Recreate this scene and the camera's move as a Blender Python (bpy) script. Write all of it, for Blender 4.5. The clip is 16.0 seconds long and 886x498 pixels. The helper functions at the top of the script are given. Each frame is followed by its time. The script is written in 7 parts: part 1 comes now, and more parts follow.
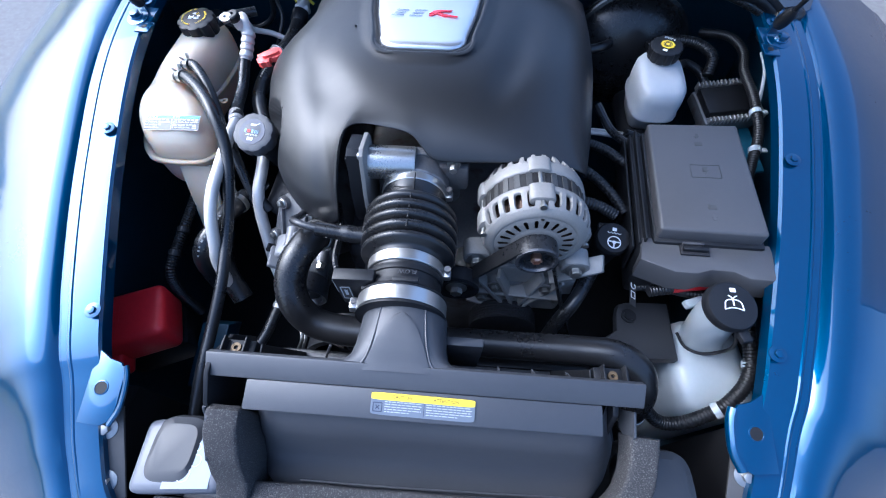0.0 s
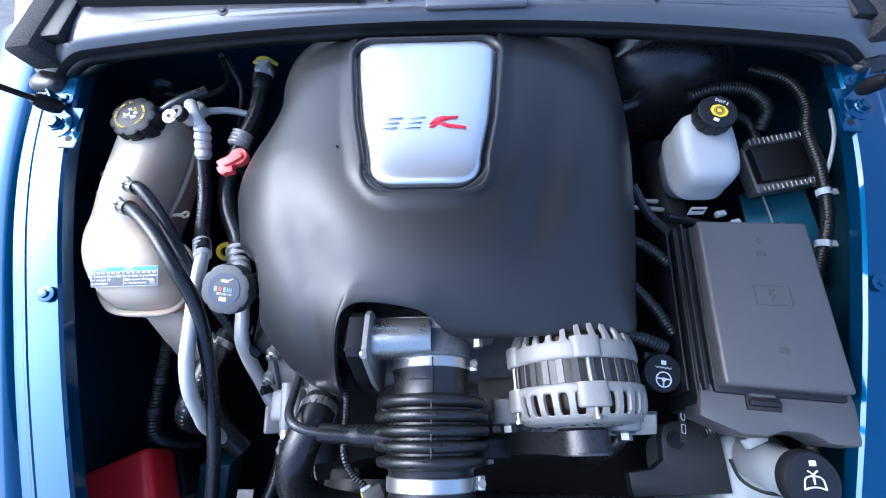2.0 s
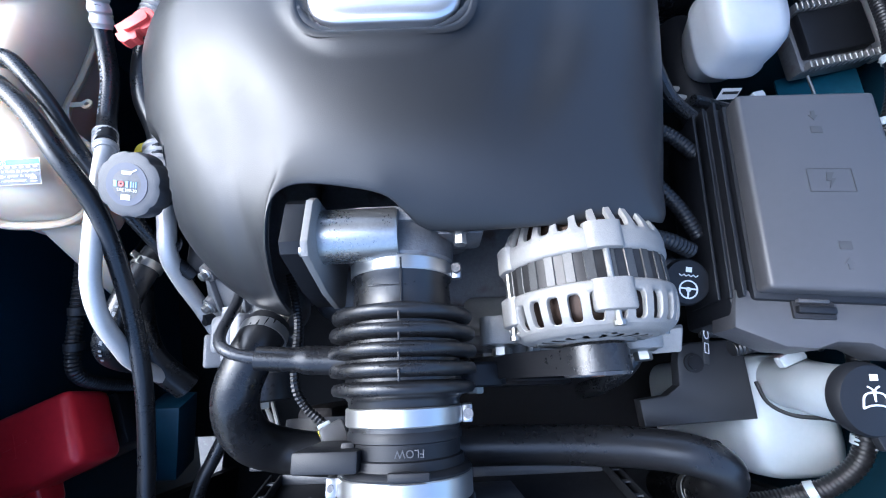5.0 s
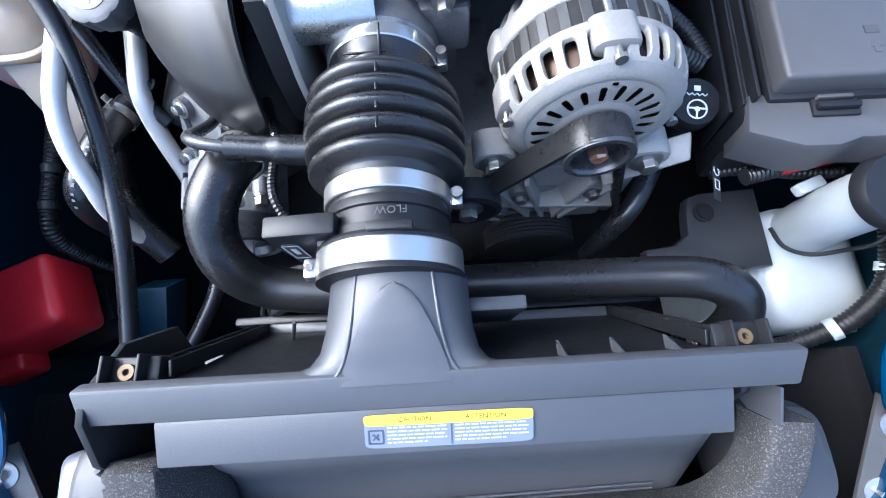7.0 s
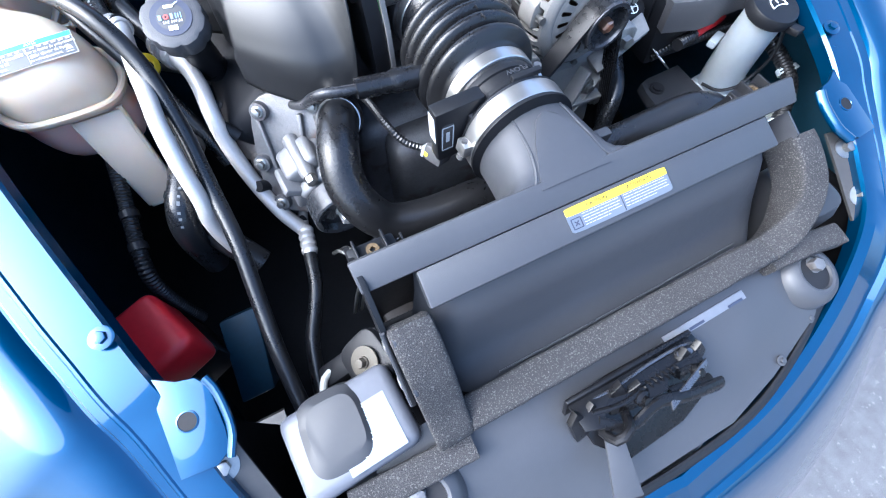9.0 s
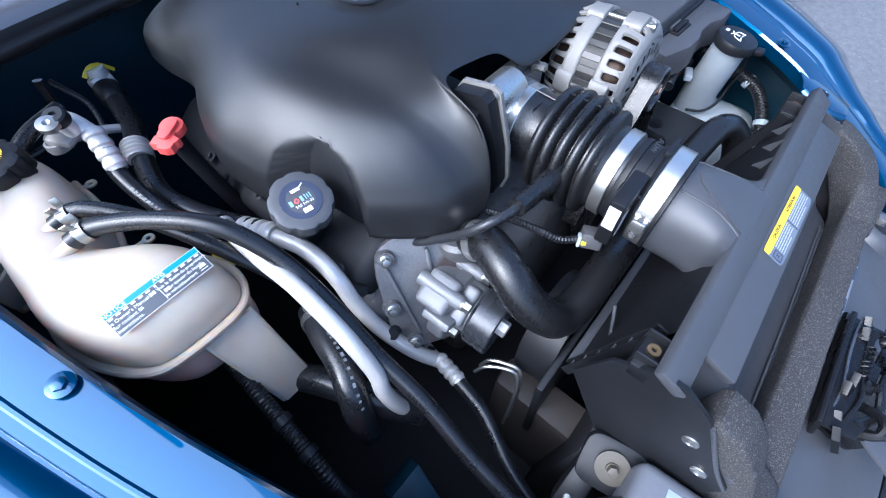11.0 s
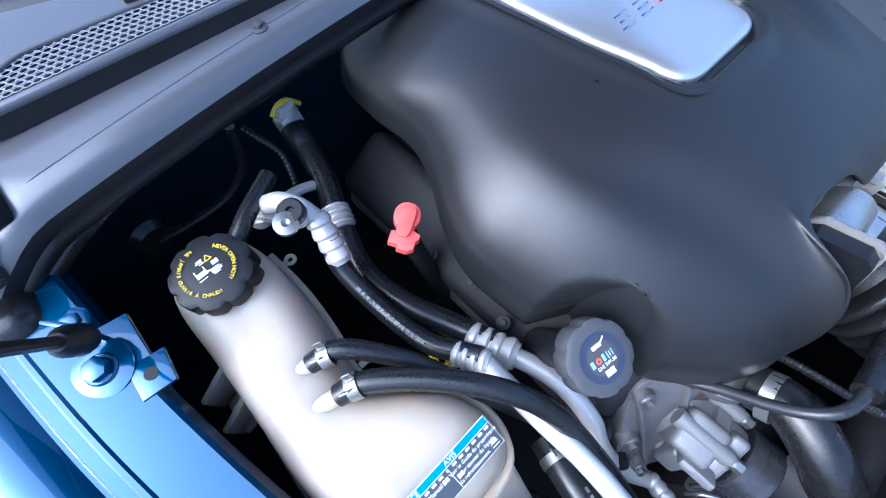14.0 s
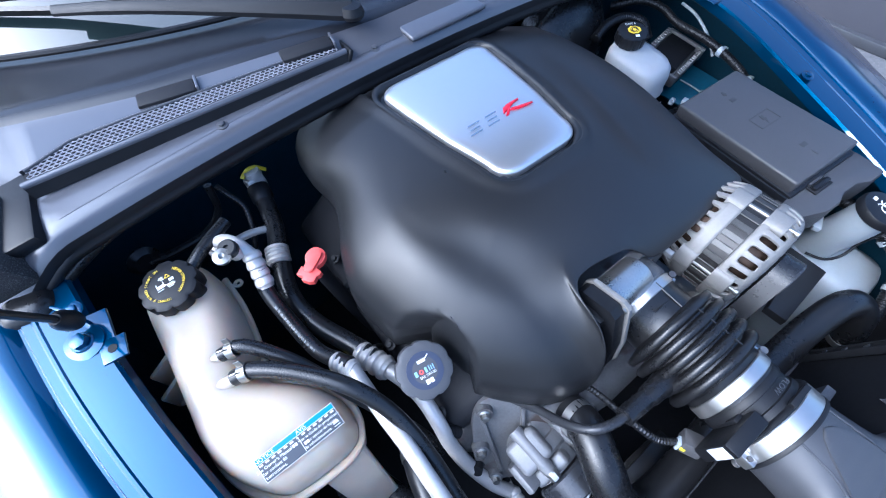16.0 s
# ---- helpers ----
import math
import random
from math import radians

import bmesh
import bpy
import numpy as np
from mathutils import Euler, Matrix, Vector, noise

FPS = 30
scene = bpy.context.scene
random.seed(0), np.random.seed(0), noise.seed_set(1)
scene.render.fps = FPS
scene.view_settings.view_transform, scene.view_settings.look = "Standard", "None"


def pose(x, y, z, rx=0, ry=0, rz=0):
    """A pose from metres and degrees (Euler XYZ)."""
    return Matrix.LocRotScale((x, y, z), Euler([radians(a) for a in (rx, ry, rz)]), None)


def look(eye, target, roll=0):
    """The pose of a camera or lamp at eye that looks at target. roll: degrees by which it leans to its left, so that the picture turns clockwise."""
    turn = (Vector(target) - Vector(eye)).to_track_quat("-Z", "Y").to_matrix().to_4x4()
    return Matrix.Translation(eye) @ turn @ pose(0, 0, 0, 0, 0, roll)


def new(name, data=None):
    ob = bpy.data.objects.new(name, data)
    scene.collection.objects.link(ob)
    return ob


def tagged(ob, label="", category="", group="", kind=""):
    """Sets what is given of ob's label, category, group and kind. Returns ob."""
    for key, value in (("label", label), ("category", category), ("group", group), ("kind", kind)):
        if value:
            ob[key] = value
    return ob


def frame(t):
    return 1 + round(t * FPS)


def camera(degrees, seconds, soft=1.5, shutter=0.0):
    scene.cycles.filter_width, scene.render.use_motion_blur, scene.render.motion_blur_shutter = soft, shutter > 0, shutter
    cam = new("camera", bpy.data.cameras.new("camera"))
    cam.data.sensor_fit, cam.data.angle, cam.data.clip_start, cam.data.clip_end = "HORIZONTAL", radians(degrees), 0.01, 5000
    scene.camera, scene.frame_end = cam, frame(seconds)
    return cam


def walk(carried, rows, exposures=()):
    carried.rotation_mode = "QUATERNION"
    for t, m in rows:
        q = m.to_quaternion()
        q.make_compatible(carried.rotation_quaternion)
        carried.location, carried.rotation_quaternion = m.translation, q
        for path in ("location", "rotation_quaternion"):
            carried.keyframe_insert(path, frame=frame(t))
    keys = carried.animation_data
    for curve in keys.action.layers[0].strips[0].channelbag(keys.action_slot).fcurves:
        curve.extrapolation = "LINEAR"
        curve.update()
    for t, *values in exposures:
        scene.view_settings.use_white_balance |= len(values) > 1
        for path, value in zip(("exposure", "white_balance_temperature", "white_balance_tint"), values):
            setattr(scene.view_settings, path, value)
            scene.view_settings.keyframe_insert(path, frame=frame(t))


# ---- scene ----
cam = camera(94.4, 16.0, soft=1.1)
PATH = [
    (0, (0.04, 0.0, 1.499), (-0.035, 1.065, -0.192), -0.2),
    (0.5, (0.016, 0.063, 1.537), (-0.052, 1.076, -0.186), -0.4),
    (1, (-0.016, 0.134, 1.567), (-0.069, 1.086, -0.191), -1.0),
    (1.5, (-0.007, 0.233, 1.561), (-0.057, 1.114, -0.234), -2.6),
    (2, (-0.004, 0.321, 1.548), (-0.044, 1.149, -0.272), -3.4),
    (2.5, (-0.001, 0.393, 1.534), (-0.027, 1.192, -0.299), -3.4),
    (3, (-0.01, 0.425, 1.522), (-0.011, 1.202, -0.32), -2.4),
    (3.5, (-0.013, 0.411, 1.515), (-0.001, 1.158, -0.34), -1.9),
    (3.7, (-0.01, 0.398, 1.498), (0.008, 1.127, -0.364), -1.5),
    (5.8, (0.013, 0.234, 1.371), (-0.013, 0.821, -0.541), -4.2),
    (6, (0.012, 0.219, 1.362), (-0.023, 0.8, -0.551), -5.1),
    (6.5, (0.014, 0.175, 1.331), (-0.029, 0.741, -0.587), -6.2),
    (7, (0.017, 0.133, 1.321), (-0.009, 0.708, -0.595), -6.1),
    (7.5, (0.004, 0.108, 1.312), (0.036, 0.702, -0.598), -3.9),
    (8, (-0.046, 0.093, 1.301), (0.088, 0.723, -0.592), -0.5),
    (8.5, (-0.128, 0.026, 1.314), (0.152, 0.722, -0.54), 2.2),
    (8.7, (-0.176, -0.017, 1.328), (0.149, 0.7, -0.51), 1.9),
    (10.8, (-0.402, 0.173, 1.356), (0.422, 0.926, -0.304), -1.4),
    (11, (-0.426, 0.198, 1.359), (0.409, 0.944, -0.298), -1.7),
    (11.5, (-0.452, 0.265, 1.366), (0.387, 0.995, -0.296), -1.8),
    (12, (-0.462, 0.335, 1.362), (0.337, 1.05, -0.326), -1.8),
    (12.5, (-0.468, 0.414, 1.361), (0.263, 1.108, -0.367), -1.3),
    (13, (-0.468, 0.475, 1.375), (0.179, 1.138, -0.397), -1.2),
    (13.5, (-0.46, 0.522, 1.382), (0.154, 1.156, -0.413), 0.2),
    (14, (-0.458, 0.545, 1.385), (0.164, 1.175, -0.409), 1.0),
    (14.5, (-0.45, 0.545, 1.393), (0.212, 1.194, -0.379), 1.2),
    (15, (-0.412, 0.526, 1.426), (0.274, 1.217, -0.321), -0.1),
    (15.5, (-0.376, 0.49, 1.463), (0.306, 1.257, -0.254), -1.6),
    (16, (-0.364, 0.373, 1.511), (0.249, 1.245, -0.182), -3.2),
]
walk(cam, [(t, look(eye, target, roll)) for t, eye, target, roll in PATH], exposures=[(0.0, 0.58, 4720, 11), (3.5, 0.58, 4740, 11), (6.0, 1.22, 4920, 8), (8.5, 1.30, 4990, 8), (11.0, 0.58, 4760, 10), (16.0, 0.48, 4600, 10)])

# ---- light ----
world = bpy.data.worlds.new("sky")
scene.world = world
world.use_nodes = True
wn = world.node_tree
sky = wn.nodes.new("ShaderNodeTexSky")
sky.sky_type, sky.sun_disc = "NISHITA", False
sky.sun_elevation, sky.sun_rotation = radians(44), radians(285)
sky.air_density, sky.dust_density = 1.2, 8.0
wn.links.new(sky.outputs[0], wn.nodes["Background"].inputs[0])
wn.nodes["Background"].inputs[1].default_value = 0.27

sun_data = bpy.data.lights.new("sun", "SUN")
sun_data.energy, sun_data.angle, sun_data.color = 1.62, radians(60), (1.0, 0.96, 0.90)
sun = new("sun", sun_data)
sun.matrix_world = look((-4.4, 0.6, 7.7), (0, 0, 0))


# ---- materials ----
def mat(name, color, rough=0.5, metal=0.0, coat=0.0, grain=0.0, grain_size=400.0, tone=0.12, tone_size=9.0, rough_var=0.08, sss=0.0, spec=0.5, wear=None):
    """Principled surface with tone variation at two scales, roughness variation and a fine bump."""
    m = bpy.data.materials.new(name)
    m.use_nodes = True
    t = m.node_tree
    b = t.nodes["Principled BSDF"]
    co = t.nodes.new("ShaderNodeTexCoord")

    def noise_node(scale, detail=3.0):
        n = t.nodes.new("ShaderNodeTexNoise")
        n.inputs["Scale"].default_value, n.inputs["Detail"].default_value = scale, detail
        t.links.new(co.outputs["Object"], n.inputs["Vector"])
        return n

    big, small = noise_node(tone_size, 4.0), noise_node(tone_size * 14, 3.0)
    mix = t.nodes.new("ShaderNodeMath")
    mix.operation = "MULTIPLY_ADD"
    mix.inputs[1].default_value = 0.6
    t.links.new(big.outputs[0], mix.inputs[0])
    sc = t.nodes.new("ShaderNodeMath")
    sc.operation = "MULTIPLY"
    sc.inputs[1].default_value = 0.4
    t.links.new(small.outputs[0], sc.inputs[0])
    t.links.new(sc.outputs[0], mix.inputs[2])
    ramp = t.nodes.new("ShaderNodeMapRange")
    ramp.inputs["From Min"].default_value, ramp.inputs["From Max"].default_value = 0.3, 0.7
    t.links.new(mix.outputs[0], ramp.inputs["Value"])
    ramp.inputs["To Min"].default_value, ramp.inputs["To Max"].default_value = 1 - tone, 1 + tone
    hsv = t.nodes.new("ShaderNodeMix")
    hsv.data_type, hsv.blend_type = "RGBA", "MULTIPLY"
    hsv.inputs["Factor"].default_value = 1.0
    hsv.inputs["A"].default_value = (*color, 1)
    comb = t.nodes.new("ShaderNodeCombineColor")
    for i in range(3):
        t.links.new(ramp.outputs[0], comb.inputs[i])
    t.links.new(comb.outputs[0], hsv.inputs["B"])
    out = hsv.outputs["Result"]
    if wear:
        w = noise_node(wear[1], 6.0)
        wr = t.nodes.new("ShaderNodeMapRange")
        wr.inputs["From Min"].default_value, wr.inputs["From Max"].default_value = wear[2], wear[2] + 0.14
        t.links.new(w.outputs[0], wr.inputs["Value"])
        wm = t.nodes.new("ShaderNodeMix")
        wm.data_type = "RGBA"
        wm.inputs["B"].default_value = (*wear[0], 1)
        t.links.new(wr.outputs[0], wm.inputs["Factor"])
        t.links.new(out, wm.inputs["A"])
        out = wm.outputs["Result"]
    t.links.new(out, b.inputs["Base Color"])
    rr = t.nodes.new("ShaderNodeMapRange")
    rr.inputs["From Min"].default_value, rr.inputs["From Max"].default_value = 0.3, 0.7
    rr.inputs["To Min"].default_value, rr.inputs["To Max"].default_value = max(rough - rough_var, 0.02), min(rough + rough_var, 1)
    t.links.new(mix.outputs[0], rr.inputs["Value"])
    t.links.new(rr.outputs[0], b.inputs["Roughness"])
    b.inputs["Metallic"].default_value = metal
    b.inputs["Coat Weight"].default_value = coat
    b.inputs["Coat Roughness"].default_value = 0.02
    b.inputs["Coat IOR"].default_value = 1.55
    b.inputs["Specular IOR Level"].default_value = spec
    if sss:
        b.inputs["Subsurface Weight"].default_value = sss
        b.inputs["Subsurface Radius"].default_value = (0.03, 0.02, 0.012)
        b.inputs["Subsurface Scale"].default_value = 0.5
    if grain:
        g = noise_node(grain_size, 2.0)
        bp = t.nodes.new("ShaderNodeBump")
        bp.inputs["Strength"].default_value, bp.inputs["Distance"].default_value = grain, 0.001
        t.links.new(g.outputs[0], bp.inputs["Height"])
        t.links.new(bp.outputs[0], b.inputs["Normal"])
    return m


PAINT = mat("blue_metallic_paint", (0.003, 0.056, 0.142), 0.30, 0.66, coat=1.0, tone=0.05, rough_var=0.03, spec=0.2)
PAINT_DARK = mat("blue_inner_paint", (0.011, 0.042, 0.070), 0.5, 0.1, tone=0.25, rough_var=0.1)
COVER = mat("black_moulded_plastic", (0.014, 0.0145, 0.016), 0.39, grain=0.12, grain_size=1400, tone=0.08, rough_var=0.04, spec=0.58)
BLACK = mat("black_plastic", (0.010, 0.0105, 0.0125), 0.45, grain=0.1, grain_size=900, tone=0.15, spec=0.32)
GREY_PLASTIC = mat("dark_grey_plastic", (0.051, 0.053, 0.060), 0.42, grain=0.15, grain_size=1200, tone=0.08)
FUSE = mat("grey_lid_plastic", (0.066, 0.065, 0.068), 0.42, grain=0.15, grain_size=1500, tone=0.08)
LATCH = mat("black_latch_steel", (0.007, 0.007, 0.008), 0.28, tone=0.2, spec=0.3)
WASHER = mat("dull_brass_washer", (0.085, 0.076, 0.060), 0.55, 0.3, tone=0.15)
RUBBER = mat("black_rubber", (0.012, 0.012, 0.013), 0.30, grain=0.1, grain_size=300, tone=0.2)
LOOM = mat("black_loom_plastic", (0.010, 0.010, 0.011), 0.36, tone=0.2, spec=0.45)
HOSE = mat("black_hose_rubber", (0.012, 0.0125, 0.014), 0.30, grain=0.08, grain_size=500, tone=0.25, tone_size=30)
PIPE = mat("dull_aluminium_pipe", (0.62, 0.59, 0.555), 0.45, 0.45, tone=0.08, tone_size=25)
ALU = mat("cast_aluminium", (0.34, 0.335, 0.33), 0.5, 0.7, grain=0.35, grain_size=700, tone=0.16, tone_size=20, wear=((0.25, 0.22, 0.19), 35, 0.62))
ALT_ALU = mat("matte_cast_aluminium", (0.262, 0.250, 0.232), 0.55, 0.25, grain=0.35, grain_size=800, tone=0.12, tone_size=22, wear=((0.30, 0.27, 0.24), 30, 0.64))
PUMP = mat("grey_pump_casting", (0.19, 0.19, 0.195), 0.5, 0.35, grain=0.35, grain_size=700, tone=0.15, tone_size=25)
ALU_DARK = mat("grey_cast_metal", (0.17, 0.168, 0.17), 0.5, 0.55, grain=0.4, grain_size=500, tone=0.25, tone_size=18, wear=((0.10, 0.08, 0.07), 28, 0.55))
STEEL = mat("bright_steel_band", (0.56, 0.55, 0.53), 0.30, 0.9, tone=0.04, rough_var=0.02)
CHROME = mat("polished_metal", (0.8, 0.8, 0.81), 0.14, 1.0, tone=0.03, rough_var=0.03)
ZINC = mat("zinc_plated_bolt", (0.36, 0.355, 0.335), 0.35, 0.9, tone=0.15, tone_size=60)
BRUSHED = mat("satin_silver_plate", (0.76, 0.76, 0.77), 0.30, 0.85, tone=0.01, rough_var=0.005)
TANK = mat("milky_tank_plastic", (0.48, 0.412, 0.328), 0.38, sss=1.0, tone=0.05, tone_size=7, wear=((0.46, 0.36, 0.26), 9, 0.56))


def filled(m, level, color):
    """Lets the fluid inside a milky tank show through below its level."""
    t = m.node_tree
    b = t.nodes["Principled BSDF"]
    old = b.inputs["Base Color"].links[0].from_socket
    co = t.nodes.new("ShaderNodeTexCoord")
    sep = t.nodes.new("ShaderNodeSeparateXYZ")
    t.links.new(co.outputs["Object"], sep.inputs[0])
    n = t.nodes.new("ShaderNodeTexNoise")
    n.inputs["Scale"].default_value = 22
    t.links.new(co.outputs["Object"], n.inputs["Vector"])
    wob = t.nodes.new("ShaderNodeMath")
    wob.operation = "MULTIPLY_ADD"
    wob.inputs[1].default_value = 0.030
    t.links.new(n.outputs[0], wob.inputs[0])
    t.links.new(sep.outputs["Z"], wob.inputs[2])
    r = t.nodes.new("ShaderNodeMapRange")
    r.interpolation_type = "SMOOTHSTEP"
    r.inputs["From Min"].default_value, r.inputs["From Max"].default_value = level + 0.030, level - 0.010
    t.links.new(wob.outputs[0], r.inputs["Value"])
    mx = t.nodes.new("ShaderNodeMix")
    mx.data_type = "RGBA"
    mx.inputs["B"].default_value = (*color, 1)
    t.links.new(r.outputs[0], mx.inputs["Factor"])
    t.links.new(old, mx.inputs["A"])
    t.links.new(mx.outputs["Result"], b.inputs["Base Color"])


TANK.node_tree.nodes["Principled BSDF"].inputs["Subsurface Scale"].default_value = 2.2
TANK_DRY = TANK.copy()
TANK_DRY.name = "milky_dry_plastic"
TANK_DRY.node_tree.nodes["Principled BSDF"].inputs["Subsurface Scale"].default_value = 0.4
filled(TANK, 0.955, (0.62, 0.38, 0.32))
WHITE_TANK = mat("white_tank_plastic", (0.39, 0.40, 0.41), 0.36, sss=0.15, tone=0.05, tone_size=8)
CLOUD = mat("clear_white_tank_plastic", (0.37, 0.405, 0.43), 0.35, sss=0.15, tone=0.06)
RED = mat("red_plastic", (0.62, 0.02, 0.03), 0.35, tone=0.1)
RED_KNOB = mat("faded_red_plastic", (0.85, 0.11, 0.09), 0.45, tone=0.1)
COPPER = mat("copper_winding", (0.05, 0.032, 0.022), 0.4, 0.7, tone=0.4, tone_size=120)
# Black metal, also the colour that stands for shade in holes and gaps.
DARK = mat("black_metal_and_shade", (0.016, 0.016, 0.018), 0.6, tone=0.3, spec=0.25)
FOAM = mat("dark_grey_foam", (0.042, 0.041, 0.042), 0.92, grain=1.0, grain_size=800, tone=0.22, tone_size=40, spec=0.2, wear=((0.112, 0.108, 0.105), 620, 0.53))
COWL = mat("satin_cowl_plastic", (0.085, 0.086, 0.098), 0.24, tone=0.015, rough_var=0.01, spec=1.0)
COWL_DARK = mat("dark_cowl_plastic", (0.018, 0.019, 0.023), 0.24, tone=0.05, rough_var=0.03, spec=0.4)
YELLOW = mat("yellow_ink", (0.85, 0.62, 0.02), 0.5, tone=0.04)
YELLOW_PLASTIC = mat("yellow_plastic", (0.75, 0.6, 0.02), 0.4, tone=0.08)
WHITE = mat("white_ink", (0.82, 0.82, 0.82), 0.55, tone=0.04)
PALE = mat("pale_label_paper", (0.66, 0.68, 0.72), 0.45, tone=0.05, tone_size=40)
LABEL_GREY = mat("charcoal_label", (0.055, 0.062, 0.075), 0.4, tone=0.05)
LABEL_BLUE = mat("blue_label", (0.02, 0.22, 0.62), 0.4, tone=0.05)
LABEL_NAVY = mat("navy_label", (0.035, 0.042, 0.075), 0.4, tone=0.05)
GREEN = mat("green_sticker", (0.2, 0.62, 0.18), 0.5, tone=0.04)
MARK = mat("dark_emboss_ink", (0.03, 0.03, 0.032), 0.6, tone=0.05)
RED_INK = mat("red_enamel", (0.65, 0.01, 0.03), 0.25, coat=0.6, tone=0.04)
ASPHALT = mat("grey_asphalt", (0.12, 0.12, 0.125), 0.85, grain=0.9, grain_size=90, tone=0.3, tone_size=25, wear=((0.22, 0.22, 0.21), 60, 0.60))
GRASS = mat("dry_verge_grass", (0.16, 0.15, 0.06), 0.9, tone=0.5, tone_size=20)
WALL = mat("grey_painted_wall", (0.07, 0.07, 0.085), 0.7, grain=0.3, grain_size=40, tone=0.06)
LINING = mat("hood_lining_felt", (0.05, 0.05, 0.055), 0.9, grain=0.6, grain_size=200, tone=0.2)
LEAF = mat("hedge_leaves", (0.06, 0.09, 0.03), 0.6, tone=0.5, tone_size=6)
GLASS = bpy.data.materials.new("tinted_glass")
GLASS.use_nodes = True
gb = GLASS.node_tree.nodes["Principled BSDF"]
gb.inputs["Base Color"].default_value = (0.02, 0.03, 0.03, 1)
gb.inputs["Roughness"].default_value = 0.03
gb.inputs["Coat Weight"].default_value = 0.5


# ---- mesh tools ----
def V(*a):
    return Vector(a)


def aim(origin, axis, spin=0.0):
    """A frame at origin whose z runs along axis."""
    q = Vector(axis).normalized().to_track_quat("Z", "Y")
    return Matrix.Translation(origin) @ q.to_matrix().to_4x4() @ pose(0, 0, 0, 0, 0, spin)


def grid_mesh(rings, closed=True, cap=True):
    """A skin over rows of points; closed rows wrap round."""
    bm = bmesh.new()
    rows = [[bm.verts.new(p) for p in r] for r in rings]
    for a, b in zip(rows, rows[1:]):
        n = len(a)
        for i in range(n if closed else n - 1):
            j = (i + 1) % n
            bm.faces.new((a[i], a[j], b[j], b[i]))
    if cap and closed:
        bm.faces.new(rows[0][::-1])
        bm.faces.new(rows[-1])
    bmesh.ops.recalc_face_normals(bm, faces=bm.faces)
    return bm


def rbox(size, m=None, r=0.004, seg=2):
    bm = bmesh.new()
    bmesh.ops.create_cube(bm, size=1, matrix=Matrix.Diagonal((*size, 1)))
    if r:
        bmesh.ops.bevel(bm, geom=bm.edges[:], offset=min(r, min(size) * 0.45), segments=seg, affect="EDGES", profile=0.5)
    if m:
        bm.transform(m)
    return bm


def lathe(profile, m=None, seg=28):
    """Turns (radius, height) pairs round z."""
    rings = [[(max(r, 1e-5) * math.cos(2 * math.pi * i / seg), max(r, 1e-5) * math.sin(2 * math.pi * i / seg), h) for i in range(seg)] for r, h in profile]
    hollow = profile[0][0] > 1e-4 and profile[-1][0] > 1e-4
    bm = grid_mesh(rings + [rings[0]], cap=False) if hollow else grid_mesh(rings)
    if hollow:
        bmesh.ops.remove_doubles(bm, verts=bm.verts, dist=1e-7)
        bmesh.ops.recalc_face_normals(bm, faces=bm.faces)
    if m:
        bm.transform(m)
    return bm


def prism(outline, h, m=None, bevel=0.0, seg=2):
    bm = grid_mesh([[(x, y, 0) for x, y in outline], [(x, y, h) for x, y in outline]])
    if bevel:
        top = [e for e in bm.edges if all(abs(v.co.z - h) < 1e-6 for v in e.verts)]
        bmesh.ops.bevel(bm, geom=top, offset=bevel, segments=seg, affect="EDGES", profile=0.5)
    if m:
        bm.transform(m)
    return bm


def spline(points, step=0.006):
    """Even points along a Catmull-Rom curve."""
    p = [Vector(q) for q in points]
    p = [p[0] * 2 - p[1]] + p + [p[-1] * 2 - p[-2]]
    out = []
    for a, b, c, d in zip(p, p[1:], p[2:], p[3:]):
        n = max(2, int((c - b).length / step))
        for k in range(n):
            t = k / n
            out.append(0.5 * (2 * b + (c - a) * t + (2 * a - 5 * b + 4 * c - d) * t * t + (3 * b - a - 3 * c + d) * t ** 3))
    return out + [p[-2]]


def tube(points, r, seg=12, step=0.006, wave=None, squash=1.0):
    """A hose along points. r: a radius, or a function of the share of the way; wave: (share of the radius, pitch in metres)."""
    if wave:
        step = wave[1] / 5
    pts = spline(points, step)
    tangents = [(pts[min(i + 1, len(pts) - 1)] - pts[max(i - 1, 0)]).normalized() for i in range(len(pts))]
    side = tangents[0].orthogonal().normalized()
    rings, run = [], 0.0
    for i, (q, t) in enumerate(zip(pts, tangents)):
        side = (side - t * side.dot(t)).normalized()
        up = t.cross(side)
        rad = r(i / (len(pts) - 1)) if callable(r) else r
        if wave:
            rad *= 1 + wave[0] * math.sin(2 * math.pi * run / wave[1])
        rings.append([q + rad * (math.cos(a) * side + squash * math.sin(a) * up) for a in (2 * math.pi * k / seg for k in range(seg))])
        if i + 1 < len(pts):
            run += (pts[i + 1] - q).length
    return grid_mesh(rings)


def sup(n, hx, hy, e=2.6, cx=0.0, cy=0.0):
    """A rounded-rectangle outline (superellipse)."""
    out = []
    for k in range(n):
        a = 2 * math.pi * k / n
        c, s = math.cos(a), math.sin(a)
        out.append((cx + hx * math.copysign(abs(c) ** (2 / e), c), cy + hy * math.copysign(abs(s) ** (2 / e), s)))
    return out


def merge(*bms):
    out = bms[0]
    for b in bms[1:]:
        me = bpy.data.meshes.new("tmp")
        b.to_mesh(me)
        out.from_mesh(me)
        bpy.data.meshes.remove(me)
        b.free()
    return out


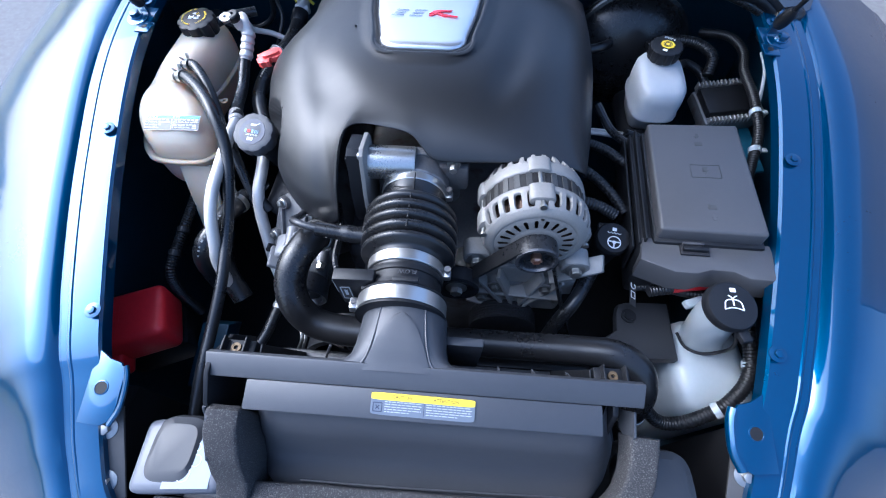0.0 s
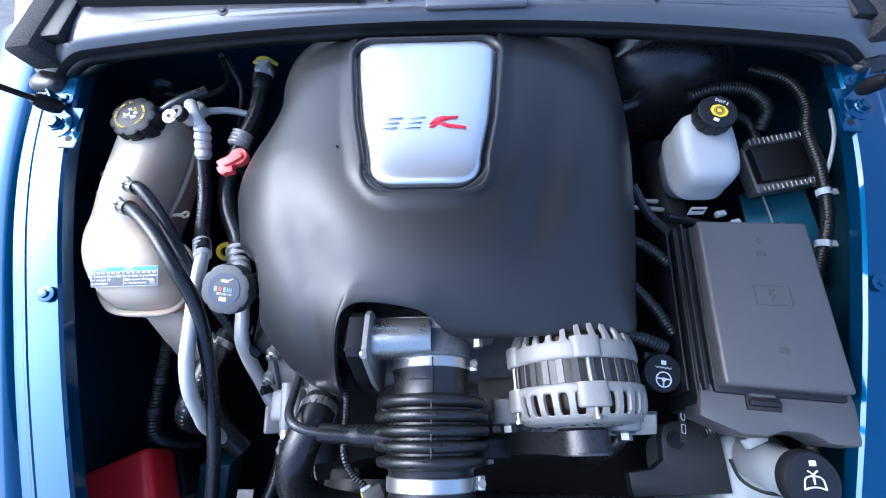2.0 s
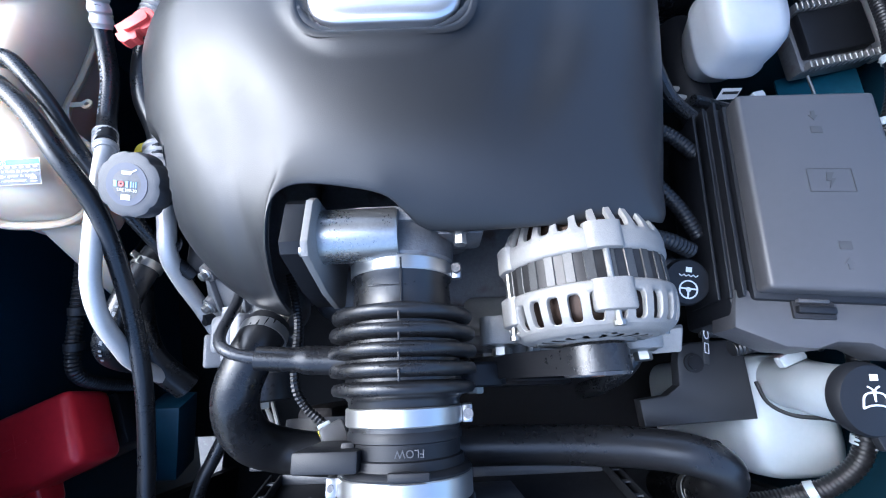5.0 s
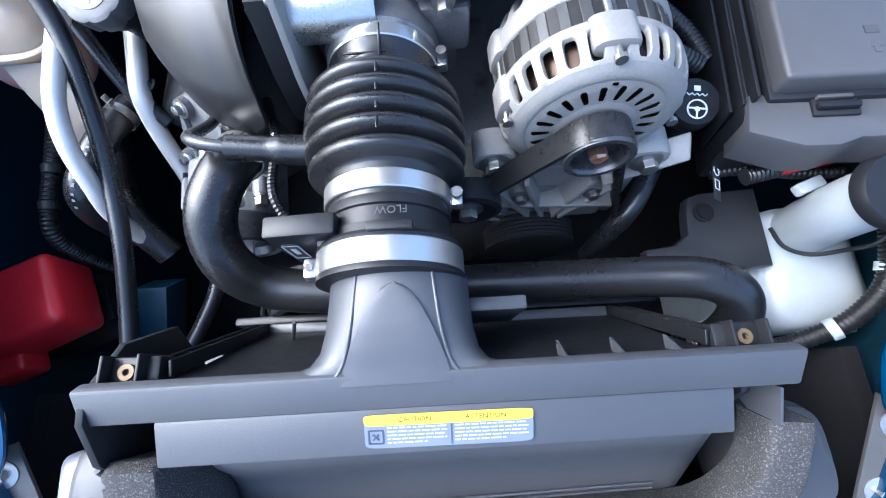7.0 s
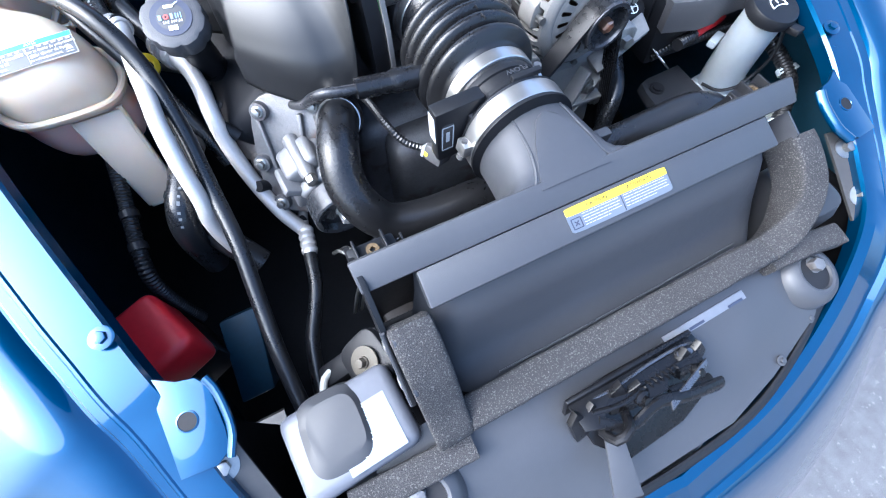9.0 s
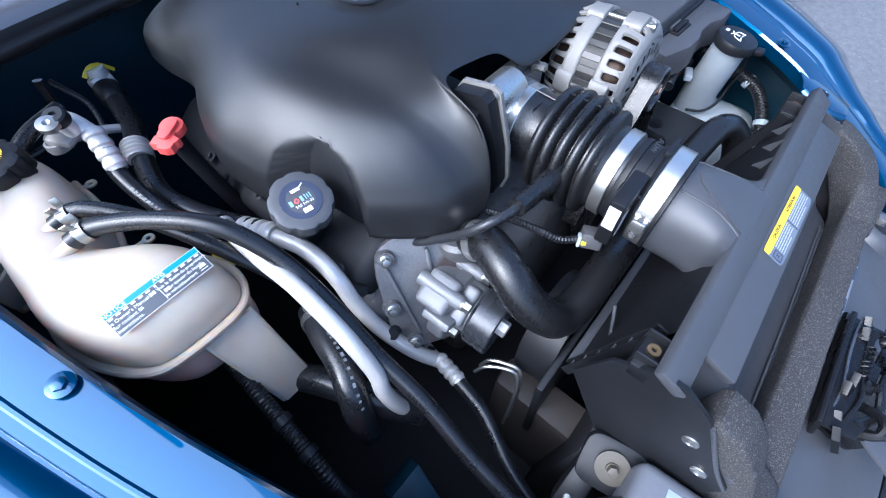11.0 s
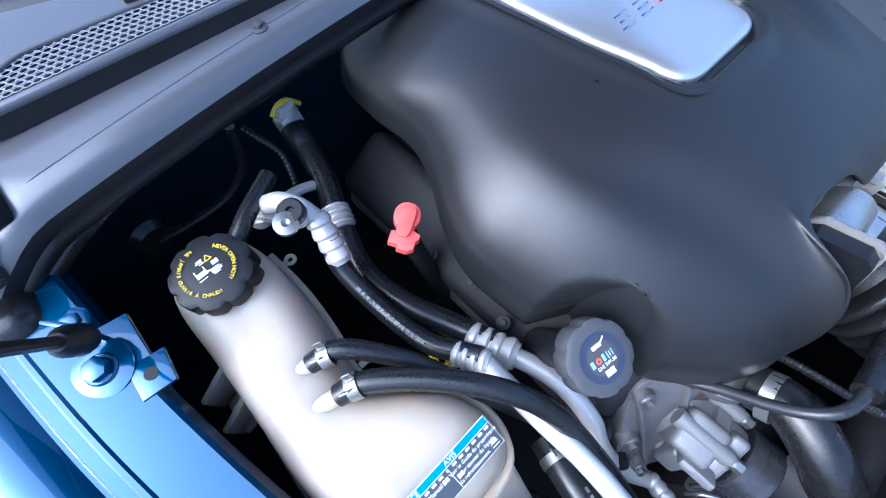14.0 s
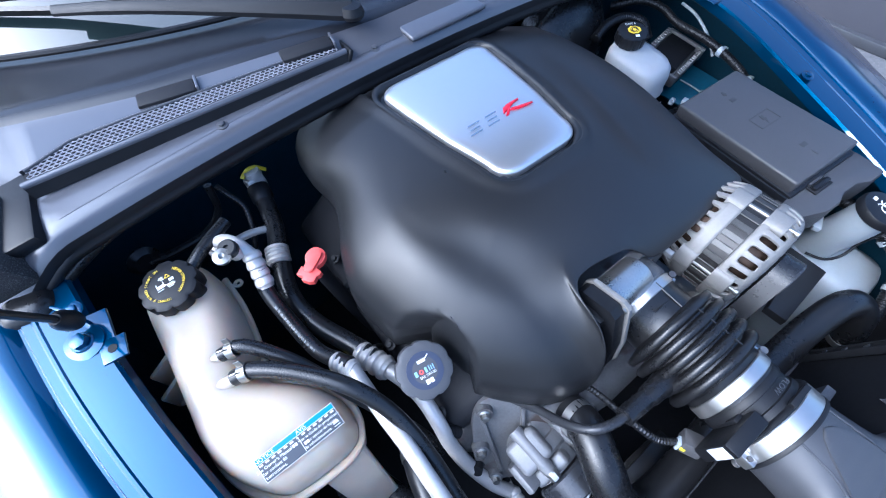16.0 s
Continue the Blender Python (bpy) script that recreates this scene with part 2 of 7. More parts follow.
def link(name, bm, material, sharp=32):
    for e in bm.edges:
        if len(e.link_faces) == 2 and e.calc_face_angle(0) > radians(sharp):
            e.smooth = False
    for f in bm.faces:
        f.smooth = True
    me = bpy.data.meshes.new(name)
    bm.to_mesh(me)
    bm.free()
    me.materials.append(material)
    return new(name, me)


def part(name, bm, material, parent, label="", sharp=32):
    ob = link(name, bm, material, sharp)
    ob.parent = parent
    if parent.type == "EMPTY":
        ob.matrix_parent_inverse = Matrix.Translation(parent.location).inverted()
    return tagged(ob, label)


def thing(name, at, label, category, group="", kind=""):
    ob = new(name)
    ob.empty_display_size = 0.02
    ob.location = at
    return tagged(ob, label, category, group, kind)


def solid(name, bm, material, label, category, group="", kind="", sharp=32):
    return tagged(link(name, bm, material, sharp), label, category, group, kind)


def words(text, size, m, material, parent, name="lettering", extrude=0.0002, bend=None):
    """Built-in lettering as a mesh, its origin at its middle. bend: radius of an arc that it follows."""
    cu = bpy.data.curves.new(name, "FONT")
    cu.body, cu.size, cu.extrude, cu.align_x, cu.align_y = text, size, extrude, "CENTER", "CENTER"
    cu.resolution_u = 2
    ob = bpy.data.objects.new(name, cu)
    scene.collection.objects.link(ob)
    me = bpy.data.meshes.new_from_object(ob.evaluated_get(bpy.context.evaluated_depsgraph_get()))
    bpy.data.objects.remove(ob)
    bpy.data.curves.remove(cu)
    bm = bmesh.new()
    bm.from_mesh(me)
    bpy.data.meshes.remove(me)
    if bend:
        for v in bm.verts:
            a, rad = v.co.x / bend, bend + v.co.y
            v.co.x, v.co.y = rad * math.sin(a), rad * math.cos(a)
    bm.transform(m)
    return part(name, bm, material, parent)


def bolt(at, axis, r, parent=None, washer=1.7, h=None, material=None, name="bolt", label="", group=""):
    """A flanged hex bolt head."""
    h = h or r * 0.9
    m = aim(at, axis, 17)
    hexa = [(r * math.cos(math.pi * k / 3), r * math.sin(math.pi * k / 3)) for k in range(6)]
    bm = merge(lathe([(0, 0), (r * washer, 0), (r * washer, r * 0.16), (r * 1.15, r * 0.34), (0, r * 0.34)], m, 20), prism(hexa, h, m, r * 0.14))
    if parent:
        return part(name, bm, material or ZINC, parent)
    return solid(name, bm, material or ZINC, label, "bolt", group)


def nudge(ob, dx=0.005, dy=0.005, dz=-0.008):
    """Moves a whole thing, its parts with it."""
    ob.location += V(dx, dy, dz)
    return ob


def lean(ob, degrees):
    """Tilts a whole thing sideways about its base point."""
    ob.rotation_euler = (0, radians(degrees), 0)


def clip(t, a, b):
    return max(0.0, min(1.0, (t - a) / (b - a)))


def ease(t, a, b):
    t = clip(t, a, b)
    return t * t * (3 - 2 * t)


def lerp(xs, ys, x):
    return float(np.interp(x, xs, ys))


# ---- surroundings ----
def sheet(x0, x1, y0, y1, z, nx, ny, rough_z=0.0):
    bm = grid_mesh([[(x0 + (x1 - x0) * i / nx, y0 + (y1 - y0) * j / ny, z + rough_z * noise.noise((i * 0.9, j * 0.9, 3.1))) for i in range(nx + 1)] for j in range(ny + 1)], closed=False)
    return bm


solid("ground", sheet(-300, 300, -300, 300, 0, 8, 8), ASPHALT, "grey worn asphalt driveway under the car", "ground", kind="structure")


def hedge_row():
    """A far row of shrubs: many small leaf clumps with gaps."""
    rng = random.Random(9)
    bm = bmesh.new()
    for _ in range(5200):
        y = rng.uniform(-26, 34)
        top = 2.3 + 1.5 * noise.noise((y * 0.30, 2.0, 0.0)) + 0.7 * noise.noise((y * 1.1, 5.0, 0.0))
        z = top * rng.random() ** 0.6
        x = -21 + rng.uniform(-1.1, 1.1)
        a, s = rng.uniform(0, math.tau), rng.uniform(0.10, 0.26)
        u, w = V(math.cos(a), math.sin(a), rng.uniform(-0.6, 0.6)) * s, V(-math.sin(a), math.cos(a), rng.uniform(-0.2, 0.9)) * s
        c = V(x, y, max(z, 0.05))
        bm.faces.new([bm.verts.new(c + q) for q in (u, w, -u, -w)])
    return bm


solid("lawn", sheet(-60, -8.0, -50, 60, 0.02, 20, 30, 0.02), GRASS, "dry yellow-green lawn beyond the asphalt", "lawn", kind="stuff")
solid("hedge_row", hedge_row(), LEAF, "far uneven row of green shrubs beyond the lawn", "hedge", kind="stuff")
# Unseen wall, assumed here to give the shaded fender its dark reflection.
wall_off_view = thing("unseen_wall", (3.1, 0, 0), "unseen grey wall beside the drive, added for dark reflections", "wall", kind="structure")
part("wall_panel", rbox((0.2, 13.0, 2.4), pose(3.12, 6.9, 1.25), 0.01), WALL, wall_off_view)
part("plinth", rbox((0.24, 13.0, 0.06), pose(3.10, 6.9, 0.03), 0.01), GREY_PLASTIC, wall_off_view)


# ---- car body ----
EDGE = [(0.605, 0.98, 1.088), (0.577, 0.70, 1.063), (0.532, 0.45, 1.010), (0.462, 0.20, 0.957), (0.440, 0.12, 0.928), (0.425, 0.04, 0.892), (0.392, -0.03, 0.862), (0.30, -0.098, 0.822), (0.16, -0.150, 0.800), (0.0, -0.172, 0.795)]
SECTION = [(-0.001, -0.022), (0.0, -0.004), (0.003, 0.0), (0.020, 0.001), (0.0405, 0.001), (0.0425, 0.0022), (0.0450, 0.0022), (0.0470, 0.001), (0.0550, 0.0012), (0.0572, -0.0010), (0.0596, -0.0008), (0.0640, 0.003), (0.074, 0.007), (0.088, 0.009), (0.104, 0.007), (0.13, -0.001), (0.17, -0.016), (0.22, -0.039), (0.27, -0.065), (0.32, -0.099), (0.36, -0.145), (0.39, -0.21), (0.41, -0.31), (0.42, -0.55)]


def shell(sx, lo, hi):
    """The painted skin outside the bay's edge, from share lo to share hi of the edge's length."""
    pts = spline(EDGE, 0.012)
    n = len(pts)
    rows = []
    for i in range(int(lo * n), min(int(hi * n) + 1, n)):
        p, a, b = pts[i], pts[max(i - 1, 0)], pts[min(i + 1, n - 1)]
        t = (b - a).normalized()
        out = V(-t.y, t.x, 0) if i < n - 1 else V(0, -1, 0)
        out = out.normalized()
        k = lerp([0, 0.25, 0.5, 0.66, 0.8, 1], [1.12, 1.08, 0.97, 0.80, 0.74, 0.62], i / n)
        kz = lerp([0, 0.5, 0.8, 1], [1.0, 1.0, 1.1, 0.95], i / n)
        fall = lerp([0, 0.62, 0.76, 1], [0.0, 0.0, 0.70, 0.80], i / n)
        flat = ease(i / n, 0.66, 0.72)
        rows.append([(sx * (p.x + out.x * u * k), p.y + out.y * u * k, p.z + (dz * (1 - flat) + (0.0 if 0 < u < 0.07 else dz) * flat) * kz - fall * max(0, u - 0.02) * k) for u, dz in SECTION])
    return grid_mesh(rows, closed=False)


for sx, side in ((-1, "sunlit"), (1, "shaded")):
    fender = thing("car_fender", (sx * 0.8, 0.4, 0.4), f"glossy metallic blue front fender, {side}, with a bolted inner flange", "car fender", "front fenders")
    skin = part("outer_skin", shell(sx, 0.0, 0.66), PAINT, fender, sharp=22)
    wall_rows = []
    for p in [V(0.610, 1.05, 1.094), *spline(EDGE[:6], 0.05)]:
        wall_rows.append([(sx * (p.x + 0.003), p.y, p.z - 0.010), (sx * (p.x + 0.020), p.y, p.z - 0.035), (sx * (p.x + 0.110), p.y, p.z - 0.085), (sx * (p.x + 0.125), p.y, p.z - 0.25), (sx * (p.x + 0.125), p.y, 0.35)])
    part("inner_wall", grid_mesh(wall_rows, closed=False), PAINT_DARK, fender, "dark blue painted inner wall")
    for x, y, z in ((0.558, 0.500, 1.0265), (0.470, 0.202, 0.964), (0.597, 0.800, 1.080)):
        bolt((sx * x, y, z), (sx * -0.05, -0.2, 1), 0.0062, fender, material=PAINT, washer=1.8)
fascia = thing("front_fascia", (0, -0.2, 0.4), "glossy blue painted nose panel in front of the bay", "car fascia")
part("nose_skin_side", shell(1, 0.66, 1.0), PAINT, fascia, sharp=22)
part("nose_skin_side", shell(-1, 0.66, 1.0), PAINT, fascia, sharp=22)

bay = thing("bay_lining", (0, 0.4, 0.4), "dark walls closing the engine bay, the front sides added to block light", "bay wall", kind="structure")
# Dark floor stands in for the shade in the bay's depth.
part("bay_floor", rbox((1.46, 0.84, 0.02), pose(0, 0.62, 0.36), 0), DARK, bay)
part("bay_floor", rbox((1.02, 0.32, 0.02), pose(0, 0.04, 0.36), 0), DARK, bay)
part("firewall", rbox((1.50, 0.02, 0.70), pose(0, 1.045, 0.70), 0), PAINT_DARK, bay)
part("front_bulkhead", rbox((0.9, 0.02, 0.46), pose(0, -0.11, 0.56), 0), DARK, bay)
# Added panels that block light at the bay's front corners.
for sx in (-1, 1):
    part("side_light_block", rbox((0.02, 0.26, 0.46), pose(sx * 0.480, 0.005, 0.58), 0), DARK, bay)

# opened hood, held by the two gas struts over the bay
hood = thing("car_hood", (0, 0.95, 1.45), "raised blue hood with a dark felt lining", "car hood")


def hood_skin(off, inset):
    rows = []
    for j in range(15):
        t = j / 14
        w = lerp([0, 0.5, 0.85, 1], [0.54, 0.54, 0.42, 0.22], t) - inset
        y, z = 1.00 - 1.05 * t * 0.58, 1.54 + 1.05 * t * 0.81 + 0.04 * math.sin(t * 3.1)
        rows.append([(w * k / 8, y - off * 0.6, z - off + 0.05 * (1 - (k / 8) ** 2)) for k in range(-8, 9)])
    return grid_mesh(rows, closed=False)


part("outer_panel", hood_skin(0.0, 0.0), PAINT, hood)
part("lining", hood_skin(0.03, 0.03), LINING, hood)
for sx in (-1, 1):
    part("hinge_arm", tube([(sx * 0.51, 1.00, 1.57), (sx * 0.60, 1.03, 1.45), (sx * 0.66, 1.04, 1.25), (sx * 0.67, 1.03, 1.08)], 0.012, 10, squash=0.5), PAINT, hood, "blue painted hinge arm")

# ---- cowl ----


def cowl_y(x):
    return 0.895 - 0.12 * (x + 0.05) ** 2


def cowl_end(x):
    return ease(abs(x + 0.0), 0.56, 0.68)


VENT_X = (-0.558, -0.146)


def vent_front(x):
    return lerp([-0.66, -0.56, -0.147, 0.0, 0.68], [0.926, 0.926, 0.913, 0.913, 0.87], x)


def vent_rear(x):
    return lerp([-0.56, -0.50, -0.42, -0.147], [0.948, 0.971, 0.966, 0.938], x)


def shelf_rear(x):
    return lerp([-0.70, -0.574, -0.50, -0.41, -0.32, -0.167, -0.06, 0.3, 0.7], [1.07, 1.051, 1.025, 0.997, 0.983, 0.957, 0.945, 0.95, 0.95], x)


def drop(x):
    return 0.05 * cowl_end(x) + 0.012 * (x / 0.6) ** 2


LIP_SECTION = [(0.016, 1.092), (0.004, 1.098), (-0.006, 1.102), (-0.011, 1.108), (-0.011, 1.114), (-0.008, 1.117), (-0.009, 1.121), (-0.007, 1.130), (-0.003, 1.138), (0.003, 1.1440)]


def cowl_strip(row, x0, x1, n=90):
    """A strip across the car; row(x) gives its (y, z) points."""
    return grid_mesh([[(x, y, z) for y, z in row(x)] for x in [x0 + (x1 - x0) * i / n for i in range(n + 1)]], closed=False)


def ledge_row(x):
    lip = [(cowl_y(x) + dy, z - drop(x)) for dy, z in LIP_SECTION]
    y0, z0 = lip[-1]
    y1, z1 = max(vent_front(x), y0 + 0.01), 1.1470 - 0.5 * drop(x)
    return lip + [(y0 + (y1 - y0) * k / 4, z0 + (z1 - z0) * (1 - (1 - k / 4) ** 2)) for k in range(1, 5)]


cowl = thing("cowl_panel", (0, 0.93, 1.05), "satin dark plastic cowl with a rubber lip and honeycomb vent", "cowl panel")
part("front_lip", cowl_strip(lambda x: ledge_row(x)[:8], -0.665, 0.675), BLACK, cowl, "rounded black front lip", sharp=60)
part("front_ledge", cowl_strip(lambda x: ledge_row(x)[7:], -0.665, 0.675), COWL, cowl, sharp=60)


def on_ledge(x, dy):
    row = ledge_row(x)[8:]
    return lerp([p[0] for p in row], [p[1] for p in row], cowl_y(x) + dy)


part("ledge_crease", tube([(x, cowl_y(x) + 0.015, on_ledge(x, 0.015) + 0.0001) for x in [-0.58 + 0.029 * k for k in range(41)]], 0.00028, 6, 0.03), GREY_PLASTIC, cowl)
part("rubber_lip", tube([(x, cowl_y(x) + 0.001, 1.106 - drop(x)) for x in [-0.66 + 0.132 * k for k in range(11)]], 0.0085, 12, 0.03), RUBBER, cowl)
part("vent_frame", cowl_strip(lambda x: [(vent_front(x) - 0.004, 1.1435), (vent_front(x) - 0.002, 1.152), (vent_front(x) - 0.001, 1.1580)], VENT_X[0] - 0.008, VENT_X[1] + 0.010, 30), BLACK, cowl, "dark front wall of the vent", sharp=50)
part("vent_rim", tube([(x, vent_front(x) + 0.003, 1.1595) for x in [VENT_X[0] - 0.008 + 0.0143 * k for k in range(31)]], 0.0046, 12, 0.01), COWL, cowl, "rounded front rim of the vent")
part("vent_frame_end", rbox((0.006, 0.036, 0.018), pose(VENT_X[1] + 0.012, 0.926, 1.1535, 0, 25, 0), 0.002), BLACK, cowl)
# Dark backing that paints the shade seen through the vent holes.
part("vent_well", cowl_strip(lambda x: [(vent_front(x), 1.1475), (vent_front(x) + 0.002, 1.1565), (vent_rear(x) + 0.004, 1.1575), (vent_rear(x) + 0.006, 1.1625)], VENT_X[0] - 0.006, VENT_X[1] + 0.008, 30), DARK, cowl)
part("rear_shelf", cowl_strip(lambda x: [(vent_rear(x), 1.1640) if VENT_X[0] <= x <= VENT_X[1] else (ledge_row(x)[-1][0] - 0.0005, ledge_row(x)[-1][1] + 0.0004), (max(shelf_rear(x) - 0.012, ledge_row(x)[-1][0] + 0.01), 1.1655 if x < -0.13 else 1.160 - 0.3 * drop(x)), (shelf_rear(x), 1.1680 - 0.3 * drop(x) * (x > -0.13))], -0.70, 0.70, 140), COWL, cowl, sharp=60)
part("top_panel", cowl_strip(lambda x: [(shelf_rear(x), 1.1675), (shelf_rear(x) + 0.012, 1.1740), (shelf_rear(x) + 0.04, 1.1730), (1.035 + 0.10 * abs(x), 1.167), (1.065 + 0.46 * x * x, 1.161), (1.12 + 0.46 * x * x, 1.156)], -0.72, 0.72, 60), COWL_DARK, cowl, "smooth dark top panel below the windshield", sharp=60)
for x in (-0.341, -0.091, 0.30):
    row = ledge_row(x)
    yb = cowl_y(x) + 0.018
    bolt((x, yb, lerp([p[0] for p in row[8:]], [p[1] for p in row[8:]], yb) - 0.0006), (0, -0.08, 1), 0.0046, cowl, name="push_pin", material=GREY_PLASTIC, washer=1.8)


def honeycomb():
    """A perforated plate: every cell is a web round one long hole with depth."""
    bm = bmesh.new()
    pitch, row, n = 0.0072, 0.0056, 12
    for j in range(10):
        for i in range(60):
            x = VENT_X[0] + 0.004 + pitch * (i + 0.5 * (j % 2))
            y = vent_front(x) + 0.0065 + row * (j + 0.5)
            if x > VENT_X[1] - 0.003 or y > vent_rear(x) - 0.001:
                continue
            z = 1.1632 + 0.02 * (y - vent_front(x))
            ring = []
            for kind in range(4):
                pts = []
                for k in range(n):
                    a = math.tau * k / n
                    c, s = math.cos(a), math.sin(a)
                    if kind == 0:
                        f = 1 / max(abs(c) / (0.5 * pitch), abs(s) / (0.5 * row))
                        p = (f * c, f * s, 0.0)
                    else:
                        w, h, d = ((0.00315, 0.00235, 0.0002), (0.0030, 0.0022, 0.0), (0.0030, 0.0022, -0.0003))[kind - 1]
                        p = (w * c, h * s, d)
                    pts.append(bm.verts.new((x + p[0], y + p[1], z + p[2])))
                ring.append(pts)
            for a, b in zip(ring, ring[1:]):
                for k in range(n):
                    bm.faces.new((a[k], a[(k + 1) % n], b[(k + 1) % n], b[k]))
    return bm


vent = part("honeycomb_vent", honeycomb(), mat("grey_vent_plastic", (0.25, 0.25, 0.28), 0.34, tone=0.08), cowl, "grey honeycomb vent mesh")
part("vent_border", tube([(x, vent_rear(x) - 0.001, 1.1640) for x in [VENT_X[0] + 0.0137 * k for k in range(31)]], 0.0022, 8, 0.01), GREY_PLASTIC, cowl)
for x0, x1 in ((-0.415, -0.340), (-0.222, -0.146)):
    xm = (x0 + x1) / 2
    turn = -11 if x0 < -0.3 else -9
    # Solid dark block whose colour gives the pocket its shade.
    part("clip_pocket_shade", rbox((x1 - x0, 0.026, 0.014), pose(xm, shelf_rear(xm) - 0.014, 1.1635, 6, 0, turn), 0.003), DARK, cowl, "dark block standing in for a clip pocket's shade")
    part("pocket_lip", rbox((0.004, 0.026, 0.018), pose(x1 + 0.002, shelf_rear(x1) - 0.015, 1.1640, 6, 0, turn), 0.001), COWL, cowl)
for sx in (-1, 1):
    part("corner_foam", rbox((0.065, 0.115, 0.05), pose(sx * 0.632, 0.905, 1.118, 6, sx * 14, sx * 12), 0.010), FOAM, cowl)
    part("end_boot", rbox((0.06, 0.05, 0.07), pose(sx * 0.640, 0.838, 1.055, -8, 0, sx * 10), 0.018, 3), RUBBER, cowl)

for sx in (-1, 1):
    part("corner_trim", rbox((0.050, 0.110, 0.018), pose(sx * 0.592, 0.918, 1.136, 4, sx * 10, sx * 8), 0.005), BLACK, cowl)
part("centre_pad", rbox((0.150, 0.060, 0.008), pose(0.038, 0.918, 1.1500, 3), 0.004, 3), COWL, cowl)
for x, turn in ((0.262, -10), (0.440, -14)):
    part("seal_tab", rbox((0.034, 0.026, 0.012), pose(x, cowl_y(x) + 0.045, on_ledge(x, 0.02) + 0.006, 8, 0, turn), 0.004), COWL, cowl, "small raised seal tab")
part("vent_frame", rbox((0.26, 0.006, 0.016), pose(0.27, 0.916, 1.152, 0, 0, -5), 0.003), BLACK, cowl)

shield = thing("windshield", (0, 1.25, 1.2), "dark windshield glass reflecting the bright sky", "windshield")
part("pane", grid_mesh([[(x, 1.085 + 0.48 * x * x + 0.72 * t, 1.168 + 0.50 * t) for x in [-0.75 + 0.15 * k for k in range(11)]] for t in (0, 0.25, 0.5, 0.75, 1)], closed=False), GLASS, shield)
part("lower_frit", tube([(x, 1.078 + 0.48 * x * x, 1.168) for x in [-0.75 + 0.15 * k for k in range(11)]], 0.005, 8, 0.05), BLACK, shield)


def wiper(x, y, z, dx, dy, dz):
    w = thing("wiper", (x, y, z), "black wiper arm and blade resting on the windshield", "wiper", "wipers")
    a, d = V(x, y, z), V(dx, dy, dz)
    part("pivot_cap", lathe([(0, 0), (0.016, 0), (0.018, 0.006), (0.014, 0.016), (0, 0.018)], pose(x, y, z - 0.008)), BLACK, w)
    part("arm", tube([a, a + d * 0.33 + V(0, 0, 0.006), a + d * 0.75 + V(0, 0, 0.01), a + d + V(0, 0, 0.006)], lambda u: 0.015 - 0.007 * u, 8, 0.03, squash=0.6), BLACK, w)
    b = a + d * 0.95 + V(0.0, 0.015, 0.0)
    e = d.normalized()
    part("blade", tube([b - e * 0.26, b, b + e * 0.24], 0.006, 6, 0.05, squash=1.6), RUBBER, w)
    part("bridge", tube([b - e * 0.16 + V(0, 0, 0.012), b + V(0, 0, 0.022), b + e * 0.16 + V(0, 0, 0.012)], 0.005, 6, 0.04), BLACK, w)


wiper(-0.098, 0.950, 1.190, -0.345, 0.235, 0.020)
wiper(0.42, 1.00, 1.175, -0.40, 0.15, 0.03)

# ---- engine cover ----
COVER_RIM = [(0.285, 0.95, 1.00), (0.280, 0.75, 0.985), (0.262, 0.60, 0.985), (0.240, 0.475, 1.00), (0.222, 0.437, 1.038), (0.190, 0.431, 1.056), (0.11, 0.427, 1.064), (0.02, 0.426, 1.060), (-0.008, 0.430, 1.064), (-0.022, 0.440, 1.076), (-0.040, 0.452, 1.088), (-0.080, 0.460, 1.092), (-0.112, 0.461, 1.095), (-0.128, 0.452, 1.096), (-0.135, 0.436, 1.094), (-0.137, 0.416, 1.087), (-0.138, 0.400, 1.076), (-0.140, 0.386, 1.056), (-0.143, 0.376, 1.028), (-0.147, 0.371, 0.998), (-0.154, 0.371, 0.974), (-0.170, 0.375, 0.962), (-0.192, 0.382, 0.960), (-0.224, 0.404, 0.958), (-0.268, 0.457, 0.960), (-0.303, 0.535, 0.964), (-0.318, 0.600, 0.975), (-0.324, 0.650, 0.992), (-0.309, 0.698, 1.008), (-0.284, 0.744, 1.018), (-0.270, 0.790, 1.022), (-0.274, 0.850, 1.024), (-0.264, 0.920, 1.022), (-0.22, 0.966, 1.02), (-0.1, 1.0, 1.02), (0.12, 1.0, 1.02)]
CAP_AT = V(-0.318, 0.502, 1.0)
PLATE_MID = V(-0.035, 0.725, 0)


def plate_distance(x, y):
    """How far (x, y) lies outside the emblem plate's outline; inside it is negative."""
    half = lerp([0.598, 0.628, 0.70, 0.86], [0.060, 0.068, 0.083, 0.098], y)
    px, py = abs(x - PLATE_MID.x) - (half - 0.03), max(0.600 + 0.03 - y, 0)
    if px > 0 and py > 0:
        return math.hypot(px, py) - 0.03
    return max(px - 0.03, 0.600 - y)


def cover_top(x, y):
    return 1.128 - 0.16 * 0.03 * math.log(1 + math.exp((0.60 - y) / 0.03)) - 0.45 * (x + 0.035) ** 2 - 0.10 * max(0, y - 0.82)


GROOVES = (((-0.235, 0.66, 0.0), (-0.212, 0.60, 0.004), (-0.186, 0.54, 0.010), (-0.158, 0.497, 0.016), (-0.132, 0.468, 0.020), (-0.120, 0.44, 0.020)), ((0.060, 0.45, 0.006), (0.084, 0.50, 0.008), (0.108, 0.59, 0.008), (0.132, 0.68, 0.005), (0.150, 0.78, 0.0)))


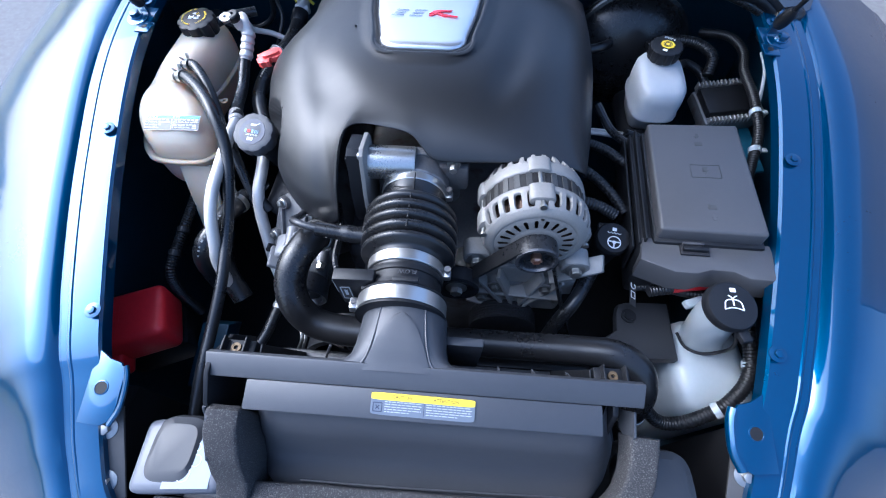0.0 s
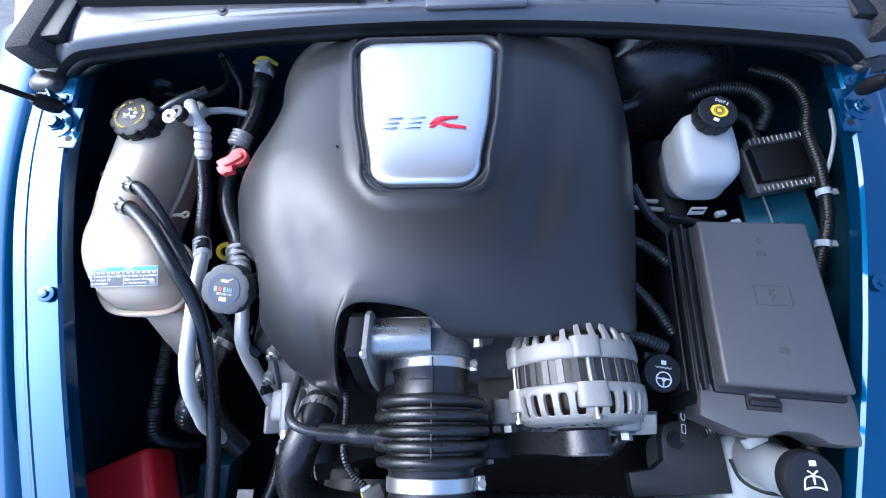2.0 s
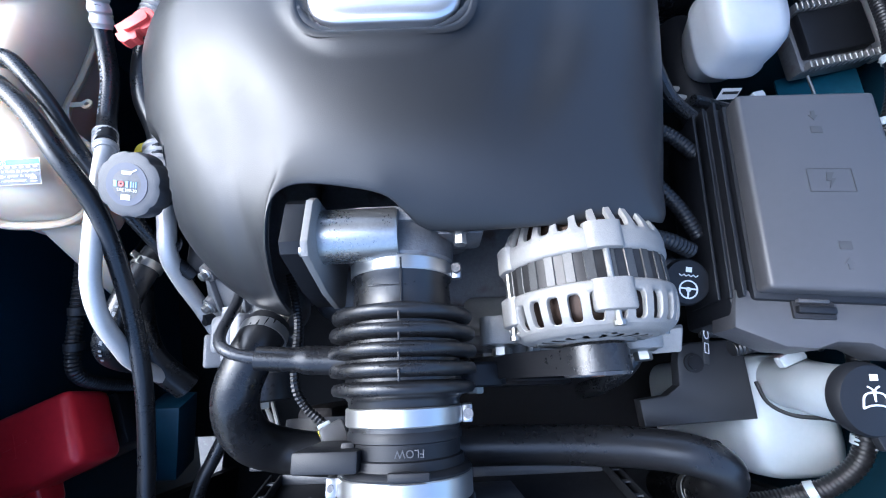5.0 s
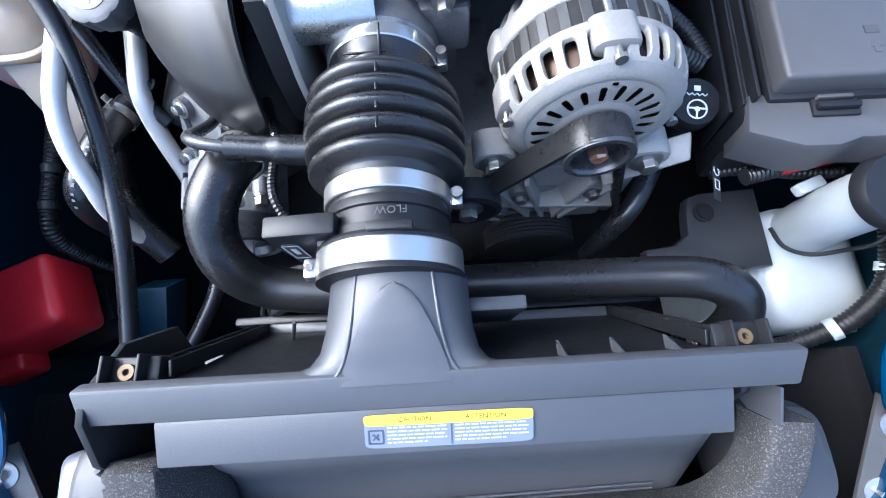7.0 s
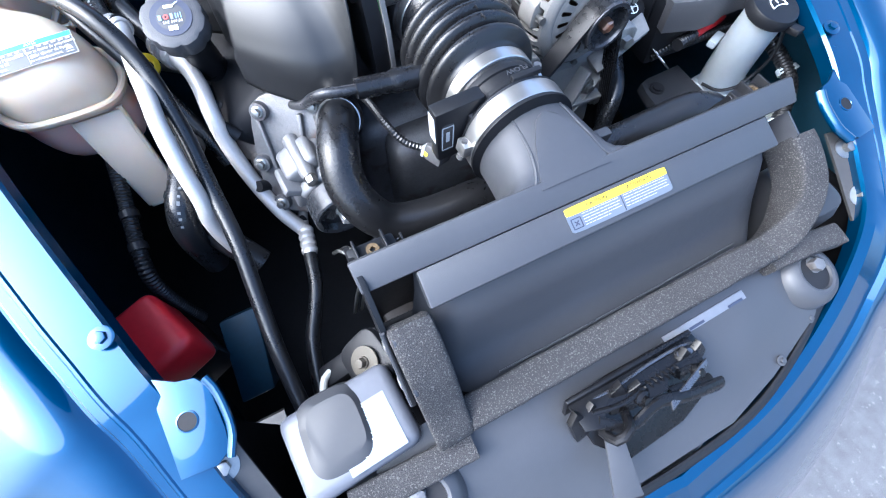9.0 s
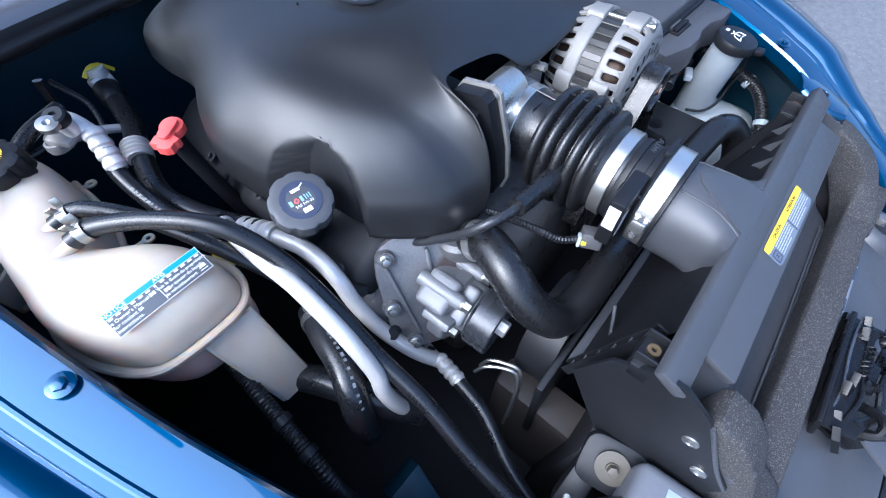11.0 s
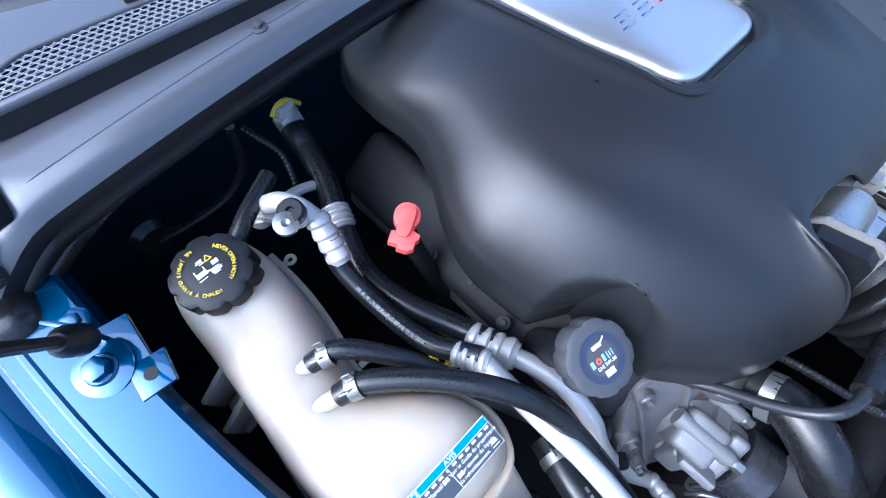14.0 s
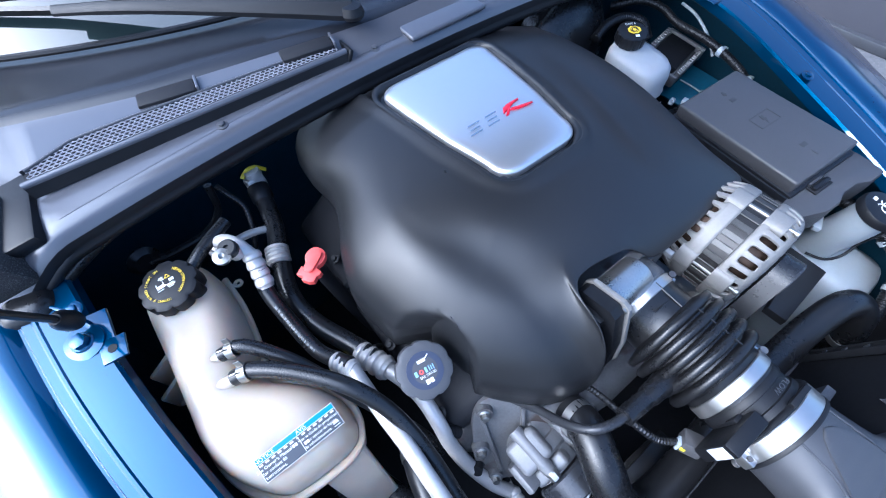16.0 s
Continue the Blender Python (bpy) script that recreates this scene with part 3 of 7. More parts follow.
def groove(x, y):
    """How deep the sunk folds are that run from the throttle's notch and over the alternator."""
    best = 0.0
    for line, reach in zip(GROOVES, (0.034, 0.026)):
        near = 9.0
        for (ax, ay, ad), (bx, by, bd) in zip(line, line[1:]):
            dx, dy = bx - ax, by - ay
            t = max(0.0, min(1.0, ((x - ax) * dx + (y - ay) * dy) / (dx * dx + dy * dy)))
            d = math.hypot(x - ax - t * dx, y - ay - t * dy)
            if d < near:
                near, deep = d, ad + (bd - ad) * t
        best += deep * math.exp(-((near / reach) ** 2))
    return best


def blurred(values, reach):
    """Values round a closed loop, smoothed over that many neighbours."""
    a = np.array(values, float)
    k = np.exp(-0.5 * (np.arange(-3 * reach, 3 * reach + 1) / reach) ** 2)
    return np.stack([np.convolve(np.concatenate([c[-3 * reach:], c, c[:3 * reach]]), k / k.sum(), "valid") for c in a.T], 1)


def engine_cover():
    rim = spline([*COVER_RIM, COVER_RIM[0]], 0.0048)[:-1]
    sharp_rim = np.array([tuple(p) for p in rim])
    soft_rim = blurred(sharp_rim, 26)
    front_part = blurred([[1.0 if p.y < 0.47 and p.x > -0.150 else 0.0] for p in rim], 13)[:, 0]
    mids = []
    for x, y, z in sharp_rim:
        ahead = 1 - ease(y, 0.55, 0.75)
        mids.append((0.55 * x * (1 - ahead) + ahead * lerp([-0.33, -0.19, -0.11, -0.03, 0.10, 0.30], [-0.18, -0.178, -0.168, -0.06, 0.055, 0.16], x), 0.66, 0))
    mids = blurred(mids, 5)
    profile_u = [0, 0.30, 0.50, 0.62, 0.70, 0.77, 0.84, 0.90, 0.95, 0.985, 1.0]
    profile_h = [1, 0.995, 0.975, 0.94, 0.895, 0.83, 0.745, 0.635, 0.50, 0.33, 0.0]
    fine_u = np.linspace(-0.2, 1.0, 601)
    fine_h = np.interp(fine_u, profile_u, profile_h)
    for _ in range(3):
        fine_h[20:-20] = np.convolve(fine_h, np.ones(35) / 35, "same")[20:-20]
    us = sorted({*[k / 80 for k in range(1, 81)], 0.0, 0.004, 0.008, 0.99, 0.995, 0.998})
    rows = []
    for u in us:
        row = []
        w = ease(u, 0.60, 1.0)
        ring = soft_rim * (1 - w) + sharp_rim * w
        for p, mid, front in zip(ring, mids, front_part):
            qx, qy = (mid + (p - mid) * u)[:2]
            h = lerp(fine_u, fine_h, u) * (1 - front) + front * max(0, 1 - u ** 6) ** 0.7
            z = p[2] + (cover_top(qx, qy) - p[2]) * h
            z -= groove(qx, qy) * (1 - front * ease(u, 0.35, 0.85)) * (1 - u ** 8)
            d = plate_distance(qx, qy)
            z += 0.004 * ease(-d, -0.035, -0.012) - 0.016 * ease(-d, -0.010, -0.002)
            f = V(qx - CAP_AT.x, qy - CAP_AT.y, 0)
            if f.length < 0.066:
                g = (f.normalized() + V(1.0, 0.0, 0)).normalized()
                s = 0.066 * 0.72 + 0.28 * f.length
                qx, qy = CAP_AT.x + g.x * s, CAP_AT.y + g.y * s
            row.append((qx, qy, z))
        rows.append(row)
    bm = grid_mesh(rows, cap=False)
    bm.verts.ensure_lookup_table()
    bmesh.ops.remove_doubles(bm, verts=[bm.verts[i] for i in range(len(rim))], dist=0.0045)
    for end in (max, min):
        x = end(v.co.x for v in bm.verts if abs(v.co.y - 0.66) < 1e-4 and abs(v.co.x) < 0.19)
        bmesh.ops.delete(bm, geom=[v for v in bm.verts if math.hypot(v.co.x - x, v.co.y - 0.66) < 0.010], context="VERTS")
        gap = [e for e in bm.edges if e.is_boundary and math.hypot(e.verts[0].co.x - x, e.verts[0].co.y - 0.66) < 0.030]
        bmesh.ops.holes_fill(bm, edges=gap, sides=0)
    bmesh.ops.recalc_face_normals(bm, faces=bm.faces)
    return bm


cover = thing("engine_cover", (-0.03, 0.7, 1.0), "large domed black plastic engine cover with a silver emblem plate", "engine cover")
dome = part("dome", engine_cover(), COVER, cover, sharp=70)
skin = dome.modifiers.new("thickness", "SOLIDIFY")
skin.thickness, skin.offset = 0.0035, -1


def plate_outline(grow, n=18):
    pts = []
    xs = [(0.0935 + grow, 0.78), (0.083 + grow, 0.70), (0.0745 + grow, 0.66)]
    for k in range(n + 1):
        a = math.pi / 2 * k / n
        pts.append((0.030 + grow + 0.040 * math.cos(a) ** 0.78, 0.636 - (0.036 + grow) * math.sin(a) ** 0.78))
    rear = [(0.072 + grow + 0.026 * math.sin(a), 0.826 + (0.021 + grow) * math.cos(a)) for a in (math.pi / 2 * k / 6 for k in range(7))]
    right = rear + xs + pts
    return right + [(-x, y) for x, y in right[::-1]]


def emblem_plate():
    rings = []
    for g, dz in ((-0.002, -0.012), (-0.0002, -0.001), (-0.0010, 0.0016), (-0.0032, 0.0036), (-0.0062, 0.0049), (-0.010, 0.0057), (-0.016, 0.0062)):
        rings.append([(PLATE_MID.x + x, y, 1.126 + dz - 0.35 * x * x) for x, y in plate_outline(g)])
    for s in (0.8, 0.55, 0.3, 0.08):
        rings.append([(PLATE_MID.x + x * s, 0.73 + (y - 0.73) * s, 1.1325 - 0.35 * x * x * s * s) for x, y in plate_outline(-0.016)])
    return grid_mesh(rings)


def plate_surround():
    """The smooth well round the plate, let into the dome."""
    rings = []
    for g, dz in ((0.0150, 0.0002), (0.0115, 0.0012), (0.0090, 0.0004), (0.0065, -0.0035), (0.0045, -0.0095), (-0.001, -0.0110)):
        rings.append([(PLATE_MID.x + x, y, cover_top(PLATE_MID.x + x, y) + 0.004 + dz) for x, y in plate_outline(g)])
    return grid_mesh(rings, cap=False)


part("plate_well", plate_surround(), COVER, cover, sharp=60)
plate = part("emblem_plate", emblem_plate(), BRUSHED, cover, "satin silver emblem plate", sharp=40)
# emblem: slanted chrome bars and a red sweep, as plain shapes
for x0 in (-0.078, -0.048):
    for k, (dx, dy, w) in enumerate(((0.0035, 0.008, 0.020), (0.0, 0.0, 0.017), (-0.0035, -0.008, 0.020))):
        part("emblem_bar", prism([(-w / 2 - 0.0008, -0.0012), (w / 2 - 0.0008, -0.0012), (w / 2 + 0.0008, 0.0012), (-w / 2 + 0.0008, 0.0012)], 0.0014, pose(x0 + dx, 0.690 + dy, 1.1326), 0.0004), CHROME, plate)
part("emblem_sweep", merge(prism([(-0.012, -0.001), (0.016, 0.008), (0.024, 0.0085), (0.026, 0.0115), (0.006, 0.0115), (-0.004, 0.009)], 0.0016, pose(-0.018, 0.688, 1.1326), 0.0003), prism([(-0.012, -0.004), (-0.006, -0.004), (0.006, 0.007), (0.001, 0.007)], 0.0016, pose(-0.018, 0.686, 1.1326), 0.0003), prism([(0.0, 0.0), (0.012, -0.006), (0.036, -0.0085), (0.036, -0.006), (0.014, -0.001), (0.006, 0.002)], 0.0016, pose(-0.018, 0.688, 1.1326), 0.0003)), RED_INK, plate, "red enamel sweep")

# ---- throttle body ----
throttle = thing("throttle_body", (-0.05, 0.42, 1.0), "cast aluminium throttle body with a black plastic actuator housing", "throttle body")
part("motor_can", lathe([(0, 0), (0.023, 0), (0.0250, 0.003), (0.0250, 0.070), (0.0238, 0.073), (0, 0.073)], aim((-0.103, 0.428, 1.052), (1, 0.02, -0.02)), 30), mat("bright_turned_aluminium", (0.52, 0.51, 0.49), 0.30, 0.9, grain=0.15, grain_size=900, tone=0.15, tone_size=30), throttle)
part("bore", lathe([(0, 0), (0.050, 0), (0.052, 0.004), (0.052, 0.034), (0.048, 0.04), (0, 0.04)], aim((-0.032, 0.445, 1.008), (0, -1, 0)), 36), ALU_DARK, throttle)
part("flange", prism(sup(28, 0.066, 0.058, 5), 0.014, aim((-0.028, 0.452, 1.005), (0, -1, 0)), 0.002), ALU_DARK, throttle)
YZ = Matrix(((0, 0, 1, 0), (1, 0, 0, 0), (0, 1, 0, 0), (0, 0, 0, 1)))
box = part("actuator_housing", prism([(0.453, 1.080), (0.446, 1.0875), (0.410, 1.0945), (0.4010, 1.089), (0.3825, 1.030), (0.3765, 0.985), (0.3825, 0.965), (0.440, 0.955), (0.455, 0.972)], 0.018, Matrix.Translation((-0.1225, 0, 0)) @ YZ, 0.003), BLACK, throttle)
part("gasket_plate", prism([(0.456, 1.078), (0.448, 1.090), (0.408, 1.0975), (0.398, 1.092), (0.380, 1.030), (0.374, 0.985), (0.380, 0.962), (0.440, 0.952), (0.458, 0.970)], 0.006, Matrix.Translation((-0.104, 0, 0)) @ YZ, 0.0015), ALT_ALU, throttle, "cast flange plate")
part("connector", rbox((0.010, 0.030, 0.026), pose(-0.1255, 0.424, 1.062), 0.003), BLACK, box)
SK = Matrix.Translation((-0.1125, 0.3938, 1.0555)) @ pose(0, 0, 0, 73.0, 0, 0)
part("sticker", rbox((0.006, 0.026, 0.0006), SK @ pose(0.005, 0, 0.0006), 0), GREEN, box, "green and white sticker")
part("sticker_band", rbox((0.009, 0.026, 0.0006), SK @ pose(-0.003, 0, 0.0006), 0), WHITE, box)
for y, z in ((0.404, 1.091), (0.391, 1.038), (0.386, 0.985)):
    part("cover_screw", lathe([(0, 0), (0.0052, 0), (0.0048, 0.0022), (0.002, 0.003), (0, 0.0022)], aim((-0.1045, y, z - 0.004), (-1, 0, 0)), 16), ZINC, throttle)
for x, z in ((-0.082, 1.052), (0.026, 1.050)):
    bolt((x, 0.432, z), (0, -1, 0.1), 0.006, throttle, h=0.016)
part("side_wing", rbox((0.055, 0.022, 0.05), pose(0.022, 0.440, 1.020), 0.006), ALU_DARK, throttle)

# ---- intake duct ----
DUCT_A, DUCT_B = V(-0.032, 0.420, 1.010), V(-0.030, 0.206, 0.997)


def duct_at(y):
    return DUCT_A + (DUCT_B - DUCT_A) * ((0.420 - y) / 0.214)


def duct_piece(stations, seg=48):
    rings = []
    for y, r in stations:
        c = duct_at(y)
        rings.append([(c.x + r * math.cos(2 * math.pi * k / seg), c.y, c.z + r * math.sin(2 * math.pi * k / seg)) for k in range(seg)])
    return grid_mesh(rings)


duct = thing("intake_duct", (-0.03, 0.32, 0.94), "ribbed black rubber intake duct with bright steel clamps", "intake duct")
ribs = [(0.420, 0.047), (0.410, 0.0485), (0.392, 0.0485), (0.390, 0.0465), (0.366, 0.0475)]
for k in range(5):
    y0 = 0.364 - 0.0158 * k
    top = 0.0645 + 0.0050 * math.sin(math.pi * (k + 0.8) / 5.2)
    ribs += [(y0, 0.0535), (y0 - 0.002, top - 0.002), (y0 - 0.005, top), (y0 - 0.0085, top), (y0 - 0.0115, top - 0.002), (y0 - 0.0135, 0.0535)]
ribs += [(0.284, 0.0510), (0.262, 0.0500), (0.258, 0.0500)]
sleeve = part("rubber_bellows", duct_piece(ribs), RUBBER, duct, "ribbed black rubber bellows", sharp=55)
part("mould_seam", tube([duct_at(0.405) + V(0.004, 0, 0.049), duct_at(0.366) + V(0.004, 0, 0.048)], 0.0012, 6), RUBBER, sleeve)
part("mould_rib", rbox((0.034, 0.0015, 0.002), pose(-0.040, 0.381, 1.0535), 0.0005), RUBBER, sleeve)
for k in range(4):
    part("rib_tick", rbox((0.0018, 0.010, 0.002), pose(-0.028, 0.352 - 0.0158 * k, 1.0715), 0.0005), RUBBER, sleeve)


def clamp(name, y, w, r, screw, label="bright steel band clamp"):
    c = part(name, duct_piece([(y, r - 0.002), (y, r), (y - 0.001, r + 0.0008), (y - w + 0.001, r + 0.0008), (y - w, r), (y - w, r - 0.002)]), STEEL, duct, label)
    p, d = duct_at(y - w / 2), V(math.cos(screw), 0, math.sin(screw))
    t = V(-math.sin(screw), 0, math.cos(screw))
    part("screw_housing", rbox((0.016, w * 0.8, 0.010), aim(p + d * (r + 0.005), d), 0.002), STEEL, c)
    part("screw", lathe([(0, -0.010), (0.0030, -0.010), (0.0030, 0.010), (0.0046, 0.010), (0.0046, 0.015), (0, 0.015)], aim(p + d * (r + 0.006), t), 12), ALU_DARK, c)


clamp("clamp_band", 0.408, 0.013, 0.0490, 0.1)
clamp("clamp_band", 0.279, 0.015, 0.0522, 0.05)
clamp("clamp_band", 0.226, 0.019, 0.0582, 3.0)
collar = part("sensor_collar", duct_piece([(0.262, 0.049), (0.258, 0.0515), (0.2525, 0.0515), (0.2515, 0.0495), (0.240, 0.0495), (0.239, 0.052), (0.232, 0.053), (0.231, 0.057), (0.228, 0.059), (0.224, 0.057), (0.209, 0.0575), (0.206, 0.0595), (0.203, 0.0595), (0.202, 0.05)]), BLACK, duct, "black plastic air meter collar", sharp=45)
part("locating_tab", rbox((0.032, 0.006, 0.006), pose(-0.022, 0.231, 1.058), 0.001), BLACK, collar)
words("FLOW", 0.0085, pose(-0.022, 0.246, 1.0519) @ pose(0, 0, 0, 0, 0, 180), GREY_PLASTIC, collar)
meter = part("meter_housing", rbox((0.054, 0.017, 0.070), pose(-0.0885, 0.2405, 1.012, 0, -3), 0.0025), BLACK, duct)
part("meter_flange", rbox((0.012, 0.026, 0.052), pose(-0.074, 0.2405, 1.006, 0, -3), 0.002), BLACK, meter)
part("meter_sticker", prism(sup(24, 0.0075, 0.0190, 6), 0.0005, aim((-0.1035, 0.2318, 1.010), (0, -1, 0))), MARK, meter, "small dark sticker")
part("pale_sticker", rbox((0.0005, 0.013, 0.034), pose(-0.1166, 0.2405, 1.022, 0, -3), 0), PALE, meter, "pale printed sticker")
part("sticker_frame", merge(*[rbox(sz, pose(-0.1035 + x, 0.2312, 1.010 + z), 0) for sz, x, z in (((0.012, 0.0004, 0.0011), 0, 0.016), ((0.012, 0.0004, 0.0011), 0, -0.016), ((0.0011, 0.0004, 0.032), 0.006, 0), ((0.0011, 0.0004, 0.032), -0.006, 0), ((0.004, 0.0004, 0.014), 0, 0.002))]), CLOUD, meter)
plug = part("meter_plug", rbox((0.024, 0.024, 0.020), pose(-0.104, 0.252, 0.965, 0, 20, 25), 0.003), FUSE, meter, "grey sensor plug")
part("lock_clip", rbox((0.004, 0.006, 0.006), pose(-0.117, 0.255, 0.966, 0, 20, 25), 0.001), YELLOW_PLASTIC, plug, "yellow lock clip")
part("plug_lock", rbox((0.012, 0.004, 0.014), pose(-0.115, 0.262, 0.964, 0, 20, 25), 0.001), CLOUD, plug, "white lock")
part("breather_stub", tube([(-0.075, 0.320, 1.012), (-0.115, 0.322, 1.014), (-0.164, 0.3250, 1.019)], lambda u: 0.0130 if u < 0.55 else 0.0110, 16), RUBBER, duct)
breather = thing("breather_pipe", (-0.2, 0.35, 0.95), "thin bent black breather pipe", "pipe")
part("pipe", tube([(-0.158, 0.3245, 1.0185), (-0.180, 0.328, 1.020), (-0.197, 0.335, 1.018), (-0.208, 0.347, 1.006), (-0.214, 0.366, 0.985), (-0.218, 0.390, 0.962), (-0.226, 0.415, 0.942), (-0.238, 0.45, 0.925), (-0.25, 0.50, 0.915)], 0.0056, 14), mat("satin_black_pipe", (0.035, 0.036, 0.040), 0.28, 0.3), breather)

# ---- air box ----
airbox = thing("air_cleaner_box", (0, 0.13, 0.8), "wide dark grey plastic air cleaner box behind the foam", "air box")


def slab(points, thick, m=None):
    """A plate from a four-cornered outline in space, thickened downwards along its normal."""
    p = [V(*q) for q in points]
    n = (p[1] - p[0]).cross(p[-1] - p[0]).normalized() * thick
    bm = grid_mesh([[q - n for q in p], p])
    bmesh.ops.bevel(bm, geom=bm.edges[:], offset=min(thick * 0.3, 0.0025), segments=2, affect="EDGES", profile=0.5)
    return bm


lid = part("lid_rim", slab([(-0.250, 0.110, 1.025), (0.256, 0.110, 1.025), (0.257, 0.134, 1.040), (-0.251, 0.134, 1.040)], 0.012), GREY_PLASTIC, airbox)
part("front_lip", slab([(-0.203, 0.079, 1.011), (0.210, 0.079, 1.011), (0.209, 0.111, 1.0235), (-0.202, 0.111, 1.0235)], 0.010), GREY_PLASTIC, airbox)


def box_front():
    """The box's bowed front, rounded into its two ends."""
    rows = []
    n = 28
    for y, z, x0, x1 in ((0.092, 1.004, -0.196, 0.228), (0.074, 0.985, -0.203, 0.234), (0.062, 0.955, -0.212, 0.245), (0.050, 0.92, -0.216, 0.260), (0.032, 0.895, -0.216, 0.260), (0.010, 0.885, -0.210, 0.244)):
        row = []
        for k in range(n + 1):
            x = math.sin(math.pi / 2 * (-1 + 2 * k / n))
            edge = abs(x) ** 20
            row.append(((x0 + x1) / 2 + (x1 - x0) / 2 * x, y + 0.040 * edge, z - 0.012 * edge))
        rows.append(row)
    return grid_mesh(rows, closed=False)


part("box_front", box_front(), GREY_PLASTIC, airbox, sharp=70)
for dy, dz in ((0.0, 0.0), (-0.005, -0.004)):
    part("foot_edge", tube([(-0.150, 0.018 + dy, 0.893 + dz), (0.0, 0.018 + dy, 0.893 + dz), (0.196, 0.021 + dy, 0.893 + dz)], 0.0014, 6, 0.05), GREY_PLASTIC, airbox)
part("end_cheek", slab([(-0.190, 0.13, 0.86), (-0.190, 0.06, 0.87), (-0.190, 0.105, 1.00), (-0.190, 0.13, 1.01)], 0.008), BLACK, airbox)
part("end_cheek", slab([(0.232, 0.13, 0.86), (0.232, 0.06, 0.87), (0.228, 0.105, 1.00), (0.228, 0.13, 1.01)], 0.008), BLACK, airbox)
part("side_plate", prism([(0.130, 1.034), (0.112, 1.032), (0.083, 1.010), (0.070, 0.985), (0.045, 0.948), (0.025, 0.925), (0.030, 0.885), (0.060, 0.868), (0.110, 0.838), (0.132, 0.850), (0.188, 0.942), (0.168, 1.004)], 0.005, Matrix.Translation((-0.248, 0, 0)) @ YZ, 0.001), BLACK, airbox)
part("gusset_plate", prism([(0.079, 1.006), (0.068, 1.006), (0.028, 0.972), (0.024, 0.955), (0.028, 0.922), (0.06, 0.93)], 0.003, Matrix.Translation((-0.2425, 0, 0)) @ YZ, 0.001), GREY_PLASTIC, airbox)
part("gusset_plate", prism([(0.108, 1.016), (0.082, 1.006), (0.078, 0.985), (0.100, 0.968), (0.12, 0.972)], 0.003, Matrix.Translation((0.247, 0, 0)) @ YZ, 0.001), GREY_PLASTIC, airbox)
part("plate_fold", tube([(-0.2475, 0.080, 1.006), (-0.2475, 0.046, 0.948), (-0.2475, 0.027, 0.924)], 0.0022, 8), GREY_PLASTIC, airbox)
for y, z in ((0.078, 0.966), (0.050, 0.925)):
    part("rivet", lathe([(0, 0), (0.0075, 0), (0.0070, 0.0015), (0.0035, 0.0026), (0.0030, 0.0014), (0, 0.0014)], aim((-0.2482, y, z), (-1, 0, 0)), 20), ZINC, airbox)


LID_SLOPE = ((0.136, 1.030), (0.141, 1.008), (0.152, 0.968), (0.168, 0.915), (0.187, 0.845))


def lid_back_slope():
    """The lid's steep rear side, falling from the rim to the radiator."""
    rows = []
    for k, (y, z) in enumerate(LID_SLOPE):
        rows.append([(-0.197 + 0.397 * q / 24, y, z) for q in range(25)])
    return grid_mesh(rows, closed=False)


part("lid_slope", lid_back_slope(), BLACK, airbox, sharp=40)
part("lid_foot", rbox((0.397, 0.012, 0.006), pose(0.001, 0.192, 0.845), 0.002), GREY_PLASTIC, airbox)


def wall_between(name, a, b, thick, tall, material):
    a, b = V(*a), V(*b)
    d = b - a
    m = Matrix.Translation((a + b) / 2) @ d.to_track_quat("X", "Z").to_matrix().to_4x4()
    return part(name, rbox((d.length, thick, tall), m, min(thick, tall) * 0.2, 1), material, airbox)


BRASS = mat("brass_insert", (0.13, 0.09, 0.045), 0.6, 0.4)
for sx, x0 in ((-1, -0.198), (1, 0.201)):
    a, b = V(x0, 0.143, 1.016), V(x0, 0.189, 0.845)
    for off in (0.0, 0.012):
        wall_between("rail_wall", a + V(sx * off, 0.004, 0.002), b + V(sx * off, 0.004, 0.002), 0.0024, 0.012, BLACK)
    for k in range(6):
        q = a + (b - a) * (k + 0.5) / 6
        wall_between("rail_tooth", q + V(0, 0.006, 0.002), q + V(sx * 0.012, 0.006, 0.002), 0.002, 0.010, GREY_PLASTIC)
    part("screw_pad", rbox((0.044, 0.022, 0.020), pose(sx * 0.226, 0.146, 1.010, 0, 0, 0), 0.003), BLACK, airbox)
    part("pad_wall", rbox((0.0025, 0.024, 0.028), pose(sx * 0.214, 0.146, 1.016), 0.001), BLACK, airbox)
    part("pad_wall", rbox((0.0025, 0.024, 0.028), pose(sx * 0.240, 0.146, 1.016), 0.001), BLACK, airbox)
    part("brass_insert", lathe([(0.0025, 0), (0.0058, 0), (0.0058, 0.003), (0.0025, 0.003)], pose(sx * 0.226, 0.146, 1.0202), 18), BRASS, airbox)
part("slope_rib", rbox((0.004, 0.004, 0.060), pose(-0.150, 0.178, 0.900, -20, 20), 0.001), GREY_PLASTIC, airbox)
for k in range(3):
    part("deck_gusset", prism([(0, 0), (0.014, 0), (0, 0.022)], 0.002, Matrix.Translation((0.090 + 0.042 * k, 0.138, 1.006)) @ Matrix(((0, 0, 1, 0), (1, 0, 0, 0), (0, 1, 0, 0), (0, 0, 0, 1)))), GREY_PLASTIC, airbox)


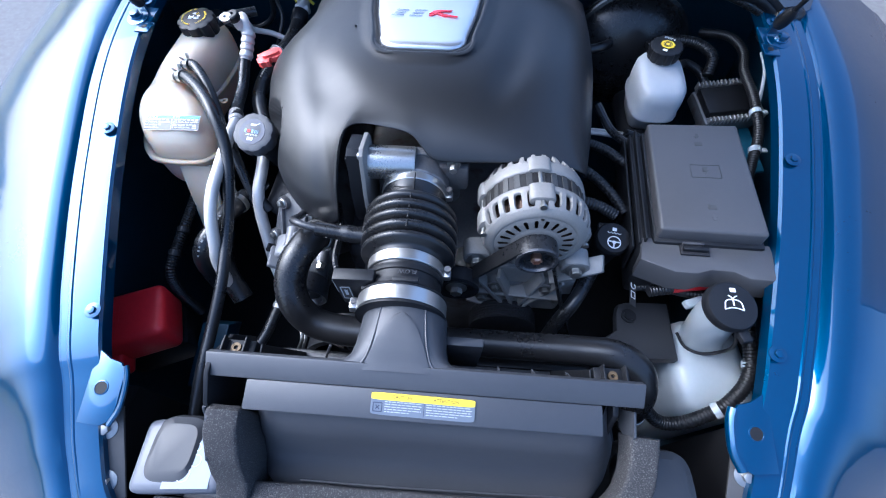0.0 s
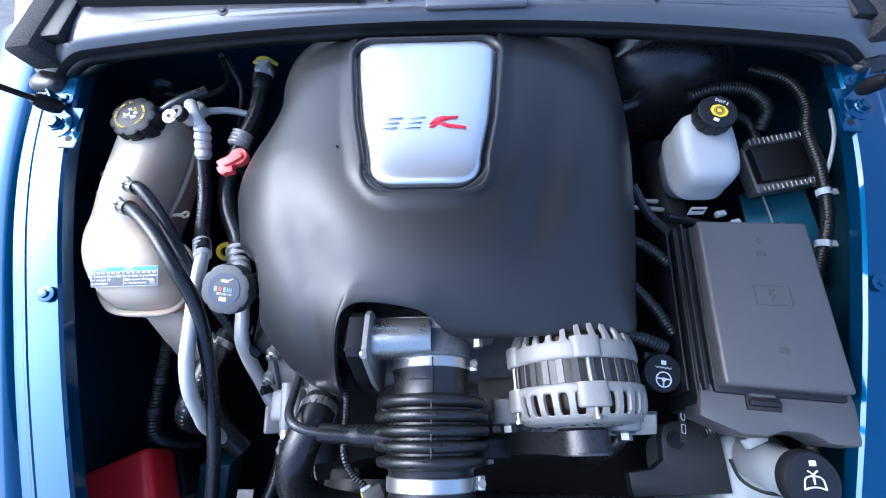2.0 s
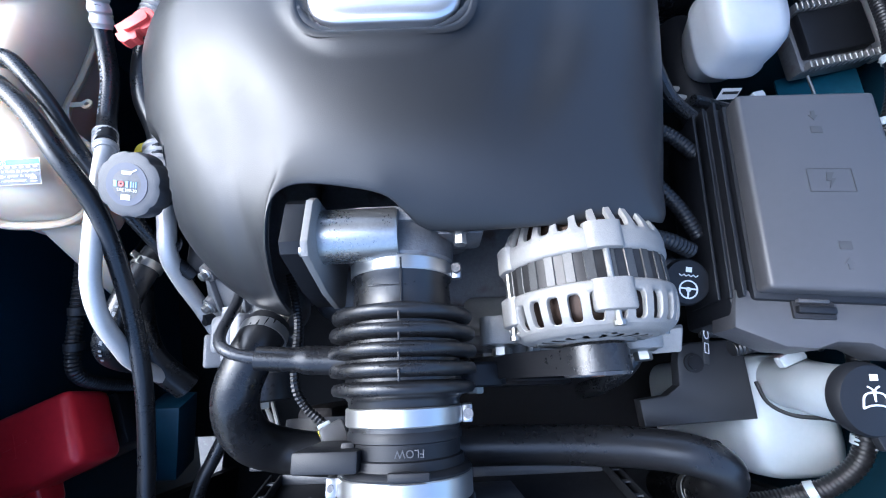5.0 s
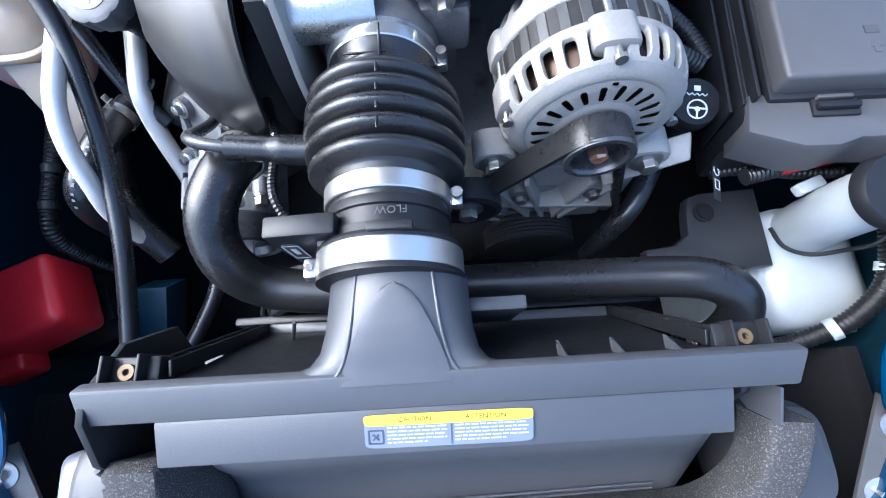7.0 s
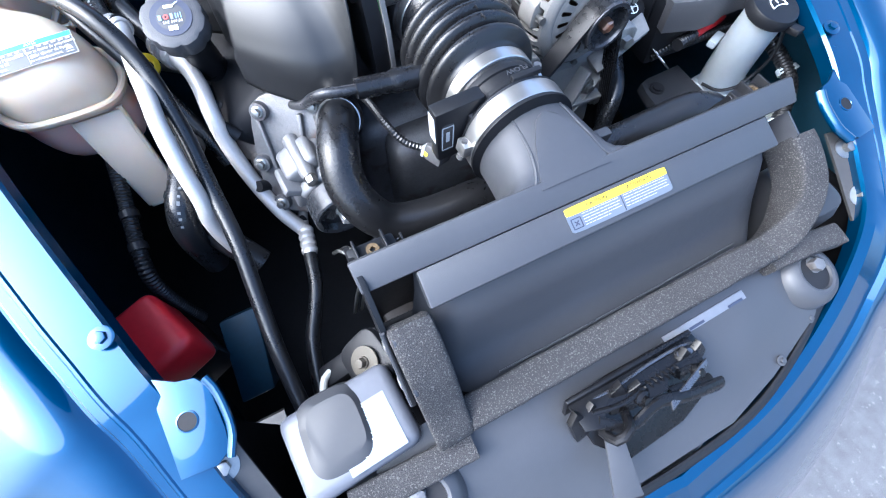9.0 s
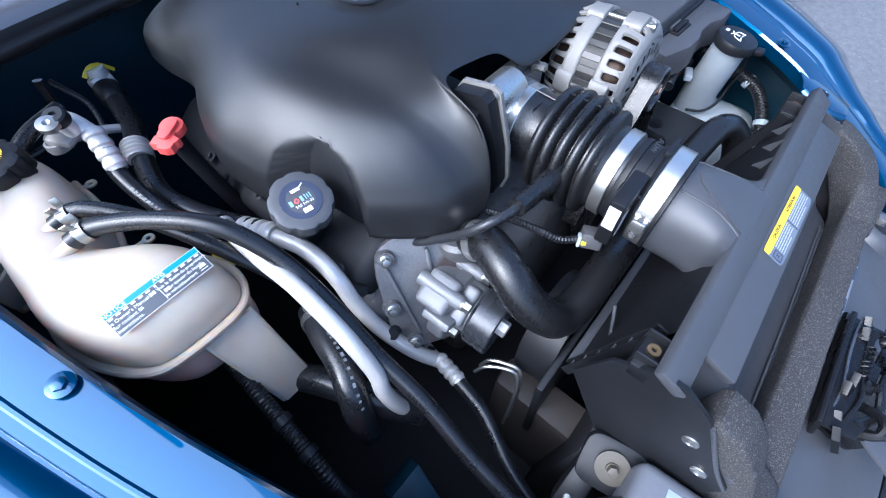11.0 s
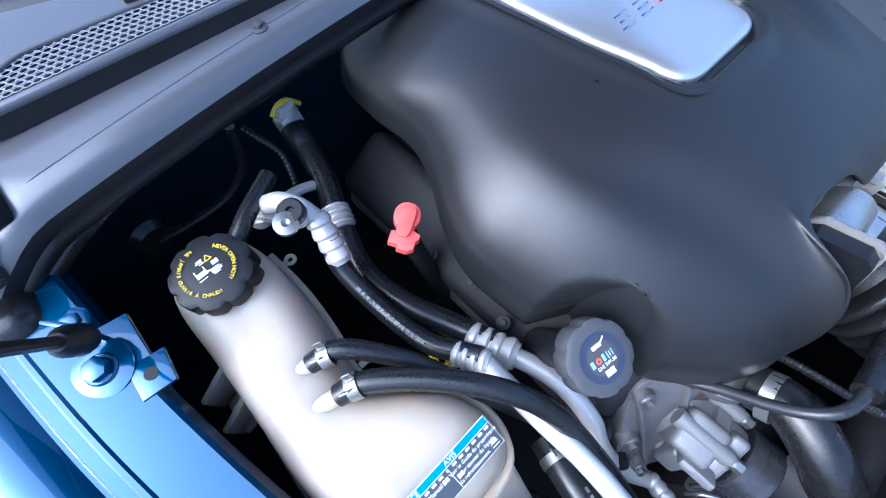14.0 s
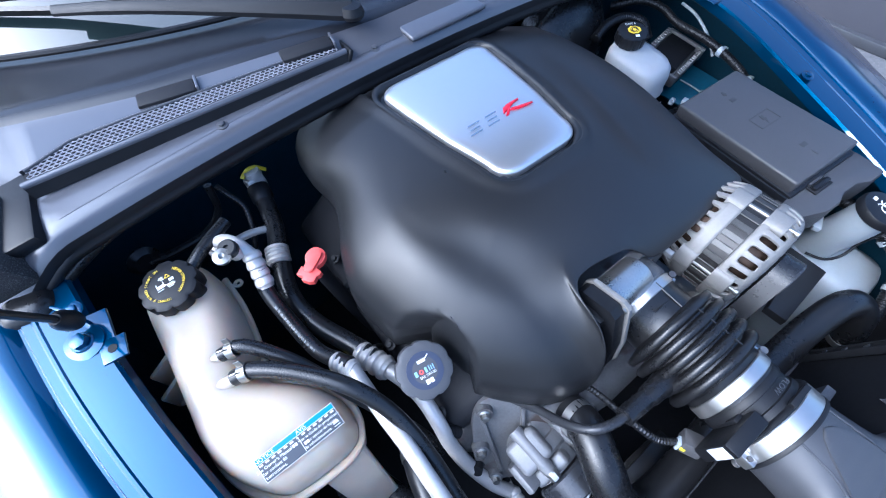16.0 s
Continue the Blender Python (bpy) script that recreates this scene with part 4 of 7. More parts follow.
def nozzle():
    rings = []
    n = 48
    for y, hw, zt, zb, e in ((0.206, 0.0555, 1.0525, 0.9415, 2.0), (0.185, 0.0560, 1.0520, 0.945, 2.2), (0.165, 0.0570, 1.0490, 0.950, 2.6), (0.150, 0.060, 1.0440, 0.955, 3.2), (0.142, 0.066, 1.0405, 0.960, 4.0), (0.137, 0.080, 1.0385, 0.965, 4.5), (0.133, 0.105, 1.0370, 0.970, 5.0), (0.128, 0.125, 1.0335, 0.980, 5.0)):
        rings.append([(-0.030 + q[0], y, q[1]) for q in sup(n, hw, (zt - zb) / 2, e, 0, (zt + zb) / 2)])
    return grid_mesh(rings)


part("nozzle", nozzle(), GREY_PLASTIC, airbox, sharp=60)


def nozzle_arch():
    """The flat arch that runs from the deck up the nozzle and narrows to a round top."""
    rows = []
    for k in range(25):
        u = k / 24
        y = 0.195 - 0.068 * u
        w = 0.0385 * u ** 0.55 + 0.0005
        z = lerp([0.127, 0.137, 0.150, 0.165, 0.185, 0.206], [1.0365, 1.0395, 1.0445, 1.0490, 1.0525, 1.0535], y) + 0.0012
        top = [(-0.030 + w * j / 6, y, z - 0.0012 * (j / 6) ** 4) for j in range(-6, 7)]
        rows.append([(top[0][0] - 0.0008, y, z - 0.014), *top, (top[-1][0] + 0.0008, y, z - 0.014)])
    return grid_mesh(rows, closed=False)


part("nozzle_arch", nozzle_arch(), GREY_PLASTIC, airbox, sharp=50)
for sx in (-1, 1):
    part("nozzle_rib", tube([(-0.030 + sx * 0.027, 0.204, 1.0455), (-0.030 + sx * 0.031, 0.165, 1.0450), (-0.030 + sx * 0.037, 0.142, 1.0393), (-0.030 + sx * 0.043, 0.133, 1.0372)], 0.0014, 8, 0.004), GREY_PLASTIC, airbox)
part("hose_notch", rbox((0.050, 0.012, 0.090), pose(0.050, 0.186, 0.945), 0.002), GREY_PLASTIC, airbox)

caution = thing("caution_label", (0, 0.13, 0.8), "pale caution sticker with a yellow band on the air box", "label")
LAB = Matrix.Translation((0.0035, 0.0953, 1.0182)) @ pose(0, 0, 0, 21.3, 0, -0.6)
part("paper", prism(sup(40, 0.0595, 0.0122, 12), 0.0006, LAB), mat("grey_blue_paper", (0.13, 0.15, 0.185), 0.4, tone=0.05), caution)
part("yellow_band", prism(sup(40, 0.0595, 0.0040, 9, 0, 0.0082), 0.0004, LAB @ pose(0, 0, 0.0005)), YELLOW, caution, "yellow heading band")
words("CAUTION", 0.0052, LAB @ pose(-0.024, 0.0082, 0.0011), MARK, caution)
words("ATTENTION", 0.0052, LAB @ pose(0.026, 0.0082, 0.0011), MARK, caution)
part("picture_box", merge(rbox((0.010, 0.0010, 0.0004), LAB @ pose(-0.0515, 0.001, 0.001), 0), rbox((0.010, 0.0010, 0.0004), LAB @ pose(-0.0515, -0.0085, 0.001), 0), rbox((0.001, 0.0100, 0.0004), LAB @ pose(-0.0565, -0.0038, 0.001), 0), rbox((0.001, 0.0100, 0.0004), LAB @ pose(-0.0465, -0.0038, 0.001), 0), rbox((0.006, 0.0012, 0.0004), LAB @ pose(-0.0515, -0.0038, 0.001) @ pose(0, 0, 0, 0, 0, 45), 0), rbox((0.006, 0.0012, 0.0004), LAB @ pose(-0.0515, -0.0038, 0.001) @ pose(0, 0, 0, 0, 0, -45), 0)), LABEL_NAVY, caution)
FINE_PRINT = mat("pale_grey_print", (0.42, 0.45, 0.50), 0.5, tone=0.03)
rng = random.Random(4)
for k in range(5):
    for x0, x1 in ((-0.0435, -0.0015 - 0.014 * (k == 4)), (0.0040, 0.0560 - 0.016 * (k == 4))):
        bars, x = [], x0
        while x < x1 - 0.001:
            w = min(rng.uniform(0.0022, 0.0075), x1 - x)
            bars.append(rbox((w, 0.0008, 0.0004), LAB @ pose(x + w / 2, 0.0026 - 0.0027 * k, 0.001), 0))
            x += w + 0.0011
        part("text_line", merge(*bars), FINE_PRINT, caution)
part("divider", rbox((0.0006, 0.0150, 0.0004), LAB @ pose(0.0015, -0.0035, 0.001), 0), LABEL_NAVY, caution)

for boxed in (airbox, caution):
    boxed.location = (-0.0015, 0.13, 0.790)
    lean(boxed, 2.0)

# ---- alternator ----
ALT = aim((0.147, 0.468, 1.000), (0.02, -1, 0.02))  # local z runs forward along the shaft
alternator = thing("alternator", (0.147, 0.4, 0.92), "cast aluminium alternator with slotted housings and a black pulley", "alternator")
part("core", lathe([(0, 0.030), (0.064, 0.030), (0.066, 0.04), (0.066, 0.118), (0.060, 0.128), (0, 0.128)], ALT, 40), COPPER, alternator, "dark copper windings")


def ringed(name, bm, material, parent, n, turn=0.0):
    """Alike pieces round the shaft, objects of their own on one mesh."""
    first = part(name, bm, material, parent)
    first.matrix_basis = ALT @ Matrix.Rotation(turn, 4, "Z")
    for k in range(1, n):
        o = first.copy()
        scene.collection.objects.link(o)
        o.matrix_basis = ALT @ Matrix.Rotation(turn + math.tau * k / n, 4, "Z")




def slotted(stations, n, s0, s1, share, depth=0.005, turn=0.0):
    """A turned housing with n rounded windows between shares s0 and s1 of its profile."""
    P = [Vector((r, z)) for r, z in stations]
    run = [0.0]
    for a, b in zip(P, P[1:]):
        run.append(run[-1] + (b - a).length)
    run = [q / run[-1] for q in run]

    def at(ang, s, inward=0.0):
        r, z = lerp(run, [p.x for p in P], s) - inward, lerp(run, [p.y for p in P], s)
        return ALT @ V(r * math.cos(ang + turn), r * math.sin(ang + turn), z)

    bm = bmesh.new()
    half, m = math.pi / n, 20
    mid, hs = (s0 + s1) / 2, (s1 - s0) / 2
    lo, hi = s0 - 0.04, s1 + 0.04
    for k in range(n):
        a0 = math.tau * k / n
        rows = []
        for kind in range(4):
            pts = []
            for q in range(m):
                b = math.tau * (q + 0.5) / m
                c, s = math.cos(b), math.sin(b)
                if kind == 0:
                    f = 1 / max(abs(c), abs(s))
                    da, ds, inn = half * c * f, (hi - mid) * s * f, 0.0
                else:
                    e = 2 / 4.5
                    g = (1.0, 0.92, 0.90)[kind - 1]
                    da = half * share * g * math.copysign(abs(c) ** e, c)
                    ds = hs * g * math.copysign(abs(s) ** e, s)
                    inn = (0.0, 0.0008, depth)[kind - 1]
                pts.append(bm.verts.new(at(a0 + da, mid + ds, inn)))
            rows.append(pts)
        for a, b in zip(rows, rows[1:]):
            for q in range(m):
                bm.faces.new((a[q], a[(q + 1) % m], b[(q + 1) % m], b[q]))
    for band in (np.linspace(0, lo, 9), np.linspace(hi, 1, 9)):
        rings = [[bm.verts.new(at(math.tau * q / 72, s)) for q in range(72)] for s in band]
        for a, b in zip(rings, rings[1:]):
            for q in range(72):
                bm.faces.new((a[q], a[(q + 1) % 72], b[(q + 1) % 72], b[q]))
    bmesh.ops.remove_doubles(bm, verts=bm.verts, dist=2e-5)
    bmesh.ops.recalc_face_normals(bm, faces=bm.faces)
    return bm


rear = part("rear_housing", slotted([(0.052, 0.020), (0.062, 0.022), (0.069, 0.027), (0.074, 0.036), (0.0775, 0.046), (0.0790, 0.052), (0.0790, 0.067), (0.0775, 0.070), (0.070, 0.070)], 28, 0.15, 0.62, 0.68), ALT_ALU, alternator, sharp=50)
part("rear_cover", lathe([(0, 0.021), (0.052, 0.021), (0.052, 0.026), (0, 0.026)], ALT, 48), ALT_ALU, rear)
stator = part("stator", lathe([(0.066, 0.069), (0.0755, 0.069), (0.0755, 0.096), (0.066, 0.096)], ALT, 56), mat("dark_lamination_steel", (0.035, 0.033, 0.032), 0.38, 0.5, tone=0.3, tone_size=90), alternator, "dark laminated stator ring")
ringed("stator_stripe", rbox((0.003, 0.0088, 0.0268), Matrix.Translation((0.0750, 0, 0.0825)), 0.0006, 1), mat("dull_lamination_steel", (0.085, 0.083, 0.080), 0.42, 0.6, tone=0.3, tone_size=60), stator, 28)
front = part("front_housing", slotted([(0.070, 0.095), (0.0785, 0.096), (0.0800, 0.099), (0.0800, 0.108), (0.0795, 0.116), (0.0770, 0.125), (0.0725, 0.131), (0.066, 0.1355), (0.0585, 0.1375), (0.0575, 0.131)], 28, 0.26, 0.64, 0.62), ALT_ALU, alternator, sharp=50)
part("front_face", slotted([(0.0590, 0.1365), (0.052, 0.1385), (0.044, 0.1385), (0.036, 0.1385), (0.030, 0.140), (0.020, 0.140), (0.010, 0.140)], 22, 0.08, 0.44, 0.42, depth=0.0), ALT_ALU, front, sharp=50)
# Dark disc stands in for the shade behind the face's slots.
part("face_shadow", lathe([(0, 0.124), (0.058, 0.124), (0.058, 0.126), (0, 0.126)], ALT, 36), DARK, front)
for a in (1.60, 3.00, -0.12, -1.55):
    m = ALT @ Matrix.Rotation(a, 4, "Z")
    part("front_boss", prism(sup(28, 0.0095, 0.0175, 2.8), 0.026, m @ Matrix.Translation((0.0740, 0, 0.096)), 0.003), ALT_ALU, front)
    part("rear_boss", prism(sup(28, 0.0095, 0.0165, 2.8), 0.024, m @ Matrix.Translation((0.0735, 0, 0.046)), 0.003), ALT_ALU, rear)
    part("through_bolt", lathe([(0, 0.05), (0.0028, 0.05), (0.0028, 0.130), (0.0048, 0.130), (0.0048, 0.134), (0, 0.134)], m @ Matrix.Translation((0.0760, 0, 0)), 10), ZINC, front)
for x, z, y in ((0.222, 0.944, 0.335), (0.070, 0.942, 0.345)):
    part("mounting_ear", prism(sup(24, 0.022, 0.018, 2.6), 0.030, aim((x, y + 0.02, z), (0, -1, 0)), 0.003), ALT_ALU, front)
    bolt((x, y - 0.010, z), (0, -1, 0.1), 0.0095, alternator, h=0.012)
pulley = part("pulley", lathe([(0, 0.140), (0.026, 0.140), (0.031, 0.143), (0.031, 0.166), (0.0285, 0.168), (0.024, 0.166), (0.0215, 0.158), (0.011, 0.158), (0, 0.158)], ALT, 40), mat("black_pulley_metal", (0.030, 0.031, 0.034), 0.30, 0.4), alternator, "black grooved pulley")
part("pulley_rim", lathe([(0.0240, 0.166), (0.0255, 0.1695), (0.0300, 0.1695), (0.0312, 0.1665)], ALT, 40), mat("satin_rim_metal", (0.07, 0.07, 0.075), 0.28, 0.5), pulley)
part("shaft_nut", lathe([(0, 0.156), (0.0085, 0.156), (0.0085, 0.168), (0.006, 0.170), (0.0055, 0.166), (0, 0.166)], ALT, 6), mat("bronze_nut", (0.45, 0.28, 0.2), 0.35, 0.9), pulley, "bronze-coloured shaft nut")

# ---- belt and engine front ----


def belt_loop():
    """A flat belt over the alternator pulley, down to the idler and the crank."""
    path, c, r = [], (0.149, 1.001), 0.0325
    for k in range(17):
        a = radians(-22 + 170 * k / 16)
        path.append((c[0] + r * math.cos(a), c[1] + r * math.sin(a)))
    path = [(0.262, 0.74), (0.214, 0.878)] + path + [(0.062, 0.938), (0.020, 0.890), (0.0, 0.84)]
    rings = []
    for k, (x, z) in enumerate(path):
        a, b = path[max(k - 1, 0)], path[min(k + 1, len(path) - 1)]
        t = Vector((b[0] - a[0], b[1] - a[1])).normalized()
        nx, nz = -t.y, t.x
        row = []
        for o, y in ((0.0, 0.3245), (0.0, 0.3000)):
            row.append((x - nx * o, y, z - nz * o))
        for y in np.linspace(0.3000, 0.3245, 13):
            d = 0.0032 if int(round((y - 0.3) / 0.00204)) % 2 else 0.0045
            row.append((x + nx * d, float(y), z + nz * d))
        rings.append(row)
    return grid_mesh(rings)


solid("drive_belt", belt_loop(), RUBBER, "black ribbed drive belt over the alternator pulley", "belt", sharp=60)
block = thing("engine_block", (0, 0.5, 0.45), "grey cast aluminium engine block and timing front", "engine")
part("block_body", rbox((0.34, 0.55, 0.42), pose(0.0, 0.66, 0.66), 0.03, 3), ALU_DARK, block)
part("front_casting", rbox((0.30, 0.07, 0.34), pose(0.02, 0.37, 0.70), 0.03, 3), ALU_DARK, block)
part("alternator_bracket", prism([(-0.095, -0.03), (0.085, -0.03), (0.10, 0.045), (0.075, 0.065), (0.045, 0.02), (-0.04, 0.02), (-0.06, 0.065), (-0.10, 0.055)], 0.03, aim((0.147, 0.372, 0.880), (0, -1, 0)) @ pose(0, 0, 0, 0, 0, 180), 0.004), ALT_ALU, block, "grey cast alternator bracket")
part("bracket_arm", slab([(0.190, 0.318, 0.905), (0.262, 0.320, 0.950), (0.262, 0.345, 0.962), (0.185, 0.345, 0.915)], 0.014), ALT_ALU, block)
part("cast_front", rbox((0.20, 0.05, 0.12), pose(0.135, 0.370, 0.820, -12), 0.012, 3), ALT_ALU, block)
for a, b in (((0.075, 0.895), (0.145, 0.790)), ((0.215, 0.895), (0.145, 0.790)), ((0.110, 0.905), (0.150, 0.800)), ((0.180, 0.905), (0.145, 0.800)), ((0.070, 0.850), (0.220, 0.850)), ((0.060, 0.815), (0.145, 0.790))):
    p, q = V(a[0], 0.338, a[1]), V(b[0], 0.330, b[1])
    m = Matrix.Translation((p + q) / 2) @ (q - p).to_track_quat("X", "Z").to_matrix().to_4x4()
    part("casting_rib", rbox(((q - p).length, 0.030, 0.007), m, 0.002), ALT_ALU, block)
for x, z in ((0.105, 0.872), (0.190, 0.872), (0.145, 0.815), (0.085, 0.832), (0.215, 0.838)):
    part("casting_boss", lathe([(0, 0), (0.013, 0), (0.0115, 0.016), (0, 0.017)], aim((x, 0.342, z), (0, -1, 0.1)), 18), ALT_ALU, block)
    bolt((x, 0.325, z + 0.001), (0, -1, 0.1), 0.0068, block, h=0.008, washer=1.5)
part("crank_pulley", lathe([(0, 0), (0.06, 0), (0.062, 0.004)] + [(0.062 - 0.003 * (k % 2), 0.006 + 0.0025 * k) for k in range(10)] + [(0.062, 0.033), (0.05, 0.035), (0, 0.030)], aim((0.130, 0.325, 0.765), (0, -1, 0)), 40), DARK, block)
part("idler_pulley", lathe([(0, 0), (0.034, 0), (0.036, 0.003), (0.036, 0.024), (0.030, 0.026), (0.014, 0.020), (0, 0.020)], aim((0.040, 0.318, 0.915), (0, -1, 0)), 32), BLACK, block)
bolt((0.040, 0.297, 0.915), (0, -1, 0), 0.010, block, h=0.012)
# cylinder head and pump on the reservoir's side
part("cylinder_head", rbox((0.13, 0.50, 0.12), pose(-0.235, 0.66, 0.835, 0, -35), 0.02, 3), ALU_DARK, block)
part("rocker_cover", rbox((0.10, 0.46, 0.06), pose(-0.270, 0.67, 0.905, 0, -35), 0.02, 3), DARK, block)
part("water_outlet", lathe([(0, 0), (0.030, 0), (0.032, 0.01), (0.030, 0.022), (0.024, 0.028), (0, 0.030)], aim((-0.180, 0.385, 0.915), (-0.1, 0.1, 1))), ALU_DARK, block)
for k in range(6):
    bolt((-0.315 + 0.01 * (k % 2), 0.47 + 0.06 * k, 0.930), (-0.5, 0, 1), 0.005, block, h=0.006, material=DARK)
TP = aim((-0.232, 0.395, 0.872), (-0.45, -0.75, 0.55), 0)
part("timing_plate", prism(sup(32, 0.070, 0.085, 4), 0.018, TP, 0.004), ALU_DARK, block, "grey cast timing plate")
for k in range(3):
    part("plate_rib", rbox((0.006, 0.12, 0.010), TP @ pose(-0.045 + 0.045 * k, 0, 0.020, 0, 0, 12 - 12 * k), 0.002), ALU_DARK, block)
for x, y in ((-0.052, 0.060), (0.02, 0.072), (0.058, 0.035), (-0.060, -0.01), (-0.042, -0.068), (0.03, -0.072)):
    part("plate_boss", lathe([(0, 0.014), (0.013, 0.014), (0.011, 0.026), (0, 0.027)], TP @ pose(x, y, 0), 16), ALU_DARK, block)
    bolt(TP @ V(x, y, 0.026), TP.to_3x3() @ V(0, 0, 1), 0.0055, block, h=0.008, washer=1.4)
part("head_port", lathe([(0, 0), (0.030, 0), (0.030, 0.012), (0.024, 0.016), (0.024, 0.03), (0.018, 0.032), (0, 0.030)], aim((-0.285, 0.47, 0.845), (-0.7, -0.3, 0.6)), 24), ALU_DARK, block)
part("sensor_body", lathe([(0, 0), (0.011, 0), (0.011, 0.02), (0.008, 0.024), (0.008, 0.04), (0, 0.04)], aim((-0.292, 0.405, 0.825), (-0.6, -0.4, 0.7)), 18), BLACK, block)
for y, z in ((0.370, 0.800), (0.352, 0.788)):
    part("plug_boot", rbox((0.022, 0.012, 0.016), pose(-0.290, y, z, 20, 20, 30), 0.003), BLACK, block)

pump = thing("steering_pump", (-0.22, 0.33, 0.83), "cast aluminium accessory pump with a dark pulley", "pump")
PA = aim((-0.232, 0.372, 0.878), (0.06, -1, -0.05))
part("pump_body", lathe([(0, -0.02), (0.030, -0.02), (0.036, -0.012), (0.036, 0.012), (0.040, 0.014), (0.040, 0.030), (0.036, 0.034), (0.033, 0.056), (0, 0.056)], PA, 36), PUMP, pump)
part("body_block", rbox((0.050, 0.052, 0.045), PA @ pose(-0.018, 0.022, 0.010, 0, 0, 20), 0.008, 3), PUMP, pump)
part("saddle", rbox((0.056, 0.060, 0.020), PA @ pose(-0.004, 0.008, 0.044, 0, 0, 32), 0.006, 3), PUMP, pump)
part("web", rbox((0.012, 0.070, 0.040), PA @ pose(-0.030, 0.010, 0.028, 0, 0, 50), 0.004, 2), PUMP, pump)
part("flat_boss", rbox((0.030, 0.040, 0.028), PA @ pose(-0.034, -0.016, 0.022, 0, 0, -15), 0.006, 3), PUMP, pump)
for a, r0, z1 in ((2.05, 0.046, 0.044), (0.7, 0.043, 0.040), (3.9, 0.044, 0.036)):
    m = PA @ Matrix.Rotation(a, 4, "Z") @ Matrix.Translation((r0, 0, 0))
    part("pump_lug", lathe([(0, -0.02), (0.0105, -0.02), (0.0100, z1 - 0.004), (0.0085, z1), (0, z1)], m, 18), PUMP, pump)
    bolt(m @ V(0, 0, z1), m.to_3x3() @ V(0, 0, 1), 0.0075, pump, h=0.012, washer=1.15)
part("pump_pulley", lathe([(0, 0.058), (0.040, 0.058), (0.0425, 0.061), (0.0425, 0.091), (0.0405, 0.093), (0.036, 0.091), (0.032, 0.082), (0, 0.082)], PA, 44), mat("dark_pulley_metal", (0.040, 0.042, 0.048), 0.30, 0.4), pump, "smooth dark pulley")
bolt(PA @ V(0, 0, 0.080), PA.to_3x3() @ V(0, 0, 1), 0.011, pump, h=0.022, washer=1.1, material=PIPE)

# ---- pipes and hoses on the reservoir's side ----


def hose(name, pts, r, material, label, category="hose", **kw):
    h = thing(name, pts[len(pts) // 2], label, category)
    part("run", tube(pts, r, kw.pop("seg", 14), **kw), material, h)
    return h


def crimp(parent, a, b, r, material=None):
    """A rolled metal ferrule from a to b."""
    d = Vector(b) - Vector(a)
    L = d.length
    pr = [(0, 0), (r * 0.9, 0)]
    for k in range(4):
        z = L * (0.04 + 0.24 * k)
        pr += [(r * 1.02, z), (r * 1.12, z + L * 0.05), (r * 1.12, z + L * 0.13), (r * 0.96, z + L * 0.18)]
    pr += [(r * 0.9, L), (0, L)]
    part("crimp", lathe(pr, aim(a, d), 20), material or PIPE, parent, "rolled aluminium ferrule")


def spring_clamp(parent, at, axis, r):
    m = aim(at, axis)
    part("spring_clamp", lathe([(r, -0.005), (r + 0.0014, -0.005), (r + 0.0014, 0.005), (r, 0.005)], m, 24), ZINC, parent)
    for s in (-1, 1):
        part("clamp_ear", rbox((0.0016, 0.009, 0.008), m @ Matrix.Translation((s * 0.005, r + 0.006, s * 0.0025)) @ Matrix.Rotation(-s * 0.35, 4, "Z"), 0.0005), ZINC, parent)


ac = thing("refrigerant_line", (-0.39, 0.6, 0.98), "refrigerant line with silver pipe, crimped ferrules and black hose", "refrigerant line")
part("black_hose", tube([(-0.411, 0.755, 1.030), (-0.419, 0.733, 1.006), (-0.415, 0.68, 0.985), (-0.405, 0.62, 0.985), (-0.388, 0.585, 0.998), (-0.380, 0.570, 1.005)], 0.0105, 14), HOSE, ac)
crimp(ac, (-0.408, 0.775, 1.046), (-0.416, 0.735, 1.010), 0.0115)
crimp(ac, (-0.394, 0.592, 0.994), (-0.379, 0.560, 1.004), 0.0115)
part("silver_pipe", tube([(-0.381, 0.566, 1.003), (-0.380, 0.501, 0.998), (-0.377, 0.452, 0.994), (-0.377, 0.409, 0.984), (-0.377, 0.374, 0.961), (-0.378, 0.344, 0.920), (-0.383, 0.333, 0.895), (-0.381, 0.322, 0.865), (-0.376, 0.314, 0.838)], 0.0098, 14), PIPE, ac)
part("end_pipe", tube([(-0.409, 0.772, 1.043), (-0.416, 0.786, 1.058), (-0.426, 0.803, 1.058), (-0.436, 0.818, 1.046)], 0.0098, 12), PIPE, ac)
part("service_port", lathe([(0, -0.01), (0.0095, -0.01), (0.0095, 0.010), (0, 0.010)], aim((-0.424, 0.775, 1.062), (-0.15, -0.25, 1)), 18), PIPE, ac)
part("service_cap", lathe([(0, 0.008), (0.0115, 0.008), (0.0125, 0.010), (0.0125, 0.019), (0.0105, 0.021), (0.004, 0.021), (0.003, 0.018), (0, 0.018)], aim((-0.424, 0.775, 1.062), (-0.15, -0.25, 1)), 20), BLACK, ac)
part("block_flange", merge(rbox((0.030, 0.022, 0.012), pose(-0.438, 0.828, 1.022, 0, 15, -50), 0.005), lathe([(0, -0.006), (0.013, -0.006), (0.014, 0.0), (0.013, 0.006), (0, 0.006)], pose(-0.446, 0.836, 1.014), 20)), PIPE, ac)
bolt((-0.446, 0.836, 1.020), (-0.1, -0.2, 1), 0.0075, ac, h=0.009, washer=1.3)
